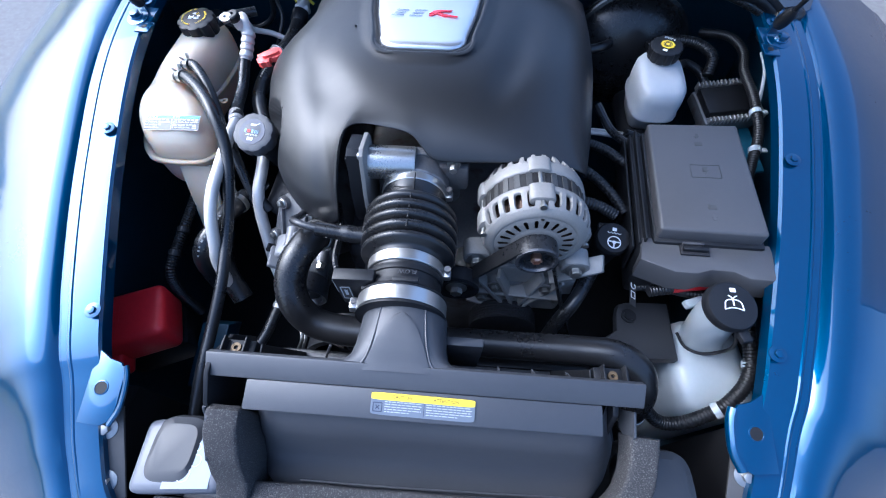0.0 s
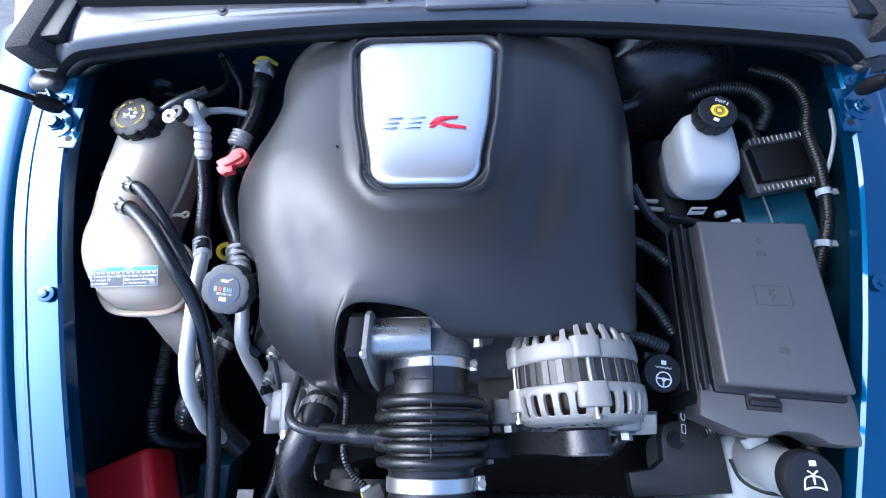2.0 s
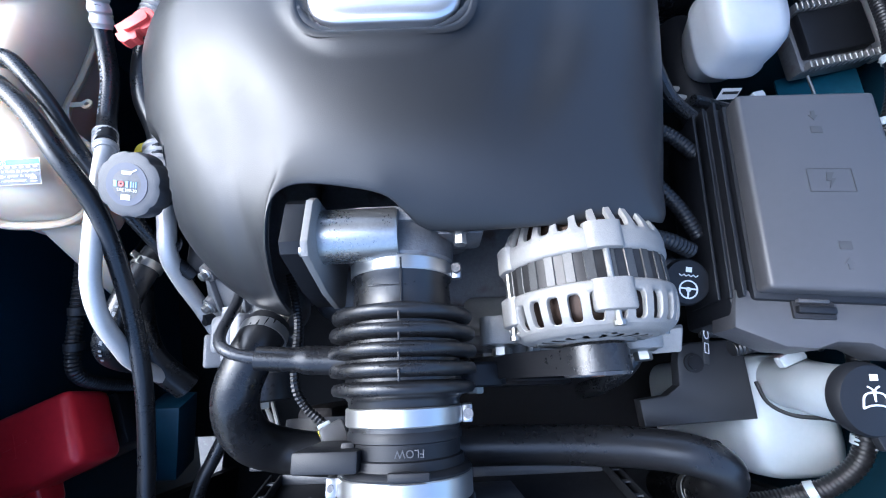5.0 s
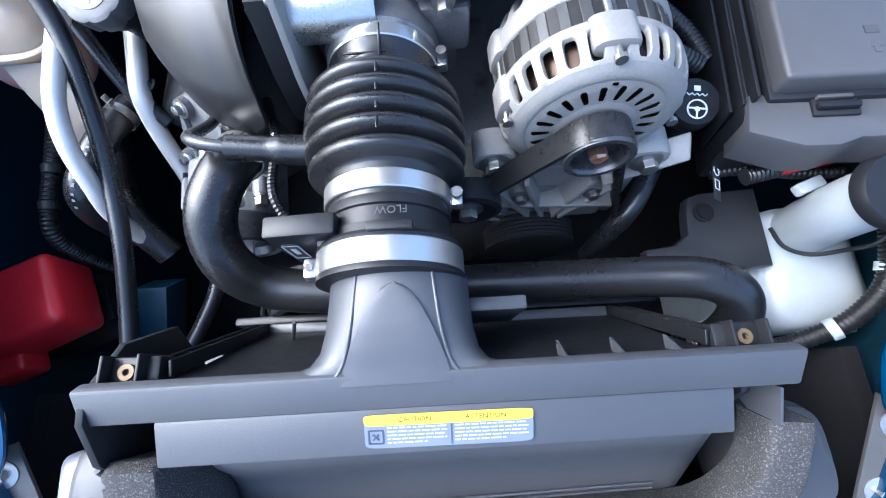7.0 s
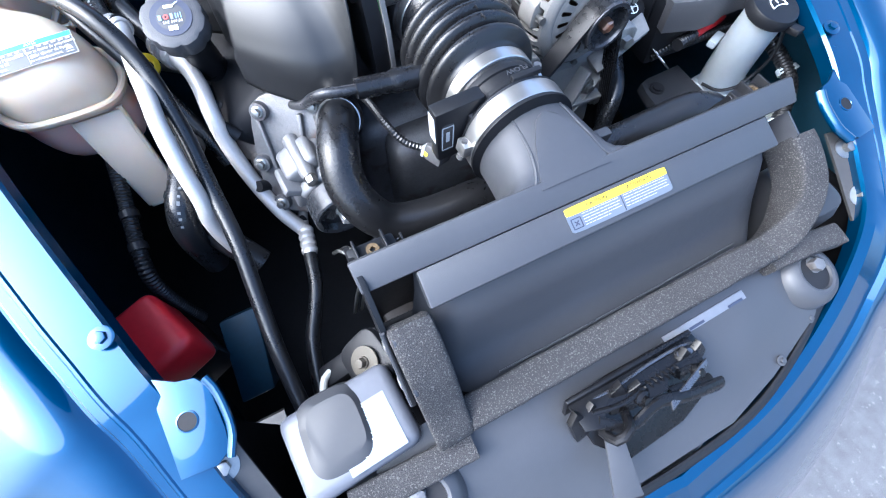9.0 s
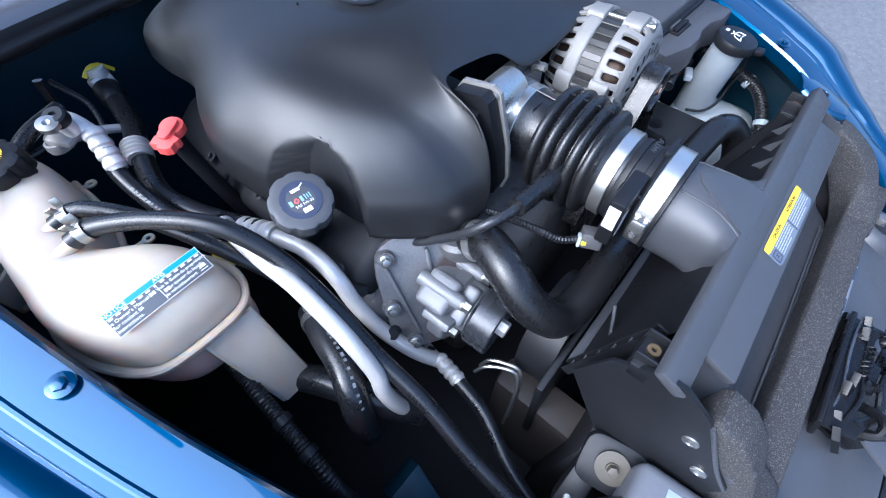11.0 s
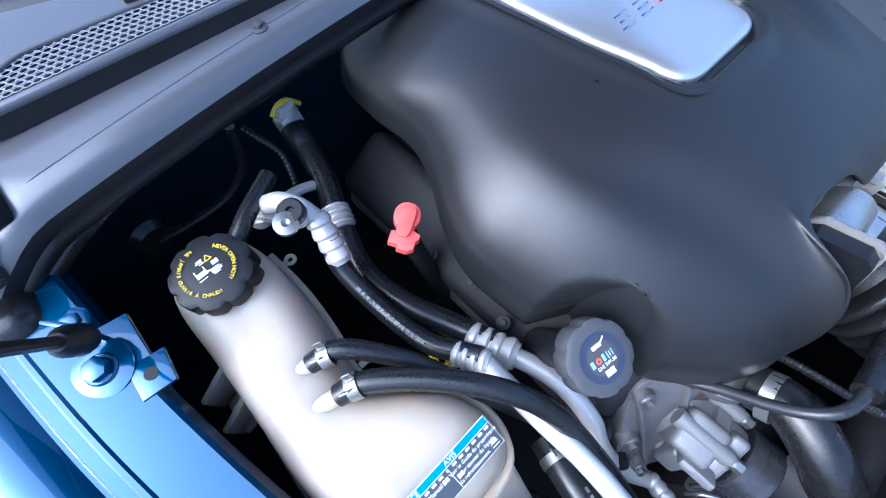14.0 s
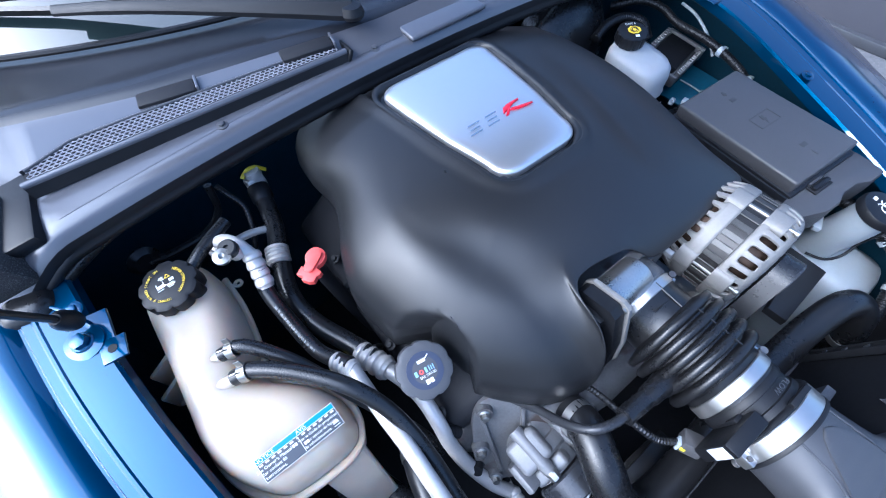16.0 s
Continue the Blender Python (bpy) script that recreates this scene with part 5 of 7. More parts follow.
part("branch_pipe", tube([(-0.436, 0.824, 1.022), (-0.420, 0.838, 1.010), (-0.395, 0.846, 1.000), (-0.36, 0.85, 0.98)], 0.006, 10), PIPE, ac)

low = thing("suction_line", (-0.37, 0.7, 0.95), "thick black suction hose with silver ferrules and a bare pipe", "refrigerant line")
part("black_hose", tube([(-0.349, 0.915, 1.010), (-0.353, 0.885, 0.998), (-0.362, 0.845, 0.985), (-0.378, 0.805, 0.976), (-0.398, 0.735, 0.960), (-0.390, 0.675, 0.956), (-0.366, 0.620, 0.948), (-0.350, 0.575, 0.955)], 0.0145, 16), HOSE, low)
crimp(low, (-0.377, 0.812, 0.982), (-0.386, 0.785, 0.976), 0.0165)
crimp(low, (-0.362, 0.600, 0.949), (-0.343, 0.548, 0.958), 0.0160)
part("black_ferrule", lathe([(0, 0), (0.0165, 0), (0.0175, 0.003), (0.0175, 0.024), (0.0155, 0.028), (0, 0.028)], aim((-0.349, 0.918, 1.011), (-0.10, -0.85, -0.40)), 20), BLACK, low)
part("silver_pipe", tube([(-0.346, 0.556, 0.957), (-0.334, 0.520, 0.957), (-0.329, 0.488, 0.953), (-0.330, 0.453, 0.938), (-0.331, 0.430, 0.905), (-0.325, 0.40, 0.86), (-0.31, 0.36, 0.82), (-0.29, 0.33, 0.79)], 0.0105, 14), PIPE, low)
part("fitting", merge(rbox((0.030, 0.024, 0.024), pose(-0.347, 0.928, 1.012, -20, 0, 12), 0.005), lathe([(0, 0), (0.013, 0), (0.014, 0.004), (0.012, 0.014), (0, 0.014)], aim((-0.344, 0.932, 1.018), (0, 0.1, 1)), 18)), PIPE, low)
part("yellow_tag", tube([(-0.362, 0.934, 1.025), (-0.350, 0.937, 1.033), (-0.336, 0.938, 1.032), (-0.322, 0.937, 1.018)], 0.0032, 8, squash=0.5), YELLOW_PLASTIC, low, "thin yellow tag")
part("fill_valve", lathe([(0, 0), (0.008, 0), (0.008, 0.012), (0.009, 0.012), (0.009, 0.024), (0, 0.025)], aim((-0.327, 0.446, 0.925), (0.5, -0.4, -0.6)), 16), BLACK, low)

long_hose = thing("coolant_hose", (-0.36, 0.4, 0.9), "long black coolant hose from the reservoir to the radiator", "hose", "reservoir hoses")
part("run", tube([(-0.489, 0.631, 1.034), (-0.466, 0.622, 1.042), (-0.424, 0.584, 1.043), (-0.386, 0.535, 1.034), (-0.364, 0.488, 0.998), (-0.357, 0.429, 0.957), (-0.358, 0.365, 0.914), (-0.357, 0.293, 0.881), (-0.363, 0.224, 0.850), (-0.366, 0.152, 0.826), (-0.366, 0.07, 0.79)], 0.0098, 14), HOSE, long_hose)
spring_clamp(long_hose, (-0.4745, 0.6260, 1.0400), (0.03, -0.012, 0.008), 0.0102)
short_hose = thing("coolant_hose", (-0.42, 0.6, 1.0), "short black coolant hose clamped to the reservoir spout", "hose", "reservoir hoses")
part("run", tube([(-0.491, 0.667, 1.034), (-0.464, 0.657, 1.041), (-0.428, 0.613, 1.024), (-0.400, 0.56, 0.995), (-0.372, 0.510, 0.95), (-0.35, 0.47, 0.90), (-0.34, 0.44, 0.86)], 0.0088, 14), HOSE, short_hose)
spring_clamp(short_hose, (-0.4765, 0.6620, 1.0390), (0.03, -0.012, 0.007), 0.0092)

heater = hose("heater_hose", [(-0.372, 0.47, 0.90), (-0.385, 0.425, 0.912), (-0.394, 0.385, 0.915), (-0.408, 0.355, 0.905), (-0.418, 0.34, 0.87), (-0.42, 0.335, 0.80)], 0.017, HOSE, "short thick black heater hose with faint print")
lower_coolant = hose("lower_coolant_hose", [(-0.455, 0.52, 0.80), (-0.44, 0.46, 0.835), (-0.415, 0.40, 0.855), (-0.39, 0.34, 0.85), (-0.36, 0.30, 0.81)], 0.018, HOSE, "thick black lower coolant hose under the reservoir")
lt = hose("loom_tube", [(-0.475, 0.50, 0.90), (-0.478, 0.43, 0.885), (-0.482, 0.346, 0.868), (-0.486, 0.318, 0.845), (-0.490, 0.308, 0.79), (-0.490, 0.305, 0.72)], 0.0085, LOOM, "ribbed black wiring loom tube", wave=(0.10, 0.005), seg=10)
for q in ((-0.4785, 0.40, 0.879), (-0.4815, 0.355, 0.869)):
    part("retainer_clip", lathe([(0.0090, -0.005), (0.0112, -0.005), (0.0112, 0.005), (0.0090, 0.005)], aim(q, (0, -1, -0.3)), 16), BLACK, lt)
side_line = thing("steering_line", (-0.3, 0.3, 0.79), "silver fluid line crimped to a black hose", "fluid line")
part("silver_pipe", tube([(-0.250, 0.42, 0.775), (-0.272, 0.395, 0.785), (-0.285, 0.365, 0.79), (-0.293, 0.327, 0.796)], 0.0075, 12), PIPE, side_line)
crimp(side_line, (-0.290, 0.335, 0.795), (-0.297, 0.288, 0.797), 0.0105)
part("black_hose", tube([(-0.297, 0.292, 0.797), (-0.306, 0.243, 0.792), (-0.323, 0.205, 0.786), (-0.341, 0.165, 0.78), (-0.36, 0.08, 0.76)], 0.0095, 14), HOSE, side_line)
upper = thing("radiator_hose", (-0.2, 0.28, 0.9), "thick shiny black upper radiator hose", "hose")
part("run", tube([(-0.184, 0.365, 0.950), (-0.190, 0.338, 0.968), (-0.205, 0.300, 0.965), (-0.211, 0.270, 0.945), (-0.202, 0.246, 0.922), (-0.178, 0.232, 0.895), (-0.130, 0.225, 0.885), (-0.06, 0.225, 0.880), (0.02, 0.226, 0.870)], 0.0235, 20), RUBBER, upper)
part("hose_clamp", lathe([(0.024, -0.006), (0.0256, -0.006), (0.0256, 0.006), (0.024, 0.006)], aim((-0.187, 0.352, 0.958), (0.0, -0.7, 0.5)), 24), STEEL, upper)
lower = thing("radiator_hose", (0.25, 0.2, 0.9), "long black lower radiator hose bending down beside the air box", "hose")
part("run", tube([(0.01, 0.226, 0.868), (0.09, 0.225, 0.868), (0.16, 0.223, 0.872), (0.23, 0.219, 0.882), (0.283, 0.211, 0.894), (0.318, 0.194, 0.884), (0.332, 0.170, 0.850), (0.330, 0.150, 0.79), (0.326, 0.140, 0.70)], 0.022, 20), RUBBER, lower)
part("hose_clamp", lathe([(0.0225, -0.006), (0.024, -0.006), (0.024, 0.006), (0.0225, 0.006)], aim((0.330, 0.152, 0.795), (0, 0.2, 1)), 24), STEEL, lower)
meter_loom = thing("sensor_wire", (-0.14, 0.3, 0.96), "thin ribbed black sensor wire with a pale plug", "wire")
part("sheath", tube([(-0.165, 0.42, 0.955), (-0.148, 0.366, 0.965), (-0.143, 0.305, 0.976), (-0.133, 0.280, 0.968), (-0.116, 0.264, 0.964)], 0.0045, 8, wave=(0.10, 0.004)), RUBBER, meter_loom)
cam_loom = thing("sensor_wire", (-0.26, 0.44, 0.86), "short black sensor wire with a clip over the cylinder head", "wire")
part("sheath", tube([(-0.248, 0.470, 0.915), (-0.240, 0.445, 0.908), (-0.238, 0.420, 0.885), (-0.250, 0.40, 0.850), (-0.262, 0.393, 0.825)], 0.005, 10), HOSE, cam_loom)
part("clip", rbox((0.016, 0.012, 0.008), pose(-0.247, 0.462, 0.915, 0, 0, 30), 0.002), CLOUD, cam_loom, "white plastic clip")
part("plug", rbox((0.018, 0.018, 0.024), pose(-0.263, 0.392, 0.818, 20), 0.004), BLACK, cam_loom)



def hose_print(parent, pts, r, toward, u0, u1, n, material):
    """Faint printed marks along a hose, as plain bars."""
    run = spline(pts, 0.002)
    for k in range(n):
        i = int(len(run) * (u0 + (u1 - u0) * k / n))
        q, t = run[i], (run[i + 2] - run[i - 2]).normalized()
        up = V(*toward)
        up = (up - t * up.dot(t)).normalized()
        m = Matrix.Translation(q + up * (r + 0.00005)) @ Matrix((t, up.cross(t), up)).transposed().to_4x4()
        part("print_bar", rbox((0.0032 if k % 4 else 0.0052, 0.0034, 0.0003), m, 0), material, parent)


FAINT = mat("faint_grey_print", (0.16, 0.17, 0.18), 0.5)
hose_print(ac, [(-0.411, 0.755, 1.030), (-0.419, 0.733, 1.006), (-0.415, 0.68, 0.985), (-0.405, 0.62, 0.985), (-0.388, 0.585, 0.998), (-0.380, 0.570, 1.005)], 0.0105, (-0.3, -0.2, 1), 0.30, 0.75, 14, FAINT)
hose_print(heater, [(-0.372, 0.47, 0.90), (-0.385, 0.425, 0.912), (-0.394, 0.385, 0.915), (-0.408, 0.355, 0.905), (-0.418, 0.34, 0.87), (-0.42, 0.335, 0.80)], 0.017, (0.2, -0.6, 1), 0.25, 0.62, 12, FAINT)
spring_clamp(heater, (-0.3775, 0.450, 0.906), (-0.013, -0.045, 0.012), 0.0174)
for moved in (ac, low, heater, lower_coolant, lt, side_line, pump):
    nudge(moved)

# ---- coolant reservoir ----
tank = thing("coolant_reservoir", (-0.49, 0.63, 0.85), "milky white coolant reservoir with a black screw cap", "coolant reservoir")


def tank_body():
    # y, fender side, engine side, top, bottom
    st = ((0.845, -0.522, -0.494, 1.004, 0.962), (0.838, -0.540, -0.478, 1.022, 0.940), (0.822, -0.553, -0.465, 1.034, 0.925), (0.795, -0.558, -0.460, 1.040, 0.915), (0.755, -0.557, -0.459, 1.040, 0.908), (0.715, -0.556, -0.461, 1.040, 0.903), (0.685, -0.557, -0.464, 1.038, 0.900), (0.660, -0.558, -0.470, 1.034, 0.897), (0.638, -0.560, -0.474, 1.027, 0.895), (0.622, -0.561, -0.468, 1.026, 0.895), (0.606, -0.561, -0.450, 1.030, 0.893), (0.588, -0.559, -0.428, 1.033, 0.890), (0.566, -0.555, -0.412, 1.033, 0.886), (0.544, -0.546, -0.406, 1.027, 0.883), (0.524, -0.534, -0.405, 1.019, 0.883), (0.508, -0.520, -0.408, 1.009, 0.886), (0.498, -0.508, -0.416, 0.994, 0.894), (0.493, -0.494, -0.430, 0.980, 0.910))
    rings = []
    for y, xl, xr, zt, zb in st:
        ring = []
        for u, w in sup(48, 0.5, 0.5, 3.6):
            draft = 0.010 * max(0.0, w) ** 1.5
            x = (xl + xr) / 2 + (xr - xl) * u - math.copysign(draft, u) * min(1, abs(u) * 4)
            z = (zt + zb) / 2 + (zt - zb) * w
            z += 0.0035 * noise.noise((x * 28, y * 28, 4.0)) * max(0.0, w) * 2
            ring.append((x, y, z))
        rings.append(ring)
    return grid_mesh(rings)


body = part("tank", tank_body(), TANK, tank, sharp=70)
sub = body.modifiers.new("smooth", "SUBSURF")
sub.levels = sub.render_levels = 1
SEAM = [(-0.540, 0.838), (-0.556, 0.815), (-0.5585, 0.755), (-0.5575, 0.69), (-0.561, 0.635), (-0.561, 0.59), (-0.549, 0.545), (-0.526, 0.508), (-0.498, 0.492), (-0.430, 0.492), (-0.407, 0.513), (-0.404, 0.548), (-0.420, 0.585), (-0.452, 0.612), (-0.470, 0.650), (-0.462, 0.70), (-0.458, 0.76), (-0.462, 0.820)]
part("weld_seam", tube([(x, y, 0.962) for x, y in SEAM], 0.0052, 10, squash=1.5), TANK_DRY, tank, "raised weld seam round the tank")
RC = aim((-0.5035, 0.786, 1.026), (-0.03, -0.08, 1))
part("neck", lathe([(0, -0.03), (0.028, -0.03), (0.028, 0.012), (0, 0.012)], RC, 28), TANK, tank)


def knurled(r, h, lobes, depth, m, dome=0.003):
    n = lobes * 8
    rings = []
    for rr, z, dd in ((0.95, 0, 1), (1.0, 0.002, 1), (1.0, h - 0.005, 1), (0.97, h - 0.001, 0.8), (0.90, h, 0.4), (0.80, h + dome * 0.3, 0), (0.4, h + dome, 0), (0.02, h + dome, 0)):
        rings.append([((r * rr - depth * dd * max(0, math.cos(lobes * a)) ** 3) * math.cos(a), (r * rr - depth * dd * max(0, math.cos(lobes * a)) ** 3) * math.sin(a), z) for a in (math.tau * k / n for k in range(n))])
    bm = grid_mesh(rings)
    bm.transform(m)
    return bm


cap = part("screw_cap", knurled(0.0365, 0.028, 9, 0.0040, RC @ pose(0, 0, 0.004)), BLACK, tank, "black lobed screw cap with yellow warning print", sharp=45)
CT = RC @ pose(0, 0, 0.0356, 0, 0, 22)
words("NEVER OPEN HOT!", 0.0050, CT @ pose(0, 0, 0, 0, 0, -100), YELLOW, cap, bend=0.0215)


def words_ring(text, size, radius, start, step, m, material, parent):
    """Letters set one by one round a ring, their feet outwards."""
    for k, ch in enumerate(text):
        if ch != " ":
            a = start + step * k
            words(ch, size, m @ pose(0, 0, 0, 0, 0, a) @ pose(0, -radius, 0), material, parent, "letter")


words_ring("NE JAMAIS OUVRIR À CHAUD!", 0.0046, 0.0240, -140, 6.9, CT @ pose(0, 0, 0, 0, 0, -32), YELLOW, cap)
CS = CT @ Matrix.Diagonal((0.78, 0.78, 1, 1))
part("tank_mark", merge(rbox((0.0105, 0.0012, 0.0004), CS @ pose(-0.0085, -0.0035, 0), 0), rbox((0.0012, 0.0105, 0.0004), CS @ pose(-0.0140, 0.0012, 0), 0), rbox((0.0012, 0.0105, 0.0004), CS @ pose(-0.0030, 0.0012, 0), 0), rbox((0.0100, 0.0050, 0.0004), CS @ pose(-0.0085, -0.0008, 0), 0), rbox((0.0030, 0.0024, 0.0004), CS @ pose(-0.0008, -0.0020, 0), 0)), WHITE, cap)
part("warning_mark", merge(*[rbox((0.0078, 0.0009, 0.0004), CS @ pose(0.0062, 0.0118, 0) @ pose(0, 0, 0, 0, 0, t) @ pose(0, -0.0023, 0), 0) for t in (0, 120, 240)]), YELLOW, cap)
part("book_mark", merge(rbox((0.0034, 0.0052, 0.0004), CS @ pose(0.0080, 0.0030, 0), 0), rbox((0.0034, 0.0052, 0.0004), CS @ pose(0.0120, 0.0030, 0), 0)), WHITE, cap)
for k, (x, y, w) in enumerate(((0.006, -0.0030, 0.011), (0.007, -0.0052, 0.013), (0.007, -0.0074, 0.012), (0.006, -0.0096, 0.008), (-0.004, 0.0125, 0.008), (-0.003, 0.0148, 0.007), (-0.002, 0.0100, 0.006), (-0.010, -0.0075, 0.010))):
    part("print_line", rbox((w, 0.0010, 0.0004), CS @ pose(x, y, 0), 0), WHITE, cap)
part("cap_pip", lathe([(0, 0), (0.0013, 0), (0.0012, 0.0008), (0, 0.0009)], CT, 12), BLACK, cap)
part("overflow_nipple", tube([(-0.478, 0.805, 1.038), (-0.450, 0.822, 1.044), (-0.41, 0.85, 1.04)], 0.009, 12), HOSE, tank)
part("end_plug", lathe([(0, 0), (0.011, 0), (0.011, 0.006), (0.004, 0.007), (0, 0.004)], aim((-0.432, 0.770, 1.066), (0, -0.3, 1)), 20), ZINC, tank)
for a, b in (((-0.512, 0.676, 1.022), (-0.484, 0.664, 1.0355)), ((-0.512, 0.640, 1.018), (-0.482, 0.6285, 1.0365))):
    d = V(*b) - V(*a)
    part("spout", tube([V(*a) - d * 0.3, V(*a) + d * 0.4, b], lambda u: 0.0095 - 0.0030 * u, 14), TANK_DRY, tank, "cream moulded hose spout")
for y, z in ((0.722, 0.972), (0.690, 0.966)):
    part("mount_wing", slab([(-0.552, y + 0.008, z - 0.03), (-0.552, y + 0.004, z + 0.034), (-0.584, y - 0.006, z + 0.022), (-0.584, y - 0.004, z - 0.02)], 0.006), TANK_DRY, tank)
part("wing_web", slab([(-0.556, 0.686, 0.955), (-0.556, 0.726, 0.955), (-0.580, 0.718, 0.955), (-0.580, 0.682, 0.955)], 0.005), TANK_DRY, tank)
FA, FB, FC, FD = V(-0.472, 0.497, 0.950), V(-0.418, 0.497, 0.950), V(-0.418, 0.437, 0.838), V(-0.458, 0.437, 0.838)
part("mount_foot", slab([FA, FB, FC, FD], 0.006), TANK_DRY, tank, "flat milky mounting foot")
for a, b in ((FA, FD), (FB, FC), (FD, FC)):
    part("foot_rim", tube([a + V(0, 0, 0.003), (a + b) / 2 + V(0, 0, 0.003), b + V(0, 0, 0.003)], 0.0042, 8), TANK_DRY, tank)
part("foot_slot", rbox((0.030, 0.003, 0.006), pose(-0.445, 0.4935, 0.945, 62), 0.001), DARK, tank)
bolt((-0.4375, 0.4545, 0.864), (0, -0.88, 0.47), 0.0085, tank, h=0.009, washer=1.5, material=ALU_DARK)
for x, y in ((-0.457, 0.800), (-0.452, 0.655)):
    part("lug", merge(rbox((0.018, 0.007, 0.0025), pose(x - 0.002, y, 0.966), 0.001), lathe([(0.003, -0.0015), (0.007, -0.0015), (0.007, 0.0015), (0.003, 0.0015)], pose(x + 0.011, y, 0.966), 14)), TANK_DRY, tank)
notice = thing("coolant_label", (-0.47, 0.525, 1.02), "blue and charcoal bilingual coolant notice on the reservoir", "label")
NL = Matrix.Translation((-0.4625, 0.5268, 1.0195)) @ pose(0, 0, 0, 20, -1.5, 0.6)


def label_sheet(hx, y0, y1, lift):
    """A patch that lies on the tank's rounded front."""
    rows = []
    for j in range(5):
        y = y0 + (y1 - y0) * j / 4
        rows.append([NL @ V(hx * (k / 6 - 1), y, lift - 0.35 * (hx * (k / 6 - 1)) ** 2 - 2.0 * y * y) for k in range(13)])
    return grid_mesh(rows, closed=False)


part("white_edge", label_sheet(0.0482, -0.0138, 0.0138, 0.0016), WHITE, notice, "thin white border")
part("charcoal_field", label_sheet(0.0476, -0.0132, 0.0068, 0.0020), LABEL_GREY, notice)
part("blue_band", label_sheet(0.0476, 0.0074, 0.0132, 0.0020), LABEL_BLUE, notice, "blue heading band")


def on_label(x, y, lift=0.0024):
    return NL @ pose(x, y, lift - 0.35 * x * x - 2.0 * y * y)


for k in range(13):
    part("white_bar", rbox((0.0042 if k != 6 else 0.0020, 0.0019, 0.0003), on_label(-0.0440 + 0.0073 * k, 0.0050), 0), WHITE, notice)
words("NOTICE", 0.0062, on_label(-0.0375, 0.0102), WHITE, notice)
words("AVIS", 0.0062, on_label(0.0070, 0.0102), WHITE, notice)
for k, line in enumerate(("See Owner's Manual", "for coolant fill", "instructions.")):
    words(line, 0.0050, on_label(-0.0262 - (0.0055, 0.0085, 0.0100)[k] * 0.8, 0.0006 - 0.0050 * k), WHITE, notice)
for k, line in enumerate(("Voir le Guide du propriétaire", "pour ajouter du liquide", "de refroidissement.")):
    words(line, 0.0043, on_label((0.0240, 0.0235, 0.0175)[k], 0.0006 - 0.0050 * k), WHITE, notice)
for x, y in ((-0.0060, 0.0006), (0.0055, -0.0046)):
    part("book_mark", merge(rbox((0.0026, 0.0034, 0.0003), on_label(x - 0.0016, y), 0), rbox((0.0026, 0.0034, 0.0003), on_label(x + 0.0016, y), 0)), WHITE, notice)
part("maker_mark", merge(rbox((0.0075, 0.0008, 0.0003), on_label(0.0410, -0.0080), 0), rbox((0.0075, 0.0008, 0.0003), on_label(0.0410, -0.0106), 0), rbox((0.0060, 0.0022, 0.0003), on_label(0.0412, -0.0062), 0)), PALE, notice)
part("divider", rbox((0.0005, 0.018, 0.0003), on_label(0.0005, -0.0035), 0), WHITE, notice)

# ---- oil filler, dipsticks ----
oil = thing("oil_filler", (-0.315, 0.5, 0.95), "charcoal lobed oil filler cap on a black neck", "oil filler")
OC = aim((-0.308, 0.510, 1.011), (-0.05, -0.42, 1))
part("neck", lathe([(0, -0.09), (0.020, -0.09), (0.020, -0.02), (0.026, -0.016), (0.026, 0.006), (0, 0.006)], OC, 24), BLACK, oil)
oil_cap = part("filler_cap", knurled(0.0345, 0.022, 8, 0.0024, OC, 0.002), mat("charcoal_cap_plastic", (0.062, 0.063, 0.069), 0.5, grain=0.2, grain_size=900), oil, "charcoal lobed cap with a printed disc", sharp=45)
part("print_disc", lathe([(0, 0), (0.0220, 0), (0.0220, 0.0006), (0, 0.0008)], OC @ pose(0, 0, 0.0232), 32), LABEL_NAVY, oil_cap)
OT = OC @ pose(0, 0, 0.0244, 0, 0, -2)
words("SAE 5W-30", 0.0044, OT @ pose(0.001, -0.0062, 0), WHITE, oil_cap)
INK = mat("pale_blue_ink", (0.30, 0.50, 0.72), 0.5, tone=0.04)
for x, w, h in ((-0.0115, 0.0034, 0.0062), (0.0010, 0.0028, 0.0062), (0.0052, 0.0010, 0.0062), (0.0078, 0.0010, 0.0050), (0.0105, 0.0010, 0.0062)):
    part("brand_bar", rbox((w, h, 0.0004), OT @ pose(x, 0, 0), 0), INK, oil_cap)
part("brand_ring", lathe([(0.0014, 0), (0.0028, 0), (0.0028, 0.0006), (0.0014, 0.0006)], OT @ pose(-0.0050, 0, 0), 16), RED_KNOB, oil_cap)
part("oil_can_mark", merge(rbox((0.010, 0.0035, 0.0004), OT @ pose(0, 0.0115, 0), 0), rbox((0.008, 0.0012, 0.0004), OT @ pose(0.007, 0.0135, 0) @ pose(0, 0, 0, 0, 0, 30), 0)), WHITE, oil_cap)
part("book_mark", merge(rbox((0.0045, 0.0055, 0.0004), OT @ pose(-0.0026, -0.0132, 0), 0), rbox((0.0045, 0.0055, 0.0004), OT @ pose(0.0026, -0.0132, 0), 0)), WHITE, oil_cap)
knob = thing("transmission_dipstick", (-0.345, 0.715, 0.95), "red plastic dipstick handle on a black tube", "dipstick")
KM = pose(-0.3435, 0.713, 1.025, 8, -6, 30) @ Matrix.Diagonal((0.82, 0.82, 0.9, 1))
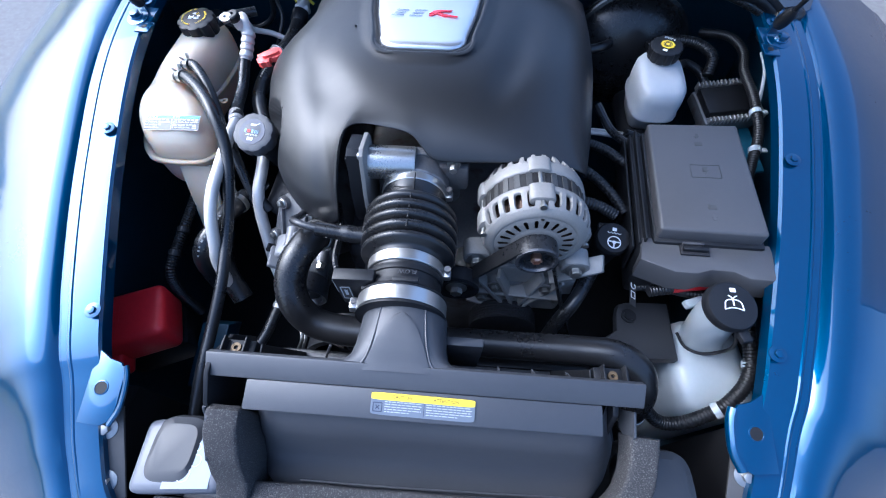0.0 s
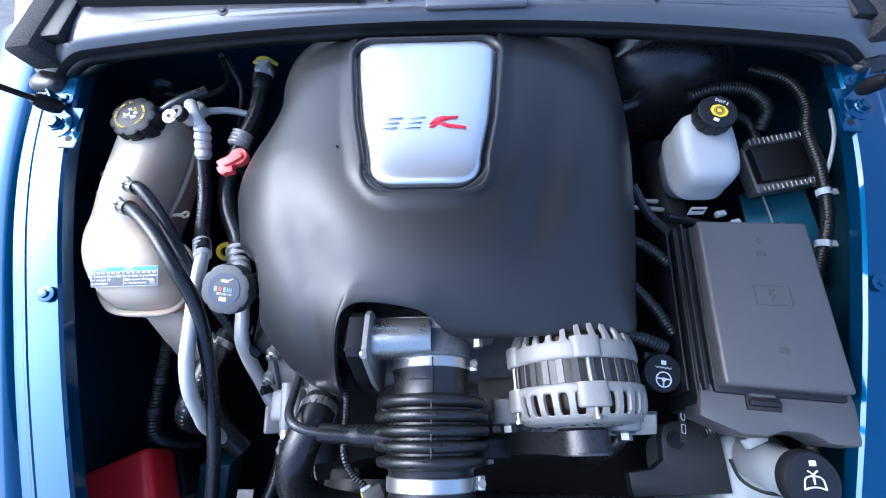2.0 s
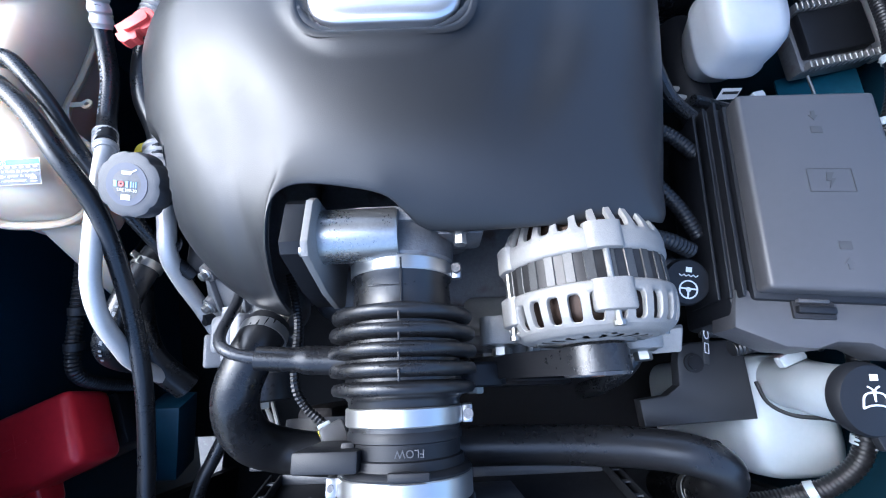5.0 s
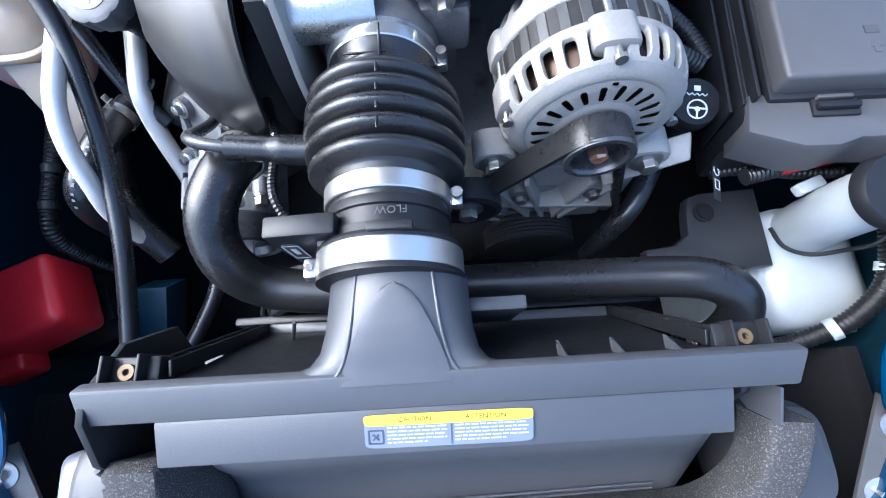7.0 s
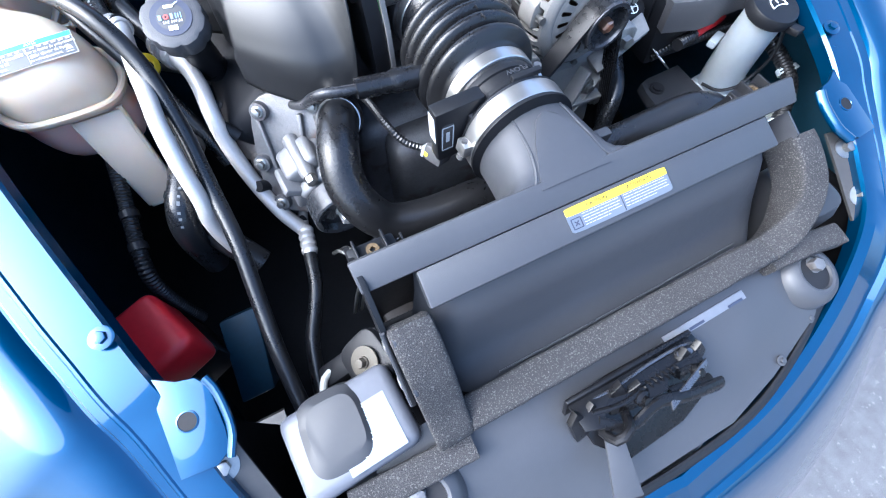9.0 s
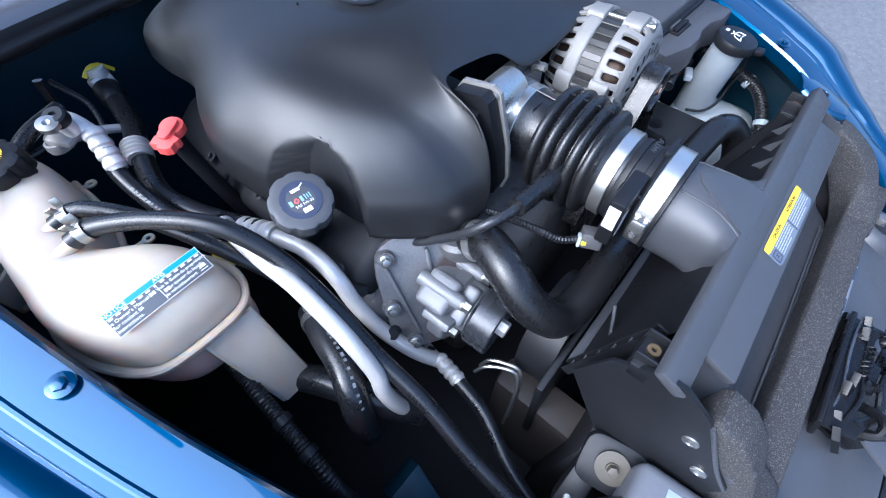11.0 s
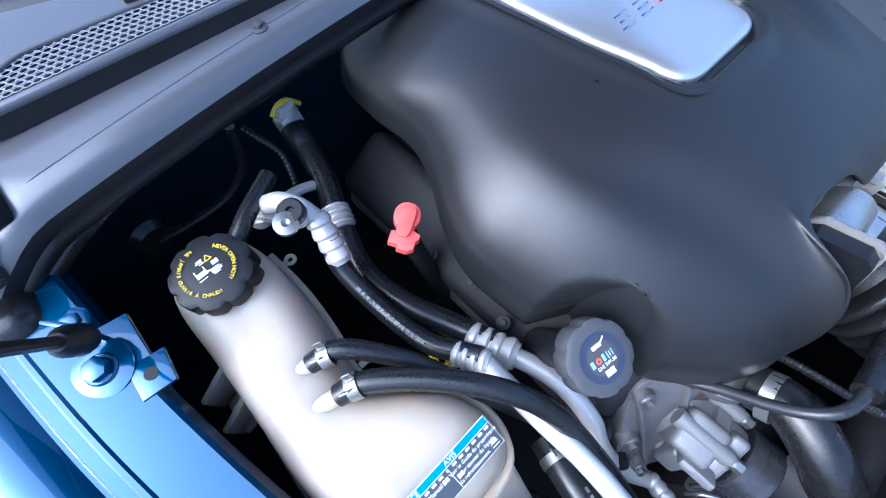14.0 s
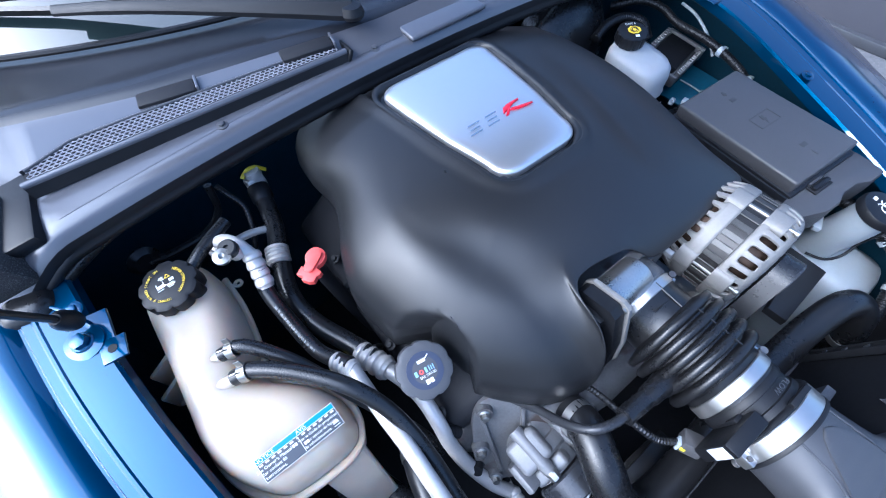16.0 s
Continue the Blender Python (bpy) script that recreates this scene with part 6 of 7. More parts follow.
part("handle", merge(prism(sup(28, 0.0175, 0.0165, 2.2), 0.012, KM @ pose(0.014, 0.004, -0.005), 0.0015, 2), prism([(0.004, -0.009), (0.004, 0.011), (-0.010, 0.011), (-0.010, 0.016), (-0.026, 0.016), (-0.026, 0.004), (-0.031, 0.004), (-0.031, -0.008), (-0.026, -0.016), (-0.016, -0.016), (-0.012, -0.019), (-0.006, -0.019), (-0.003, -0.009)], 0.013, KM @ pose(0, 0, -0.005), 0.0015, 2), prism(sup(20, 0.020, 0.0085, 4), 0.006, KM @ pose(0.004, 0.002, 0.007), 0.001)), RED_KNOB, knob)
part("pressed_dot", lathe([(0, 0), (0.003, 0), (0.003, 0.0008), (0, 0.0008)], KM @ pose(-0.012, 0.0, 0.0085), 12), mat("pale_red_mark", (0.9, 0.45, 0.42), 0.5), knob)
part("tube", tube([(-0.340, 0.722, 1.015), (-0.335, 0.716, 0.97), (-0.325, 0.70, 0.90), (-0.31, 0.68, 0.82)], 0.011, 14), BLACK, knob)
ring = thing("oil_dipstick", (-0.375, 0.614, 0.93), "yellow ring handle of the oil dipstick", "dipstick")
part("finger_ring", lathe([(0.0085, -0.004), (0.0105, -0.005), (0.0165, -0.004), (0.0165, 0.004), (0.0105, 0.005), (0.0085, 0.004), (0.0085, -0.004)], aim((-0.390, 0.612, 0.912), (0.3, -0.6, 0.8)), 24), YELLOW_PLASTIC, ring)
part("stem", tube([(-0.380, 0.618, 0.902), (-0.350, 0.63, 0.87), (-0.32, 0.64, 0.82)], 0.005, 10), ZINC, ring)

# ---- fuse box ----
fuse = thing("fuse_box", (0.42, 0.48, 0.85), "grey plastic fuse box with a latched lid", "fuse box")
FB = Matrix.Translation((0.4300, 0.4900, 0.998)) @ pose(0, 0, 0, -0.5, -7.0, -6.2)
lid = part("lid", rbox((0.147, 0.240, 0.030), FB @ pose(0, 0, -0.015), 0.005, 3), FUSE, fuse)
part("lid_skirt", rbox((0.155, 0.250, 0.020), FB @ pose(0, -0.002, -0.034), 0.004), BLACK, fuse)
part("box_base", rbox((0.182, 0.275, 0.12), FB @ pose(-0.006, -0.010, -0.094), 0.008), BLACK, fuse)
part("front_shelf", prism([(-0.098, -0.03), (-0.05, -0.048), (-0.02, -0.048), (0.0, -0.040), (0.03, -0.040), (0.05, -0.050), (0.085, -0.050), (0.092, -0.035), (0.088, 0.014), (-0.092, 0.014)], 0.05, FB @ pose(0, -0.128, -0.080), 0.006), FUSE, fuse)
for k in range(3):
    part("side_rib", rbox((0.004, 0.25, 0.070), FB @ pose(-0.088 - 0.007 * k, 0.0, -0.055 - 0.012 * k), 0.0015), BLACK, fuse)
# Dark pad on the shelf paints the recess's shade under the tongue.
part("latch_recess_shade", rbox((0.040, 0.022, 0.004), FB @ pose(-0.020, -0.134, -0.0285), 0.001), DARK, fuse)
part("latch_tongue", rbox((0.036, 0.008, 0.008), FB @ pose(-0.020, -0.136, -0.024), 0.002), BLACK, fuse, "black latch tongue")
part("latch_rib", rbox((0.030, 0.004, 0.006), FB @ pose(-0.022, -0.127, -0.024), 0.001), FUSE, fuse)


def arrow(s):
    return [(-0.4 * s, 0), (0, 0.55 * s), (0.4 * s, 0), (0.18 * s, 0), (0.18 * s, -0.5 * s), (-0.18 * s, -0.5 * s), (-0.18 * s, 0)]


# Darker tone stands in for the shading of the lid's embossed marks.
EMB = mat("pressed_mark", (0.05, 0.049, 0.05), 0.55, tone=0.05)
for y, r in ((0.088, 180), (-0.092, 0)):
    part("arrow_mark", prism(arrow(0.012), 0.0006, FB @ pose(0.004, y, 0.0001, 0, 0, r)), EMB if y > 0 else FUSE, lid)
    part("lock_mark", rbox((0.012, 0.009, 0.0007), FB @ pose(0.004, y * 0.78, 0.0002), 0.0002), EMB, lid)
part("frame_mark", merge(*[rbox(sz, FB @ pose(0.006 + x, 0.004 + y, 0.0003), 0.0002) for sz, x, y in (((0.044, 0.001, 0.0008), 0, 0.014), ((0.044, 0.001, 0.0008), 0, -0.014), ((0.001, 0.028, 0.0008), 0.022, 0), ((0.001, 0.028, 0.0008), -0.022, 0))]), EMB, lid)
part("bolt_mark", prism([(-0.003, 0.009), (0.004, 0.009), (0.0005, 0.002), (0.005, 0.002), (-0.003, -0.010), (-0.0005, -0.001), (-0.005, -0.001)], 0.0007, FB @ pose(0.006, 0.004, 0.0002)), EMB, lid)

# ---- brake fluid ----
brake = thing("brake_reservoir", (0.42, 0.74, 0.9), "white brake fluid reservoir with a black cap", "brake reservoir")


def brake_tank():
    st = ((0.885, 0.026, 0.040, 0.012), (0.900, 0.034, 0.054, 0.010), (0.930, 0.042, 0.064, 0.006), (0.938, 0.043, 0.066, 0.005), (0.940, 0.048, 0.072, 0.0), (0.946, 0.0485, 0.0725, 0.0), (0.949, 0.046, 0.070, 0.0), (0.975, 0.047, 0.071, 0.0), (0.994, 0.0455, 0.069, 0.001), (1.003, 0.040, 0.062, 0.003), (1.0065, 0.026, 0.044, 0.008))
    return grid_mesh([[(0.421 + q[0], 0.750 + dy + q[1] * 0.90, z + 0.10 * q[1]) for q in sup(44, hx, hy, 3.4)] for z, hx, hy, dy in st])


part("tank", brake_tank(), WHITE_TANK, brake, sharp=50)
BC = aim((0.424, 0.789, 1.008), (-0.08, -0.10, 1))
part("neck", lathe([(0, -0.02), (0.027, -0.02), (0.027, 0.006), (0, 0.006)], BC, 24), WHITE_TANK, brake)
bcap = part("screw_cap", knurled(0.0305, 0.024, 12, 0.0020, BC @ pose(0, 0, 0.005), 0.001), BLACK, brake, "black ribbed cap with a yellow brake symbol", sharp=45)
BT = BC @ pose(0, 0, 0.0315, 0, 0, 6)
part("yellow_symbol", prism([(0.0135 * math.cos(math.tau * (k + 0.5) / 8), 0.0115 * math.sin(math.tau * (k + 0.5) / 8)) for k in range(8)], 0.0006, BT @ pose(0.001, -0.001, 0)), YELLOW, bcap)
part("symbol_ring", merge(lathe([(0.0042, 0.0006), (0.0058, 0.0006), (0.0058, 0.0012), (0.0042, 0.0012)], BT @ pose(0.001, -0.001, 0), 24), lathe([(0.0072, 0.0006), (0.0080, 0.0006), (0.0080, 0.0012), (0.0072, 0.0012)], BT @ pose(0.001, -0.001, 0), 24)), MARK, bcap)
words("DOT 3", 0.0072, BT @ pose(-0.002, 0.0165, 0.0003), WHITE, bcap)
part("book_mark", rbox((0.008, 0.0055, 0.0004), BT @ pose(0.003, -0.0185, 0.0003), 0), WHITE, bcap)
part("stock_label", rbox((0.028, 0.0006, 0.018), pose(0.425, 0.6745, 0.915, -16, 0, 0), 0), WHITE, brake, "small white stock label")
part("stock_bar", rbox((0.022, 0.0006, 0.004), pose(0.425, 0.6738, 0.918, -16, 0, 0), 0), MARK, brake)
master = thing("master_cylinder", (0.415, 0.74, 0.85), "dark cast master cylinder below the brake reservoir", "master cylinder")
part("barrel", lathe([(0, 0), (0.024, 0), (0.027, 0.01), (0.027, 0.16), (0.022, 0.17), (0, 0.17)], aim((0.410, 0.85, 0.865), (0, -1, -0.02)), 24), DARK, master)
part("brake_pipe", tube([(0.395, 0.70, 0.875), (0.34, 0.70, 0.885), (0.29, 0.705, 0.885)], 0.0045, 10), PIPE, master)
part("brake_pipe", tube([(0.395, 0.72, 0.870), (0.34, 0.722, 0.875), (0.29, 0.725, 0.875)], 0.0045, 10), PIPE, master)
part("sensor_plug", rbox((0.03, 0.03, 0.02), pose(0.395, 0.668, 0.875), 0.004), DARK, master)
booster = thing("brake_booster", (0.40, 0.95, 0.85), "round black brake booster on the firewall", "brake booster")
part("dome", lathe([(0, 0.10), (0.05, 0.10), (0.085, 0.09), (0.118, 0.065), (0.128, 0.05), (0.134, 0.048), (0.134, 0.040), (0.128, 0.036), (0.125, 0.0), (0, 0)], aim((0.400, 0.975, 0.930), (0, -1, 0.05)), 56), mat("glossy_black_steel", (0.012, 0.012, 0.013), 0.28, tone=0.1), booster)
part("check_valve", tube([(0.34, 0.872, 0.985), (0.32, 0.85, 0.99), (0.28, 0.84, 0.985)], 0.010, 12), RUBBER, booster)

# ---- control module, looms on the brake side ----
module = thing("control_module", (0.58, 0.75, 0.88), "grey finned control module with a black cover beside the fender", "control module")
MM = pose(0.583, 0.755, 0.935, 10, -4, 8)
part("case", rbox((0.110, 0.090, 0.030), MM @ pose(0, 0, -0.020), 0.005), ALU_DARK, module)
part("black_cover", rbox((0.092, 0.066, 0.018), MM @ pose(-0.004, 0.004, 0.002), 0.003), BLACK, module)
for k in range(13):
    part("fin", rbox((0.0032, 0.010, 0.016), MM @ pose(-0.048 + 0.008 * k, -0.040, -0.002), 0.0008, 1), ALU, module)
    part("fin", rbox((0.0032, 0.012, 0.018), MM @ pose(-0.048 + 0.008 * k, 0.046, 0.004), 0.0008, 1), ALU, module)
part("side_rail", rbox((0.008, 0.094, 0.030), MM @ pose(0.056, 0, -0.006), 0.002), ALU, module)
tower = thing("strut_tower", (0.62, 0.68, 0.7), "blue painted inner panel below the control module", "inner panel")
part("panel", slab([(0.53, 0.60, 0.87), (0.63, 0.60, 0.90), (0.64, 0.74, 0.90), (0.55, 0.74, 0.86)], 0.006), mat("teal_inner_paint", (0.02, 0.09, 0.15), 0.35, 0.3, tone=0.2), tower)
bolt((0.585, 0.655, 0.888), (0, 0, 1), 0.005, tower)
part("prop_wire", tube([(0.545, 0.70, 0.915), (0.548, 0.66, 0.912), (0.55, 0.61, 0.905)], 0.002, 8), ZINC, tower)


def loom(name, pts, r, label, clips=()):
    h = thing(name, pts[len(pts) // 2], label, "wiring loom", "wiring looms")
    part("sheath", tube(pts, r, 10, wave=(0.06, 0.0052)), LOOM, h, sharp=75)
    for q, ax in clips:
        part("white_clip", merge(lathe([(r * 1.02, -0.005), (r * 1.2, -0.005), (r * 1.2, 0.005), (r * 1.02, 0.005)], aim(q, ax), 16), rbox((0.016, 0.010, 0.004), pose(q[0] + r * 1.4, q[1], q[2] + 0.002), 0.001)), CLOUD, h, "white plastic clip")


loom("wiring_loom", [(0.55, 0.93, 0.985), (0.585, 0.88, 1.005), (0.600, 0.83, 1.002), (0.592, 0.78, 0.992), (0.586, 0.70, 0.990), (0.578, 0.62, 0.975), (0.558, 0.56, 0.955), (0.535, 0.50, 0.945), (0.520, 0.42, 0.935)], 0.0085, "ribbed black loom along the fender flange", [((0.582, 0.665, 0.984), (0, 1, 0.1)), ((0.566, 0.585, 0.964), (0.2, 1, 0.2))])
loom("wiring_loom", [(0.42, 0.865, 0.985), (0.47, 0.875, 0.995), (0.520, 0.868, 0.995), (0.550, 0.840, 0.985), (0.545, 0.81, 0.96)], 0.0105, "looped ribbed black loom beside the brake booster")
loom("wiring_loom", [(0.47, 0.80, 0.98), (0.50, 0.835, 0.97), (0.535, 0.83, 0.955), (0.55, 0.80, 0.94)], 0.0085, "short ribbed black loom at the control module")
loom("wiring_loom", [(0.24, 0.55, 0.935), (0.27, 0.54, 0.935), (0.305, 0.50, 0.93), (0.33, 0.46, 0.92)], 0.009, "ribbed black loom beside the engine cover")
loom("wiring_loom", [(0.26, 0.62, 0.94), (0.31, 0.60, 0.935), (0.345, 0.57, 0.93)], 0.009, "ribbed black loom beside the fuse box")
loom("wiring_loom", [(0.235, 0.455, 0.955), (0.27, 0.445, 0.955), (0.30, 0.435, 0.945)], 0.0095, "ribbed black loom behind the steering fluid cap")
loom("wiring_loom", [(0.495, 0.32, 0.90), (0.500, 0.26, 0.885), (0.490, 0.20, 0.87), (0.465, 0.165, 0.845), (0.44, 0.15, 0.82), (0.41, 0.14, 0.80), (0.375, 0.14, 0.795), (0.345, 0.16, 0.82), (0.338, 0.19, 0.85), (0.325, 0.215, 0.86)], 0.0105, "thick ribbed black loom beside the washer tank", [((0.496, 0.215, 0.872), (0.2, 1, 0.3)), ((0.452, 0.155, 0.83), (1, 0.4, 0.8))])
pale_wire = thing("pale_wire", (0.61, 0.72, 0.99), "thin pale wire along the blue inner panel", "wire")
part("run", tube([(0.615, 0.80, 1.02), (0.612, 0.755, 1.01), (0.602, 0.705, 0.985), (0.598, 0.68, 0.96)], 0.003, 8), CLOUD, pale_wire)
for a, b, name, label in (((0.30, 0.70, 0.96), (0.36, 0.62, 0.93), "black_cable", "black cable beside the brake lines"), ((0.36, 0.655, 0.93), (0.55, 0.645, 0.90), "taped_cable", "taped black cable behind the fuse box")):
    h = thing(name, a, label, "cable")
    part("run", tube([a, (V(*a) + V(*b)) / 2 + V(0, 0, -0.012), b], 0.008, 10), HOSE, h)
for x, y in ((0.455, 0.662), (0.475, 0.645)):
    solid("white_plug", rbox((0.016, 0.010, 0.010), pose(x, y, 0.925, 0, 0, 10), 0.002), CLOUD, "small white cable plug behind the fuse box", "plug", "cable plugs")

# ---- steering fluid ----
steer = thing("steering_reservoir", (0.295, 0.41, 0.86), "round black steering fluid cap with white wheel symbol", "fluid reservoir")
SC = aim((0.299, 0.405, 0.912), (-0.02, -0.22, 1))
part("neck", lathe([(0, -0.10), (0.024, -0.10), (0.024, -0.01), (0, -0.01)], SC, 24), BLACK, steer)
scap = part("cap", lathe([(0, -0.004), (0.027, -0.004), (0.0285, 0.0), (0.0285, 0.012), (0.026, 0.016), (0, 0.0165)], SC, 36), BLACK, steer)
part("cap_tab", rbox((0.016, 0.012, 0.012), SC @ pose(-0.016, 0.022, 0.006), 0.003), BLACK, scap)
ST = SC @ pose(0, 0, 0.0168, 0, 0, -4)
part("wheel_mark", merge(lathe([(0.0095, 0), (0.0112, 0), (0.0112, 0.0005), (0.0095, 0.0005)], ST @ pose(0.001, -0.009, 0), 32), rbox((0.019, 0.002, 0.0005), ST @ pose(0.001, -0.008, 0.0002), 0), rbox((0.002, 0.010, 0.0005), ST @ pose(0.001, -0.0135, 0.0002), 0), lathe([(0, 0), (0.0030, 0), (0.0030, 0.0006), (0, 0.0006)], ST @ pose(0.001, -0.009, 0), 16)), WHITE, scap, "white wheel symbol")
part("wave_mark", tube([(ST @ V(-0.011 + 0.00275 * k, 0.0075 + 0.0012 * (-1) ** k, 0.0004)) for k in range(9)], 0.0006, 6, 0.002), WHITE, scap)
part("book_mark", rbox((0.007, 0.006, 0.0005), ST @ pose(0.0, 0.0145, 0.0002), 0), WHITE, scap)
hose("steering_hose", [(0.285, 0.385, 0.87), (0.262, 0.345, 0.865), (0.24, 0.31, 0.855), (0.22, 0.29, 0.82), (0.21, 0.28, 0.76)], 0.012, HOSE, "black steering fluid hose behind the alternator")
tag = thing("warning_tag", (0.346, 0.345, 0.86), "black and blue warning tag with white symbols", "tag")
TG = pose(0.343, 0.340, 0.865, 35, 0, 80)
part("strip", rbox((0.064, 0.016, 0.001), TG, 0.0003), MARK, tag)
part("blue_end", rbox((0.012, 0.016, 0.0012), TG @ pose(0.024, 0, 0.0003), 0), LABEL_BLUE, tag)
part("ring_mark", lathe([(0.0050, 0), (0.0066, 0), (0.0066, 0.0012), (0.0050, 0.0012)], TG @ pose(0.006, 0, 0.0), 24), WHITE, tag)
part("book_mark", merge(rbox((0.012, 0.0012, 0.0005), TG @ pose(-0.012, 0.005, 0.0008), 0), rbox((0.012, 0.0012, 0.0005), TG @ pose(-0.012, -0.005, 0.0008), 0), rbox((0.0012, 0.010, 0.0005), TG @ pose(-0.006, 0, 0.0008), 0), rbox((0.0012, 0.010, 0.0005), TG @ pose(-0.018, 0, 0.0008), 0)), WHITE, tag)

# ---- washer tank and its surroundings ----
washer = thing("washer_tank", (0.43, 0.25, 0.7), "cloudy white washer fluid tank with a black cap", "washer tank")
part("tank", grid_mesh([[(cx + q[0], cy + q[1], z) for q in sup(40, hx, hy, 4.0)] for z, cx, cy, hx, hy in ((0.52, 0.484, 0.240, 0.064, 0.082), (0.74, 0.484, 0.240, 0.066, 0.084), (0.775, 0.484, 0.240, 0.065, 0.082), (0.792, 0.484, 0.243, 0.060, 0.076), (0.799, 0.486, 0.255, 0.046, 0.052), (0.805, 0.488, 0.272, 0.032, 0.036))]), CLOUD, washer, sharp=60)
part("filler_neck", tube([(0.484, 0.284, 0.775), (0.464, 0.282, 0.835), (0.440, 0.275, 0.905), (0.4285, 0.2695, 0.962)], lambda u: 0.0345 - 0.0055 * u, 28), CLOUD, washer)
WC = aim((0.4275, 0.2685, 0.958), (0.03, -0.16, 1))
wcap = part("cap", lathe([(0, -0.004), (0.0325, -0.004), (0.0355, -0.001), (0.0360, 0.008), (0.0335, 0.013), (0.030, 0.0138), (0, 0.0150)], WC, 44), BLACK, washer, "round black cap with a white spray symbol")
part("hinge_tab", rbox((0.016, 0.024, 0.010), WC @ pose(0.006, -0.040, 0.001, -15), 0.003), BLACK, wcap)
WT = WC @ pose(0, 0, 0.0148, 0, 0, -12)
mark_lines = [[(-0.013, -0.007), (-0.011, 0.004), (-0.005, 0.0075), (0.005, 0.0075), (0.011, 0.004), (0.013, -0.007)], [(-0.013, -0.007), (-0.005, -0.0045), (0.005, -0.0045), (0.013, -0.007)], [(0.0, -0.001), (-0.001, 0.010), (-0.006, 0.0135)], [(0.0, -0.001), (0.001, 0.010), (0.006, 0.0135)]]
part("screen_mark", merge(*[tube([WT @ V(x, y, 0.0002) for x, y in line], 0.0009, 6, 0.003) for line in mark_lines]), WHITE, wcap, "white spray symbol")
part("book_mark", rbox((0.008, 0.006, 0.0006), WT @ pose(0.002, 0.022, 0.0000), 0), WHITE, wcap)
part("cap_tether", tube([(0.440, 0.238, 0.945), (0.462, 0.236, 0.90), (0.470, 0.240, 0.862), (0.450, 0.243, 0.835), (0.432, 0.258, 0.822), (0.428, 0.285, 0.815)], 0.0026, 8), BLACK, washer)
part("side_plug", lathe([(0, 0), (0.006, 0), (0.006, 0.004), (0, 0.005)], aim((0.4465, 0.185, 0.77), (-1, -0.1, 0.1)), 14), RUBBER, washer)
shelf = thing("battery_tray", (0.36, 0.28, 0.7), "black plastic tray beside the washer tank", "tray")
part("deck", prism([(-0.078, -0.05), (0.075, -0.05), (0.082, 0.055), (0.01, 0.055), (-0.008, 0.05), (-0.015, 0.03), (-0.02, 0.0), (-0.04, -0.012), (-0.078, -0.015)], 0.018, pose(0.345, 0.285, 0.795, 0, 0, 2), 0.004), mat("black_tray_plastic", (0.022, 0.023, 0.026), 0.45, grain=0.12, grain_size=900, tone=0.12), shelf)
part("stud", lathe([(0, 0), (0.013, 0), (0.013, 0.003), (0.009, 0.003), (0.009, 0.006), (0, 0.006)], pose(0.350, 0.312, 0.813), 20), BLACK, shelf)
for pts, r in (([(0.385, 0.330, 0.890), (0.420, 0.336, 0.892), (0.455, 0.342, 0.893), (0.495, 0.358, 0.896), (0.53, 0.372, 0.90)], 0.0085), ([(0.43, 0.352, 0.885), (0.463, 0.362, 0.888), (0.51, 0.38, 0.89)], 0.0075)):
    c = thing("battery_cable", pts[1], "red battery cable under the fuse box", "cable", "battery cables")
    part("run", tube(pts, r, 12), RED, c)
    part("sleeve", tube([V(*pts[0]) - (V(*pts[1]) - V(*pts[0])) * 0.8, pts[0], V(*pts[0]) + (V(*pts[1]) - V(*pts[0])) * 0.25], r * 1.12, 12, wave=(0.08, 0.005)), RUBBER, c, "ribbed black sleeve")
solid("white_plug", rbox((0.034, 0.014, 0.012), pose(0.430, 0.312, 0.882, 0, 0, 20), 0.003), CLOUD, "white plug on the battery cable loom", "plug", "cable plugs")
loom("wiring_loom", [(0.345, 0.35, 0.85), (0.385, 0.345, 0.868), (0.42, 0.332, 0.876), (0.47, 0.325, 0.885)], 0.007, "thin ribbed black loom below the fuse box")

# ---- red junction cover ----
redbox = thing("jump_terminal_cover", (-0.50, 0.26, 0.76), "dark red plastic battery terminal cover", "terminal cover")
RM = pose(-0.526, 0.238, 0.004, 0, 0, 24)
part("cover", rbox((0.128, 0.098, 0.078), RM @ pose(0, 0, 0.806, 0, 2), 0.012, 3), RED, redbox)
part("side_step", rbox((0.050, 0.124, 0.044), RM @ pose(-0.045, -0.008, 0.786, 0, 3), 0.007, 3), RED, redbox)
part("pressed_mark", merge(rbox((0.030, 0.003, 0.001), RM @ pose(-0.005, 0.006, 0.8452, 0, 2), 0), rbox((0.003, 0.030, 0.001), RM @ pose(-0.005, 0.006, 0.8452, 0, 2), 0)), RED, redbox)
part("base", rbox((0.12, 0.08, 0.07), RM @ pose(0, 0.006, 0.715), 0.006), BLACK, redbox)

loom("wiring_loom", [(-0.395, 0.93, 1.035), (-0.388, 0.915, 1.025), (-0.378, 0.895, 1.005), (-0.385, 0.872, 0.98), (-0.40, 0.855, 0.95)], 0.0042, "thin ribbed black loom beside the yellow tag")
rear_cable = thing("taped_cable", (-0.46, 0.93, 0.99), "taped black cable looping behind the reservoir", "cable")
part("run", tube([(-0.405, 0.935, 1.04), (-0.415, 0.93, 0.99), (-0.450, 0.925, 0.965), (-0.50, 0.92, 0.965), (-0.54, 0.915, 0.975)], 0.006, 10), HOSE, rear_cable)
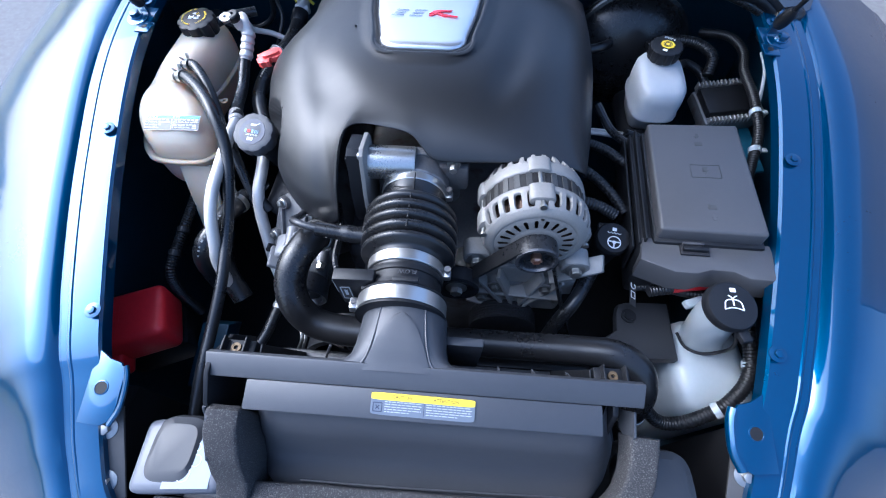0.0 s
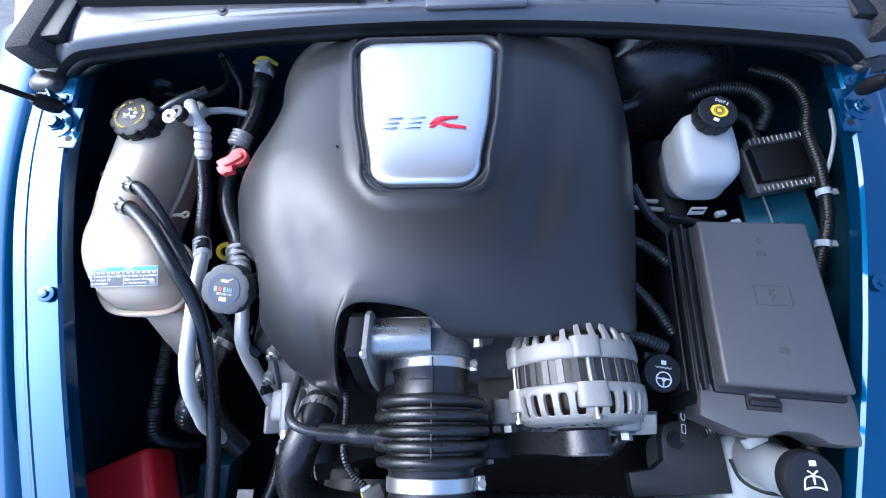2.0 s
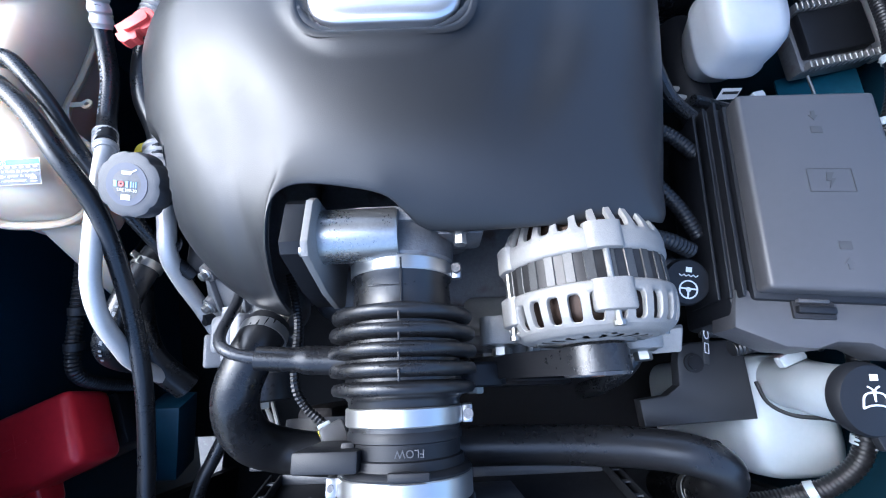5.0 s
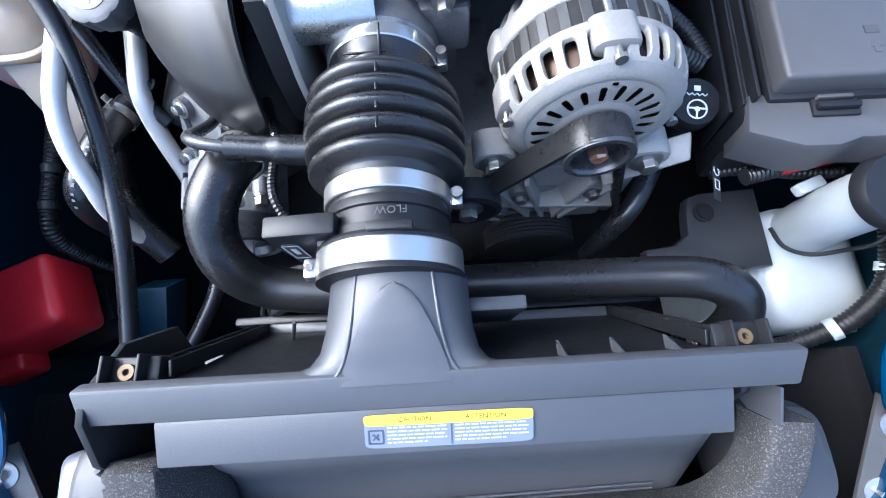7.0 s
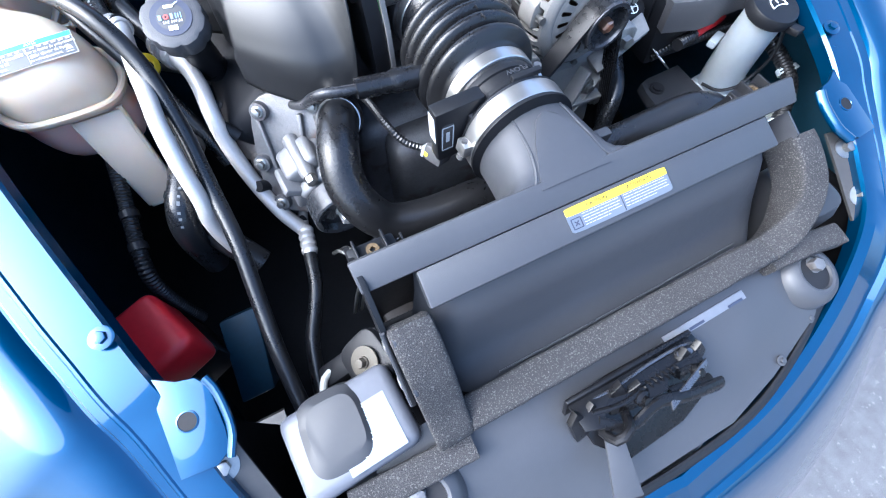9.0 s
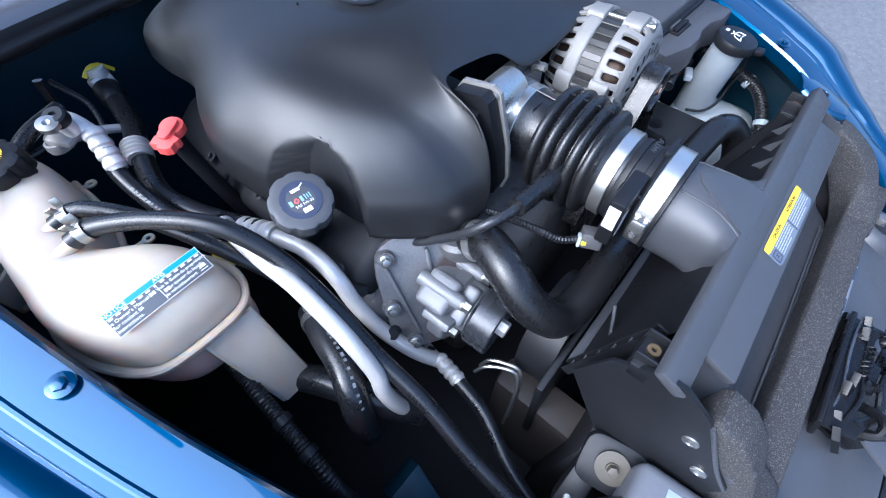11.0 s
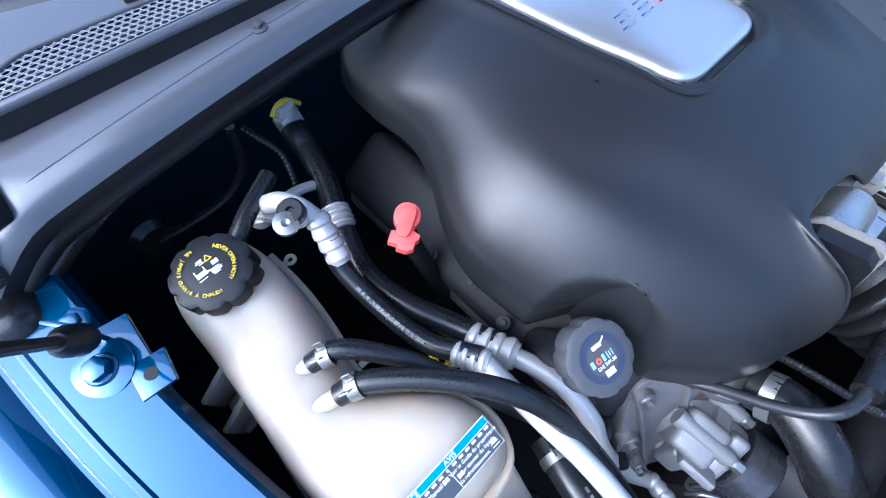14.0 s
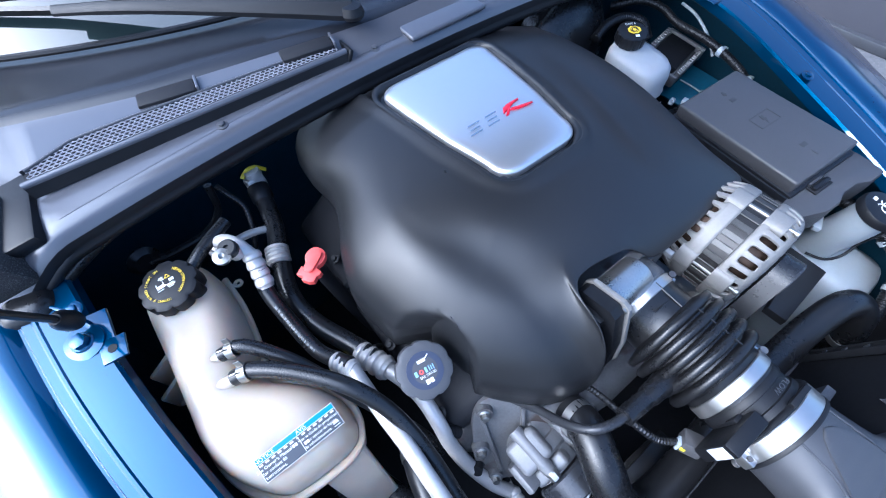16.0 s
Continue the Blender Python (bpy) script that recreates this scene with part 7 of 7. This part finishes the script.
part("grommet", lathe([(0, 0), (0.022, 0), (0.024, 0.006), (0.016, 0.014), (0, 0.014)], aim((-0.545, 0.925, 0.978), (0.3, -1, 0.1)), 20), RUBBER, rear_cable)

# ---- front of the bay ----
foam = thing("foam_seal", (0, 0.0, 0.86), "porous dark grey foam seal round the radiator opening", "foam seal")


def foam_bar(pts, w, h):
    """A foam strip of square section with a torn, pitted skin."""
    pts = spline(pts, 0.008)
    rings = []
    for i, q in enumerate(pts):
        t = (pts[min(i + 1, len(pts) - 1)] - pts[max(i - 1, 0)]).normalized()
        side = t.cross(V(0, 0, 1)).normalized()
        up = side.cross(t)
        ring = []
        for a, b in sup(36, w / 2, h / 2, 7):
            v = q + side * a + up * b
            v += (side * a + up * b).normalized() * (0.0008 * noise.noise(v * 140) + 0.0012 * noise.noise(v * 25))
            ring.append(v)
        rings.append(ring)
    return grid_mesh(rings)


part("cross_strip", foam_bar([(-0.200, -0.003, 0.888), (-0.10, -0.003, 0.890), (0.02, -0.003, 0.890), (0.14, -0.003, 0.888), (0.212, -0.003, 0.887)], 0.034, 0.044), FOAM, foam)


def block_rings(x0, x1, drop):
    """A tall foam block at the air box's end: a sloping top, square edges."""
    rings = []
    for k, g in enumerate((0.004, 0.001, 0.0, 0.0, 0.0, 0.0, 0.001, 0.004)):
        x = x0 + (x1 - x0) * (0, 0.04, 0.12, 0.35, 0.6, 0.86, 0.96, 1)[k]
        outline = [(0.083 - g, 0.90), (0.085 - g, 0.96), (0.084 - g, 1.000 - g), (0.077, 1.007 - g), (0.055, 0.999 - g), (0.033, 0.976 - g), (0.016, 0.948 - g), (0.006, 0.926 - g), (-0.010, 0.914 - g), (-0.020 + g, 0.905), (-0.022 + g, 0.88), (-0.020 + g, 0.862), (0.03, 0.862), (0.07, 0.87)]
        rings.append([V(x, y, z - drop) + V(0, 1, 1) * 0.0018 * noise.noise((x * 90, y * 90, z * 90)) for y, z in outline])
    return rings


part("end_block", grid_mesh(block_rings(-0.2390, -0.1985, 0.0)), FOAM, foam, sharp=50)
part("end_block", foam_bar([(0.268, 0.088, 0.962), (0.266, 0.066, 0.955), (0.262, 0.040, 0.938), (0.252, 0.018, 0.914), (0.232, 0.003, 0.897), (0.205, -0.003, 0.8885)], 0.0345, 0.0445), FOAM, foam, sharp=50)
part("low_strip", foam_bar([(-0.335, -0.026, 0.866), (-0.28, -0.028, 0.868), (-0.205, -0.030, 0.870)], 0.030, 0.030), FOAM, foam)
part("low_strip", foam_bar([(0.205, -0.016, 0.880), (0.262, -0.020, 0.880), (0.322, -0.028, 0.874)], 0.028, 0.024), FOAM, foam)

deck2 = thing("radiator_cover", (0, -0.08, 0.8), "dark grey plastic panel in front of the radiator", "radiator panel")


def apron():
    rows = []
    for t, (y, hw, z) in enumerate(((0.01, 0.30, 0.872), (-0.03, 0.31, 0.866), (-0.06, 0.30, 0.855), (-0.10, 0.262, 0.832), (-0.135, 0.17, 0.815), (-0.155, 0.09, 0.806))):
        row = []
        for k in range(33):
            x = hw * (k / 16 - 1)
            bump = 0.010 * math.exp(-(((abs(x) - 0.14) / 0.05) ** 2 + ((y + 0.075) / 0.03) ** 2))
            row.append((x, y - 0.0 * x * x, z + bump - 0.05 * x * x))
        rows.append(row)
    return grid_mesh(rows, closed=False)


part("panel", apron(), GREY_PLASTIC, deck2, sharp=60)
part("front_flange", tube([(-0.30, -0.085, 0.826), (-0.20, -0.135, 0.808), (-0.09, -0.162, 0.800), (0.09, -0.162, 0.800), (0.20, -0.135, 0.808), (0.30, -0.085, 0.826)], 0.007, 10, 0.02, squash=0.6), BLACK, deck2)
for x, y, z in ((0.185, -0.124, 0.822), (-0.185, -0.124, 0.822), (0.255, -0.10, 0.826)):
    bolt((x, y, z), (0, -0.4, 1), 0.004, deck2, name="panel_screw", material=GREY_PLASTIC)
part("pale_strip", rbox((0.125, 0.011, 0.001), pose(0.105, -0.036, 0.8665, 12, 0, 1), 0.0002), mat("dull_strip_paper", (0.17, 0.18, 0.21), 0.5, tone=0.1),  deck2, "pale printed strip")
part("strip_print", merge(*[rbox((0.022, 0.003, 0.0012), pose(0.06 + 0.03 * k, -0.036 + 0.003 * (-1) ** k, 0.8667, 12, 0, 1), 0) for k in range(4)]), LABEL_NAVY, deck2)
for sx in (-1, 1):
    # Moulded hole round a bolt; its dark bowl carries the shade inside.
    part("panel_hole_rim", lathe([(0.0215, -0.006), (0.0230, -0.002), (0.0265, -0.001), (0.034, -0.004), (0.040, -0.012), (0.044, -0.024)], pose(sx * 0.272, -0.055, 0.868, 10, sx * 6, 0), 36), GREY_PLASTIC, deck2)
    part("panel_hole_bowl", lathe([(0, -0.034), (0.0210, -0.032), (0.0220, -0.005)], pose(sx * 0.272, -0.055, 0.868, 10, sx * 6, 0), 28), DARK, deck2)
    bolt((sx * 0.276, -0.046, 0.862), (0, -0.2, 1), 0.0085, deck2, h=0.012, material=ALU_DARK, washer=1.3)
    part("lamp_shroud", grid_mesh([[(sx * (cx + q[0]), cy + q[1], z) for q in sup(36, hx, hy, 3.6)] for z, cx, cy, hx, hy in ((0.80, 0.326, 0.040, 0.042, 0.052), (0.875, 0.324, 0.040, 0.040, 0.048), (0.893, 0.323, 0.041, 0.035, 0.042), (0.900, 0.321, 0.043, 0.026, 0.030))]), mat("dark_shroud_plastic", (0.035, 0.036, 0.040), 0.5), deck2)

latch = thing("hood_latch", (-0.02, -0.07, 0.86), "black steel hood latch with springs and a dark pull tab", "hood latch")
# Brighter steel for the pocket's edge, the rivets and the spring leaf.
SHINE = mat("bright_latch_steel", (0.14, 0.14, 0.15), 0.28, 0.85, tone=0.3, tone_size=60)
part("pocket", prism([(-0.098, -0.040), (-0.040, -0.036), (0.070, -0.038), (0.078, -0.056), (0.062, -0.072), (0.062, -0.104), (0.020, -0.118), (-0.056, -0.122), (-0.088, -0.090)], 0.005, Matrix.Translation((0, 0, 0.893)) @ pose(0, 0, 0, 27) @ Matrix.Diagonal((1, 1.12, 1, 1)), 0.002), LATCH, latch, "black pressed pocket")
part("back_plate", rbox((0.165, 0.006, 0.034), pose(-0.022, -0.044, 0.878, -18), 0.002), LATCH, latch)
part("pocket_edge", tube([(-0.095, -0.048, 0.884), (-0.050, -0.050, 0.890), (0.000, -0.047, 0.891), (0.045, -0.048, 0.890), (0.070, -0.056, 0.882)], 0.0018, 8), SHINE, latch, "thin bright edge of the pocket")
part("rivet", lathe([(0, 0), (0.005, 0), (0.0045, 0.010), (0, 0.011)], aim((0.034, -0.052, 0.884), (0, -0.3, 1)), 16), SHINE, latch)
part("rivet", lathe([(0, 0), (0.005, 0), (0.0045, 0.010), (0, 0.011)], aim((0.044, -0.054, 0.884), (0, -0.3, 1)), 16), SHINE, latch)
part("spring_leaf", prism([(-0.035, 0), (0.030, 0.003), (0.034, 0.010), (-0.030, 0.008)], 0.002, pose(0.022, -0.086, 0.893, 20, 0, 14), 0.0005), SHINE, latch)
part("ledge", prism([(-0.080, -0.016), (-0.060, -0.022), (-0.052, -0.012), (-0.020, -0.010), (-0.012, -0.020), (0.020, -0.022), (0.030, -0.010), (0.060, -0.012), (0.074, -0.020), (0.080, 0.012), (-0.080, 0.012)], 0.004, pose(-0.022, -0.056, 0.886, -12), 0.001), LATCH, latch)
for x, z, turn in ((-0.092, 0.876, 8), (-0.040, 0.880, -14), (0.048, 0.878, 4)):
    part("claw", prism([(-0.016, -0.024), (0.012, -0.024), (0.022, 0.0), (0.012, 0.020), (0.0, 0.010), (-0.010, 0.026), (-0.020, 0.014)], 0.007, pose(x, -0.060, z, 58, 0, turn), 0.0015), LATCH, latch)
part("lever", tube([(-0.085, -0.070, 0.890), (-0.055, -0.088, 0.886), (-0.020, -0.082, 0.894), (0.020, -0.092, 0.890), (0.062, -0.098, 0.880)], 0.0070, 10, squash=0.6), LATCH, latch)
part("hook", tube([(-0.050, -0.074, 0.880), (-0.062, -0.088, 0.896), (-0.078, -0.092, 0.890), (-0.082, -0.080, 0.878)], 0.0055, 10), LATCH, latch)
part("catch", rbox((0.058, 0.020, 0.006), pose(0.030, -0.090, 0.880, -15, 8, -10), 0.002), LATCH, latch)
part("pivot", lathe([(0, 0), (0.009, 0), (0.009, 0.005), (0.005, 0.007), (0.005, 0.012), (0, 0.012)], aim((-0.030, -0.070, 0.888), (0, -0.6, 0.8)), 20), LATCH, latch)
part("pivot", lathe([(0, 0), (0.007, 0), (0.007, 0.005), (0.004, 0.010), (0, 0.010)], aim((0.040, -0.074, 0.888), (0, -0.6, 0.8)), 20), LATCH, latch)
part("spring", tube([(-0.024 + 0.0018 * k, -0.064 + 0.0050 * math.cos(k * 1.57), 0.890 + 0.0050 * math.sin(k * 1.57)) for k in range(28)], 0.0012, 6, 0.003), LATCH, latch, "dark coil spring")
part("rod", tube([(-0.085, -0.060, 0.890), (-0.05, -0.066, 0.894), (0.0, -0.062, 0.890), (0.05, -0.060, 0.892)], 0.0026, 8), LATCH, latch)
part("pull_tab", prism([(-0.010, 0), (0.010, 0), (0.016, -0.060), (-0.016, -0.060)], 0.004, pose(-0.072, -0.092, 0.868, 18, 0, -14), 0.001), GREY_PLASTIC, latch, "flat grey pull tab")

canister = thing("vapour_box", (-0.31, 0.02, 0.82), "grey plastic box with a pale routing sticker", "plastic box")
CB = pose(-0.311, 0.037, 0.860, 0, 0, 4)
part("box", rbox((0.122, 0.090, 0.070), CB, 0.012, 3), mat("mid_grey_plastic", (0.125, 0.130, 0.150), 0.45, tone=0.08), canister)
part("sticker", rbox((0.060, 0.056, 0.0006), CB @ pose(0.016, -0.012, 0.0353), 0), mat("pale_blue_paper", (0.25, 0.29, 0.36), 0.45, tone=0.05), canister, "pale routing sticker")
part("routing_print", merge(*[lathe([(r - 0.0010, 0), (r, 0), (r, 0.0006), (r - 0.0010, 0.0006)], CB @ pose(x, y, 0.0355), 20) for x, y, r in ((0.005, -0.006, 0.008), (0.022, -0.008, 0.0075), (0.010, -0.024, 0.009), (0.020, 0.008, 0.005), (-0.006, -0.022, 0.005))]), mat("faint_print", (0.50, 0.50, 0.40), 0.5), canister)
part("outlet", tube([(-0.335, 0.068, 0.852), (-0.336, 0.080, 0.852)], 0.008, 14), GREY_PLASTIC, canister)
cooler = thing("cooler_line", (-0.3, 0.1, 0.86), "pale bent cooler line behind the plastic box", "pipe")
part("run", tube([(-0.336, 0.070, 0.81), (-0.336, 0.095, 0.815), (-0.328, 0.112, 0.818), (-0.312, 0.118, 0.815), (-0.30, 0.112, 0.80)], 0.0048, 10), mat("pale_pipe", (0.5, 0.5, 0.45), 0.4, 0.2), cooler)
for dx in (0.0, 0.012):
    line = thing("cooler_line", (-0.26, 0.2, 0.75), "thin silver cooler line bent in a hook", "pipe", "thin cooler lines")
    part("run", tube([(-0.262 + dx, 0.290, 0.770), (-0.252 + dx, 0.281, 0.786), (-0.240 + dx * 0.7, 0.262, 0.790), (-0.233 + dx * 0.6, 0.242, 0.788), (-0.240 + dx * 0.6, 0.232, 0.770), (-0.256 + dx, 0.226, 0.735), (-0.272 + dx, 0.222, 0.68)], 0.0030, 8), ZINC, line)

radiator = thing("radiator", (0, 0.13, 0.45), "dark radiator with a brown-grey side tank and fan shroud", "radiator")
part("core", rbox((0.56, 0.04, 0.46), pose(0.0, 0.115, 0.62), 0.004), DARK, radiator)
part("side_tank", rbox((0.060, 0.17, 0.50), pose(-0.205, 0.185, 0.450), 0.012), mat("brown_grey_tank", (0.045, 0.038, 0.034), 0.6, tone=0.25), radiator, "brown-grey side tank")
shroud = part("shroud", slab([(-0.245, 0.185, 0.62), (0.26, 0.185, 0.62), (0.26, 0.20, 0.83), (-0.245, 0.20, 0.83)], 0.010), BLACK, radiator, "black plastic fan shroud")
part("shroud_duct", lathe([(0.075, 0), (0.085, 0), (0.085, 0.05), (0.075, 0.05)], aim((-0.13, 0.255, 0.78), (0, -1, 0.1)), 40), BLACK, radiator)
mount = thing("radiator_mount", (-0.27, 0.1, 0.84), "black mount bracket with a large washer and bolt", "bracket")
part("bracket", prism(sup(28, 0.034, 0.030, 4), 0.010, aim((-0.268, 0.100, 0.846), (-0.55, -0.1, 0.85)), 0.003), BLACK, mount)
part("arm", rbox((0.07, 0.03, 0.03), pose(-0.300, 0.115, 0.815, 0, -30), 0.008), BLACK, mount)
part("washer", lathe([(0, 0), (0.0185, 0), (0.0185, 0.002), (0, 0.003)], aim((-0.274, 0.099, 0.858), (-0.55, -0.1, 0.85)), 28), WASHER, mount)
bolt((-0.2755, 0.0988, 0.860), (-0.55, -0.1, 0.85), 0.0060, mount, h=0.010, material=WASHER, washer=1.2)
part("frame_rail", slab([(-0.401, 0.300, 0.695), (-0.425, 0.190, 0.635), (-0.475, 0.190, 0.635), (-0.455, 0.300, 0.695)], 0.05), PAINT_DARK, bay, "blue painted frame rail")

# ---- flange tabs, brackets and gas struts ----


def flange_tab(sx):
    tab = thing("hood_bump_bracket", (sx * 0.43, 0.11, 0.92), "folded blue painted bracket with a round hole", "bracket", "flange brackets")
    out = [(0.020, 0.052), (0.022, -0.045), (-0.010, -0.048), (-0.024, -0.040), (-0.027, -0.020), (-0.027, 0.022), (-0.018, 0.034), (-0.002, 0.038)]
    m = pose(sx * 0.434, 0.108, 0.9235, 16, 0, 0)
    bm = prism([(sx * -x * -1, y) for x, y in out], 0.004, m, 0.001)
    part("plate", bm, PAINT, tab)
    part("turned_edge", tube([m @ V(sx * -0.026, 0.030, 0.004), m @ V(sx * -0.031, 0.012, 0.003), m @ V(sx * -0.031, -0.022, 0.002), m @ V(sx * -0.022, -0.046, 0.002)], 0.006, 10, squash=0.6), PAINT, tab)
    # Flat dark disc on the uncut plate paints the hole's shade.
    part("hole", lathe([(0, 0.0042), (0.0085, 0.0042), (0.0085, 0.0046), (0, 0.0046)], m, 24), DARK, tab)
    part("hole_rim", lathe([(0.0082, 0.003), (0.0100, 0.004), (0.0100, 0.0048), (0.0086, 0.0052), (0.0082, 0.0046)], m, 24), PAINT, tab)
    br = thing("headlamp_bracket", (sx * 0.43, 0.03, 0.86), "flat grey steel bracket with two bolts", "bracket", "headlamp brackets")
    bmx = pose(sx * 0.425, 0.032, 0.872, 22, sx * -6, sx * -14)
    part("strap", prism([(-0.020, 0.060), (0.020, 0.060), (0.024, -0.060), (-0.018, -0.066)], 0.004, bmx, 0.001), mat("grey_steel_strap", (0.075, 0.072, 0.070), 0.5, 0.3, tone=0.15), br)
    for y in (0.034, -0.034):
        bolt(bmx @ V(0.0, y, 0.004), bmx.to_3x3() @ V(0, 0, 1), 0.0072, br, h=0.010, washer=2.0)


flange_tab(-1)
flange_tab(1)


def strut(sx):
    g = thing("gas_strut", (sx * 0.595, 0.755, 1.07), "black gas strut from a blue bracket up to the hood", "gas strut", "gas struts")
    blue = PAINT
    m = pose(sx * 0.600, 0.757, 1.066, 8, sx * 2, sx * 4)
    part("base_plate", prism([(-0.030, -0.030), (0.030, -0.030), (0.030, 0.030), (-0.030, 0.036)], 0.004, m, 0.001), blue, g)
    part("washer", lathe([(0, 0.004), (0.022, 0.004), (0.022, 0.006), (0.012, 0.008), (0, 0.008)], m, 32), blue, g)
    bolt(m @ V(0, 0, 0.007), m.to_3x3() @ V(0, 0, 1), 0.0095, g, h=0.010, material=blue, washer=1.3)
    part("side_tab", prism([(-0.014, -0.014), (0.012, -0.016), (0.016, 0.012), (-0.012, 0.016)], 0.003, pose(sx * 0.577, 0.731, 1.066, 4, 0, 0), 0.001), blue, g)
    # The tab isn't pierced; a dark disc paints the shade of its hole.
    part("tab_hole_shade", lathe([(0, 0.0031), (0.0052, 0.0031), (0.0052, 0.0035), (0, 0.0035)], pose(sx * 0.577, 0.731, 1.066, 4, 0, 0), 18), DARK, g)
    part("upright", slab([(sx * 0.585, 0.775, 1.066), (sx * 0.600, 0.800, 1.066), (sx * 0.600, 0.795, 1.108), (sx * 0.585, 0.775, 1.108)], 0.004), blue, g)
    a = V(sx * 0.592, 0.770, 1.098)
    up = V(-sx * 0.05, -0.42, 0.86).normalized()
    b = a + up * 0.62
    part("socket", lathe([(0, -0.012), (0.010, -0.010), (0.012, 0.0), (0.011, 0.018), (0.006, 0.030), (0, 0.030)], aim(a, up), 18), BLACK, g)
    part("rod", tube([a, a + up * 0.25], 0.0042, 10, 0.1), BLACK, g)
    part("cylinder", tube([a + up * 0.24, b], 0.010, 14, 0.1), BLACK, g)


strut(-1)
strut(1)
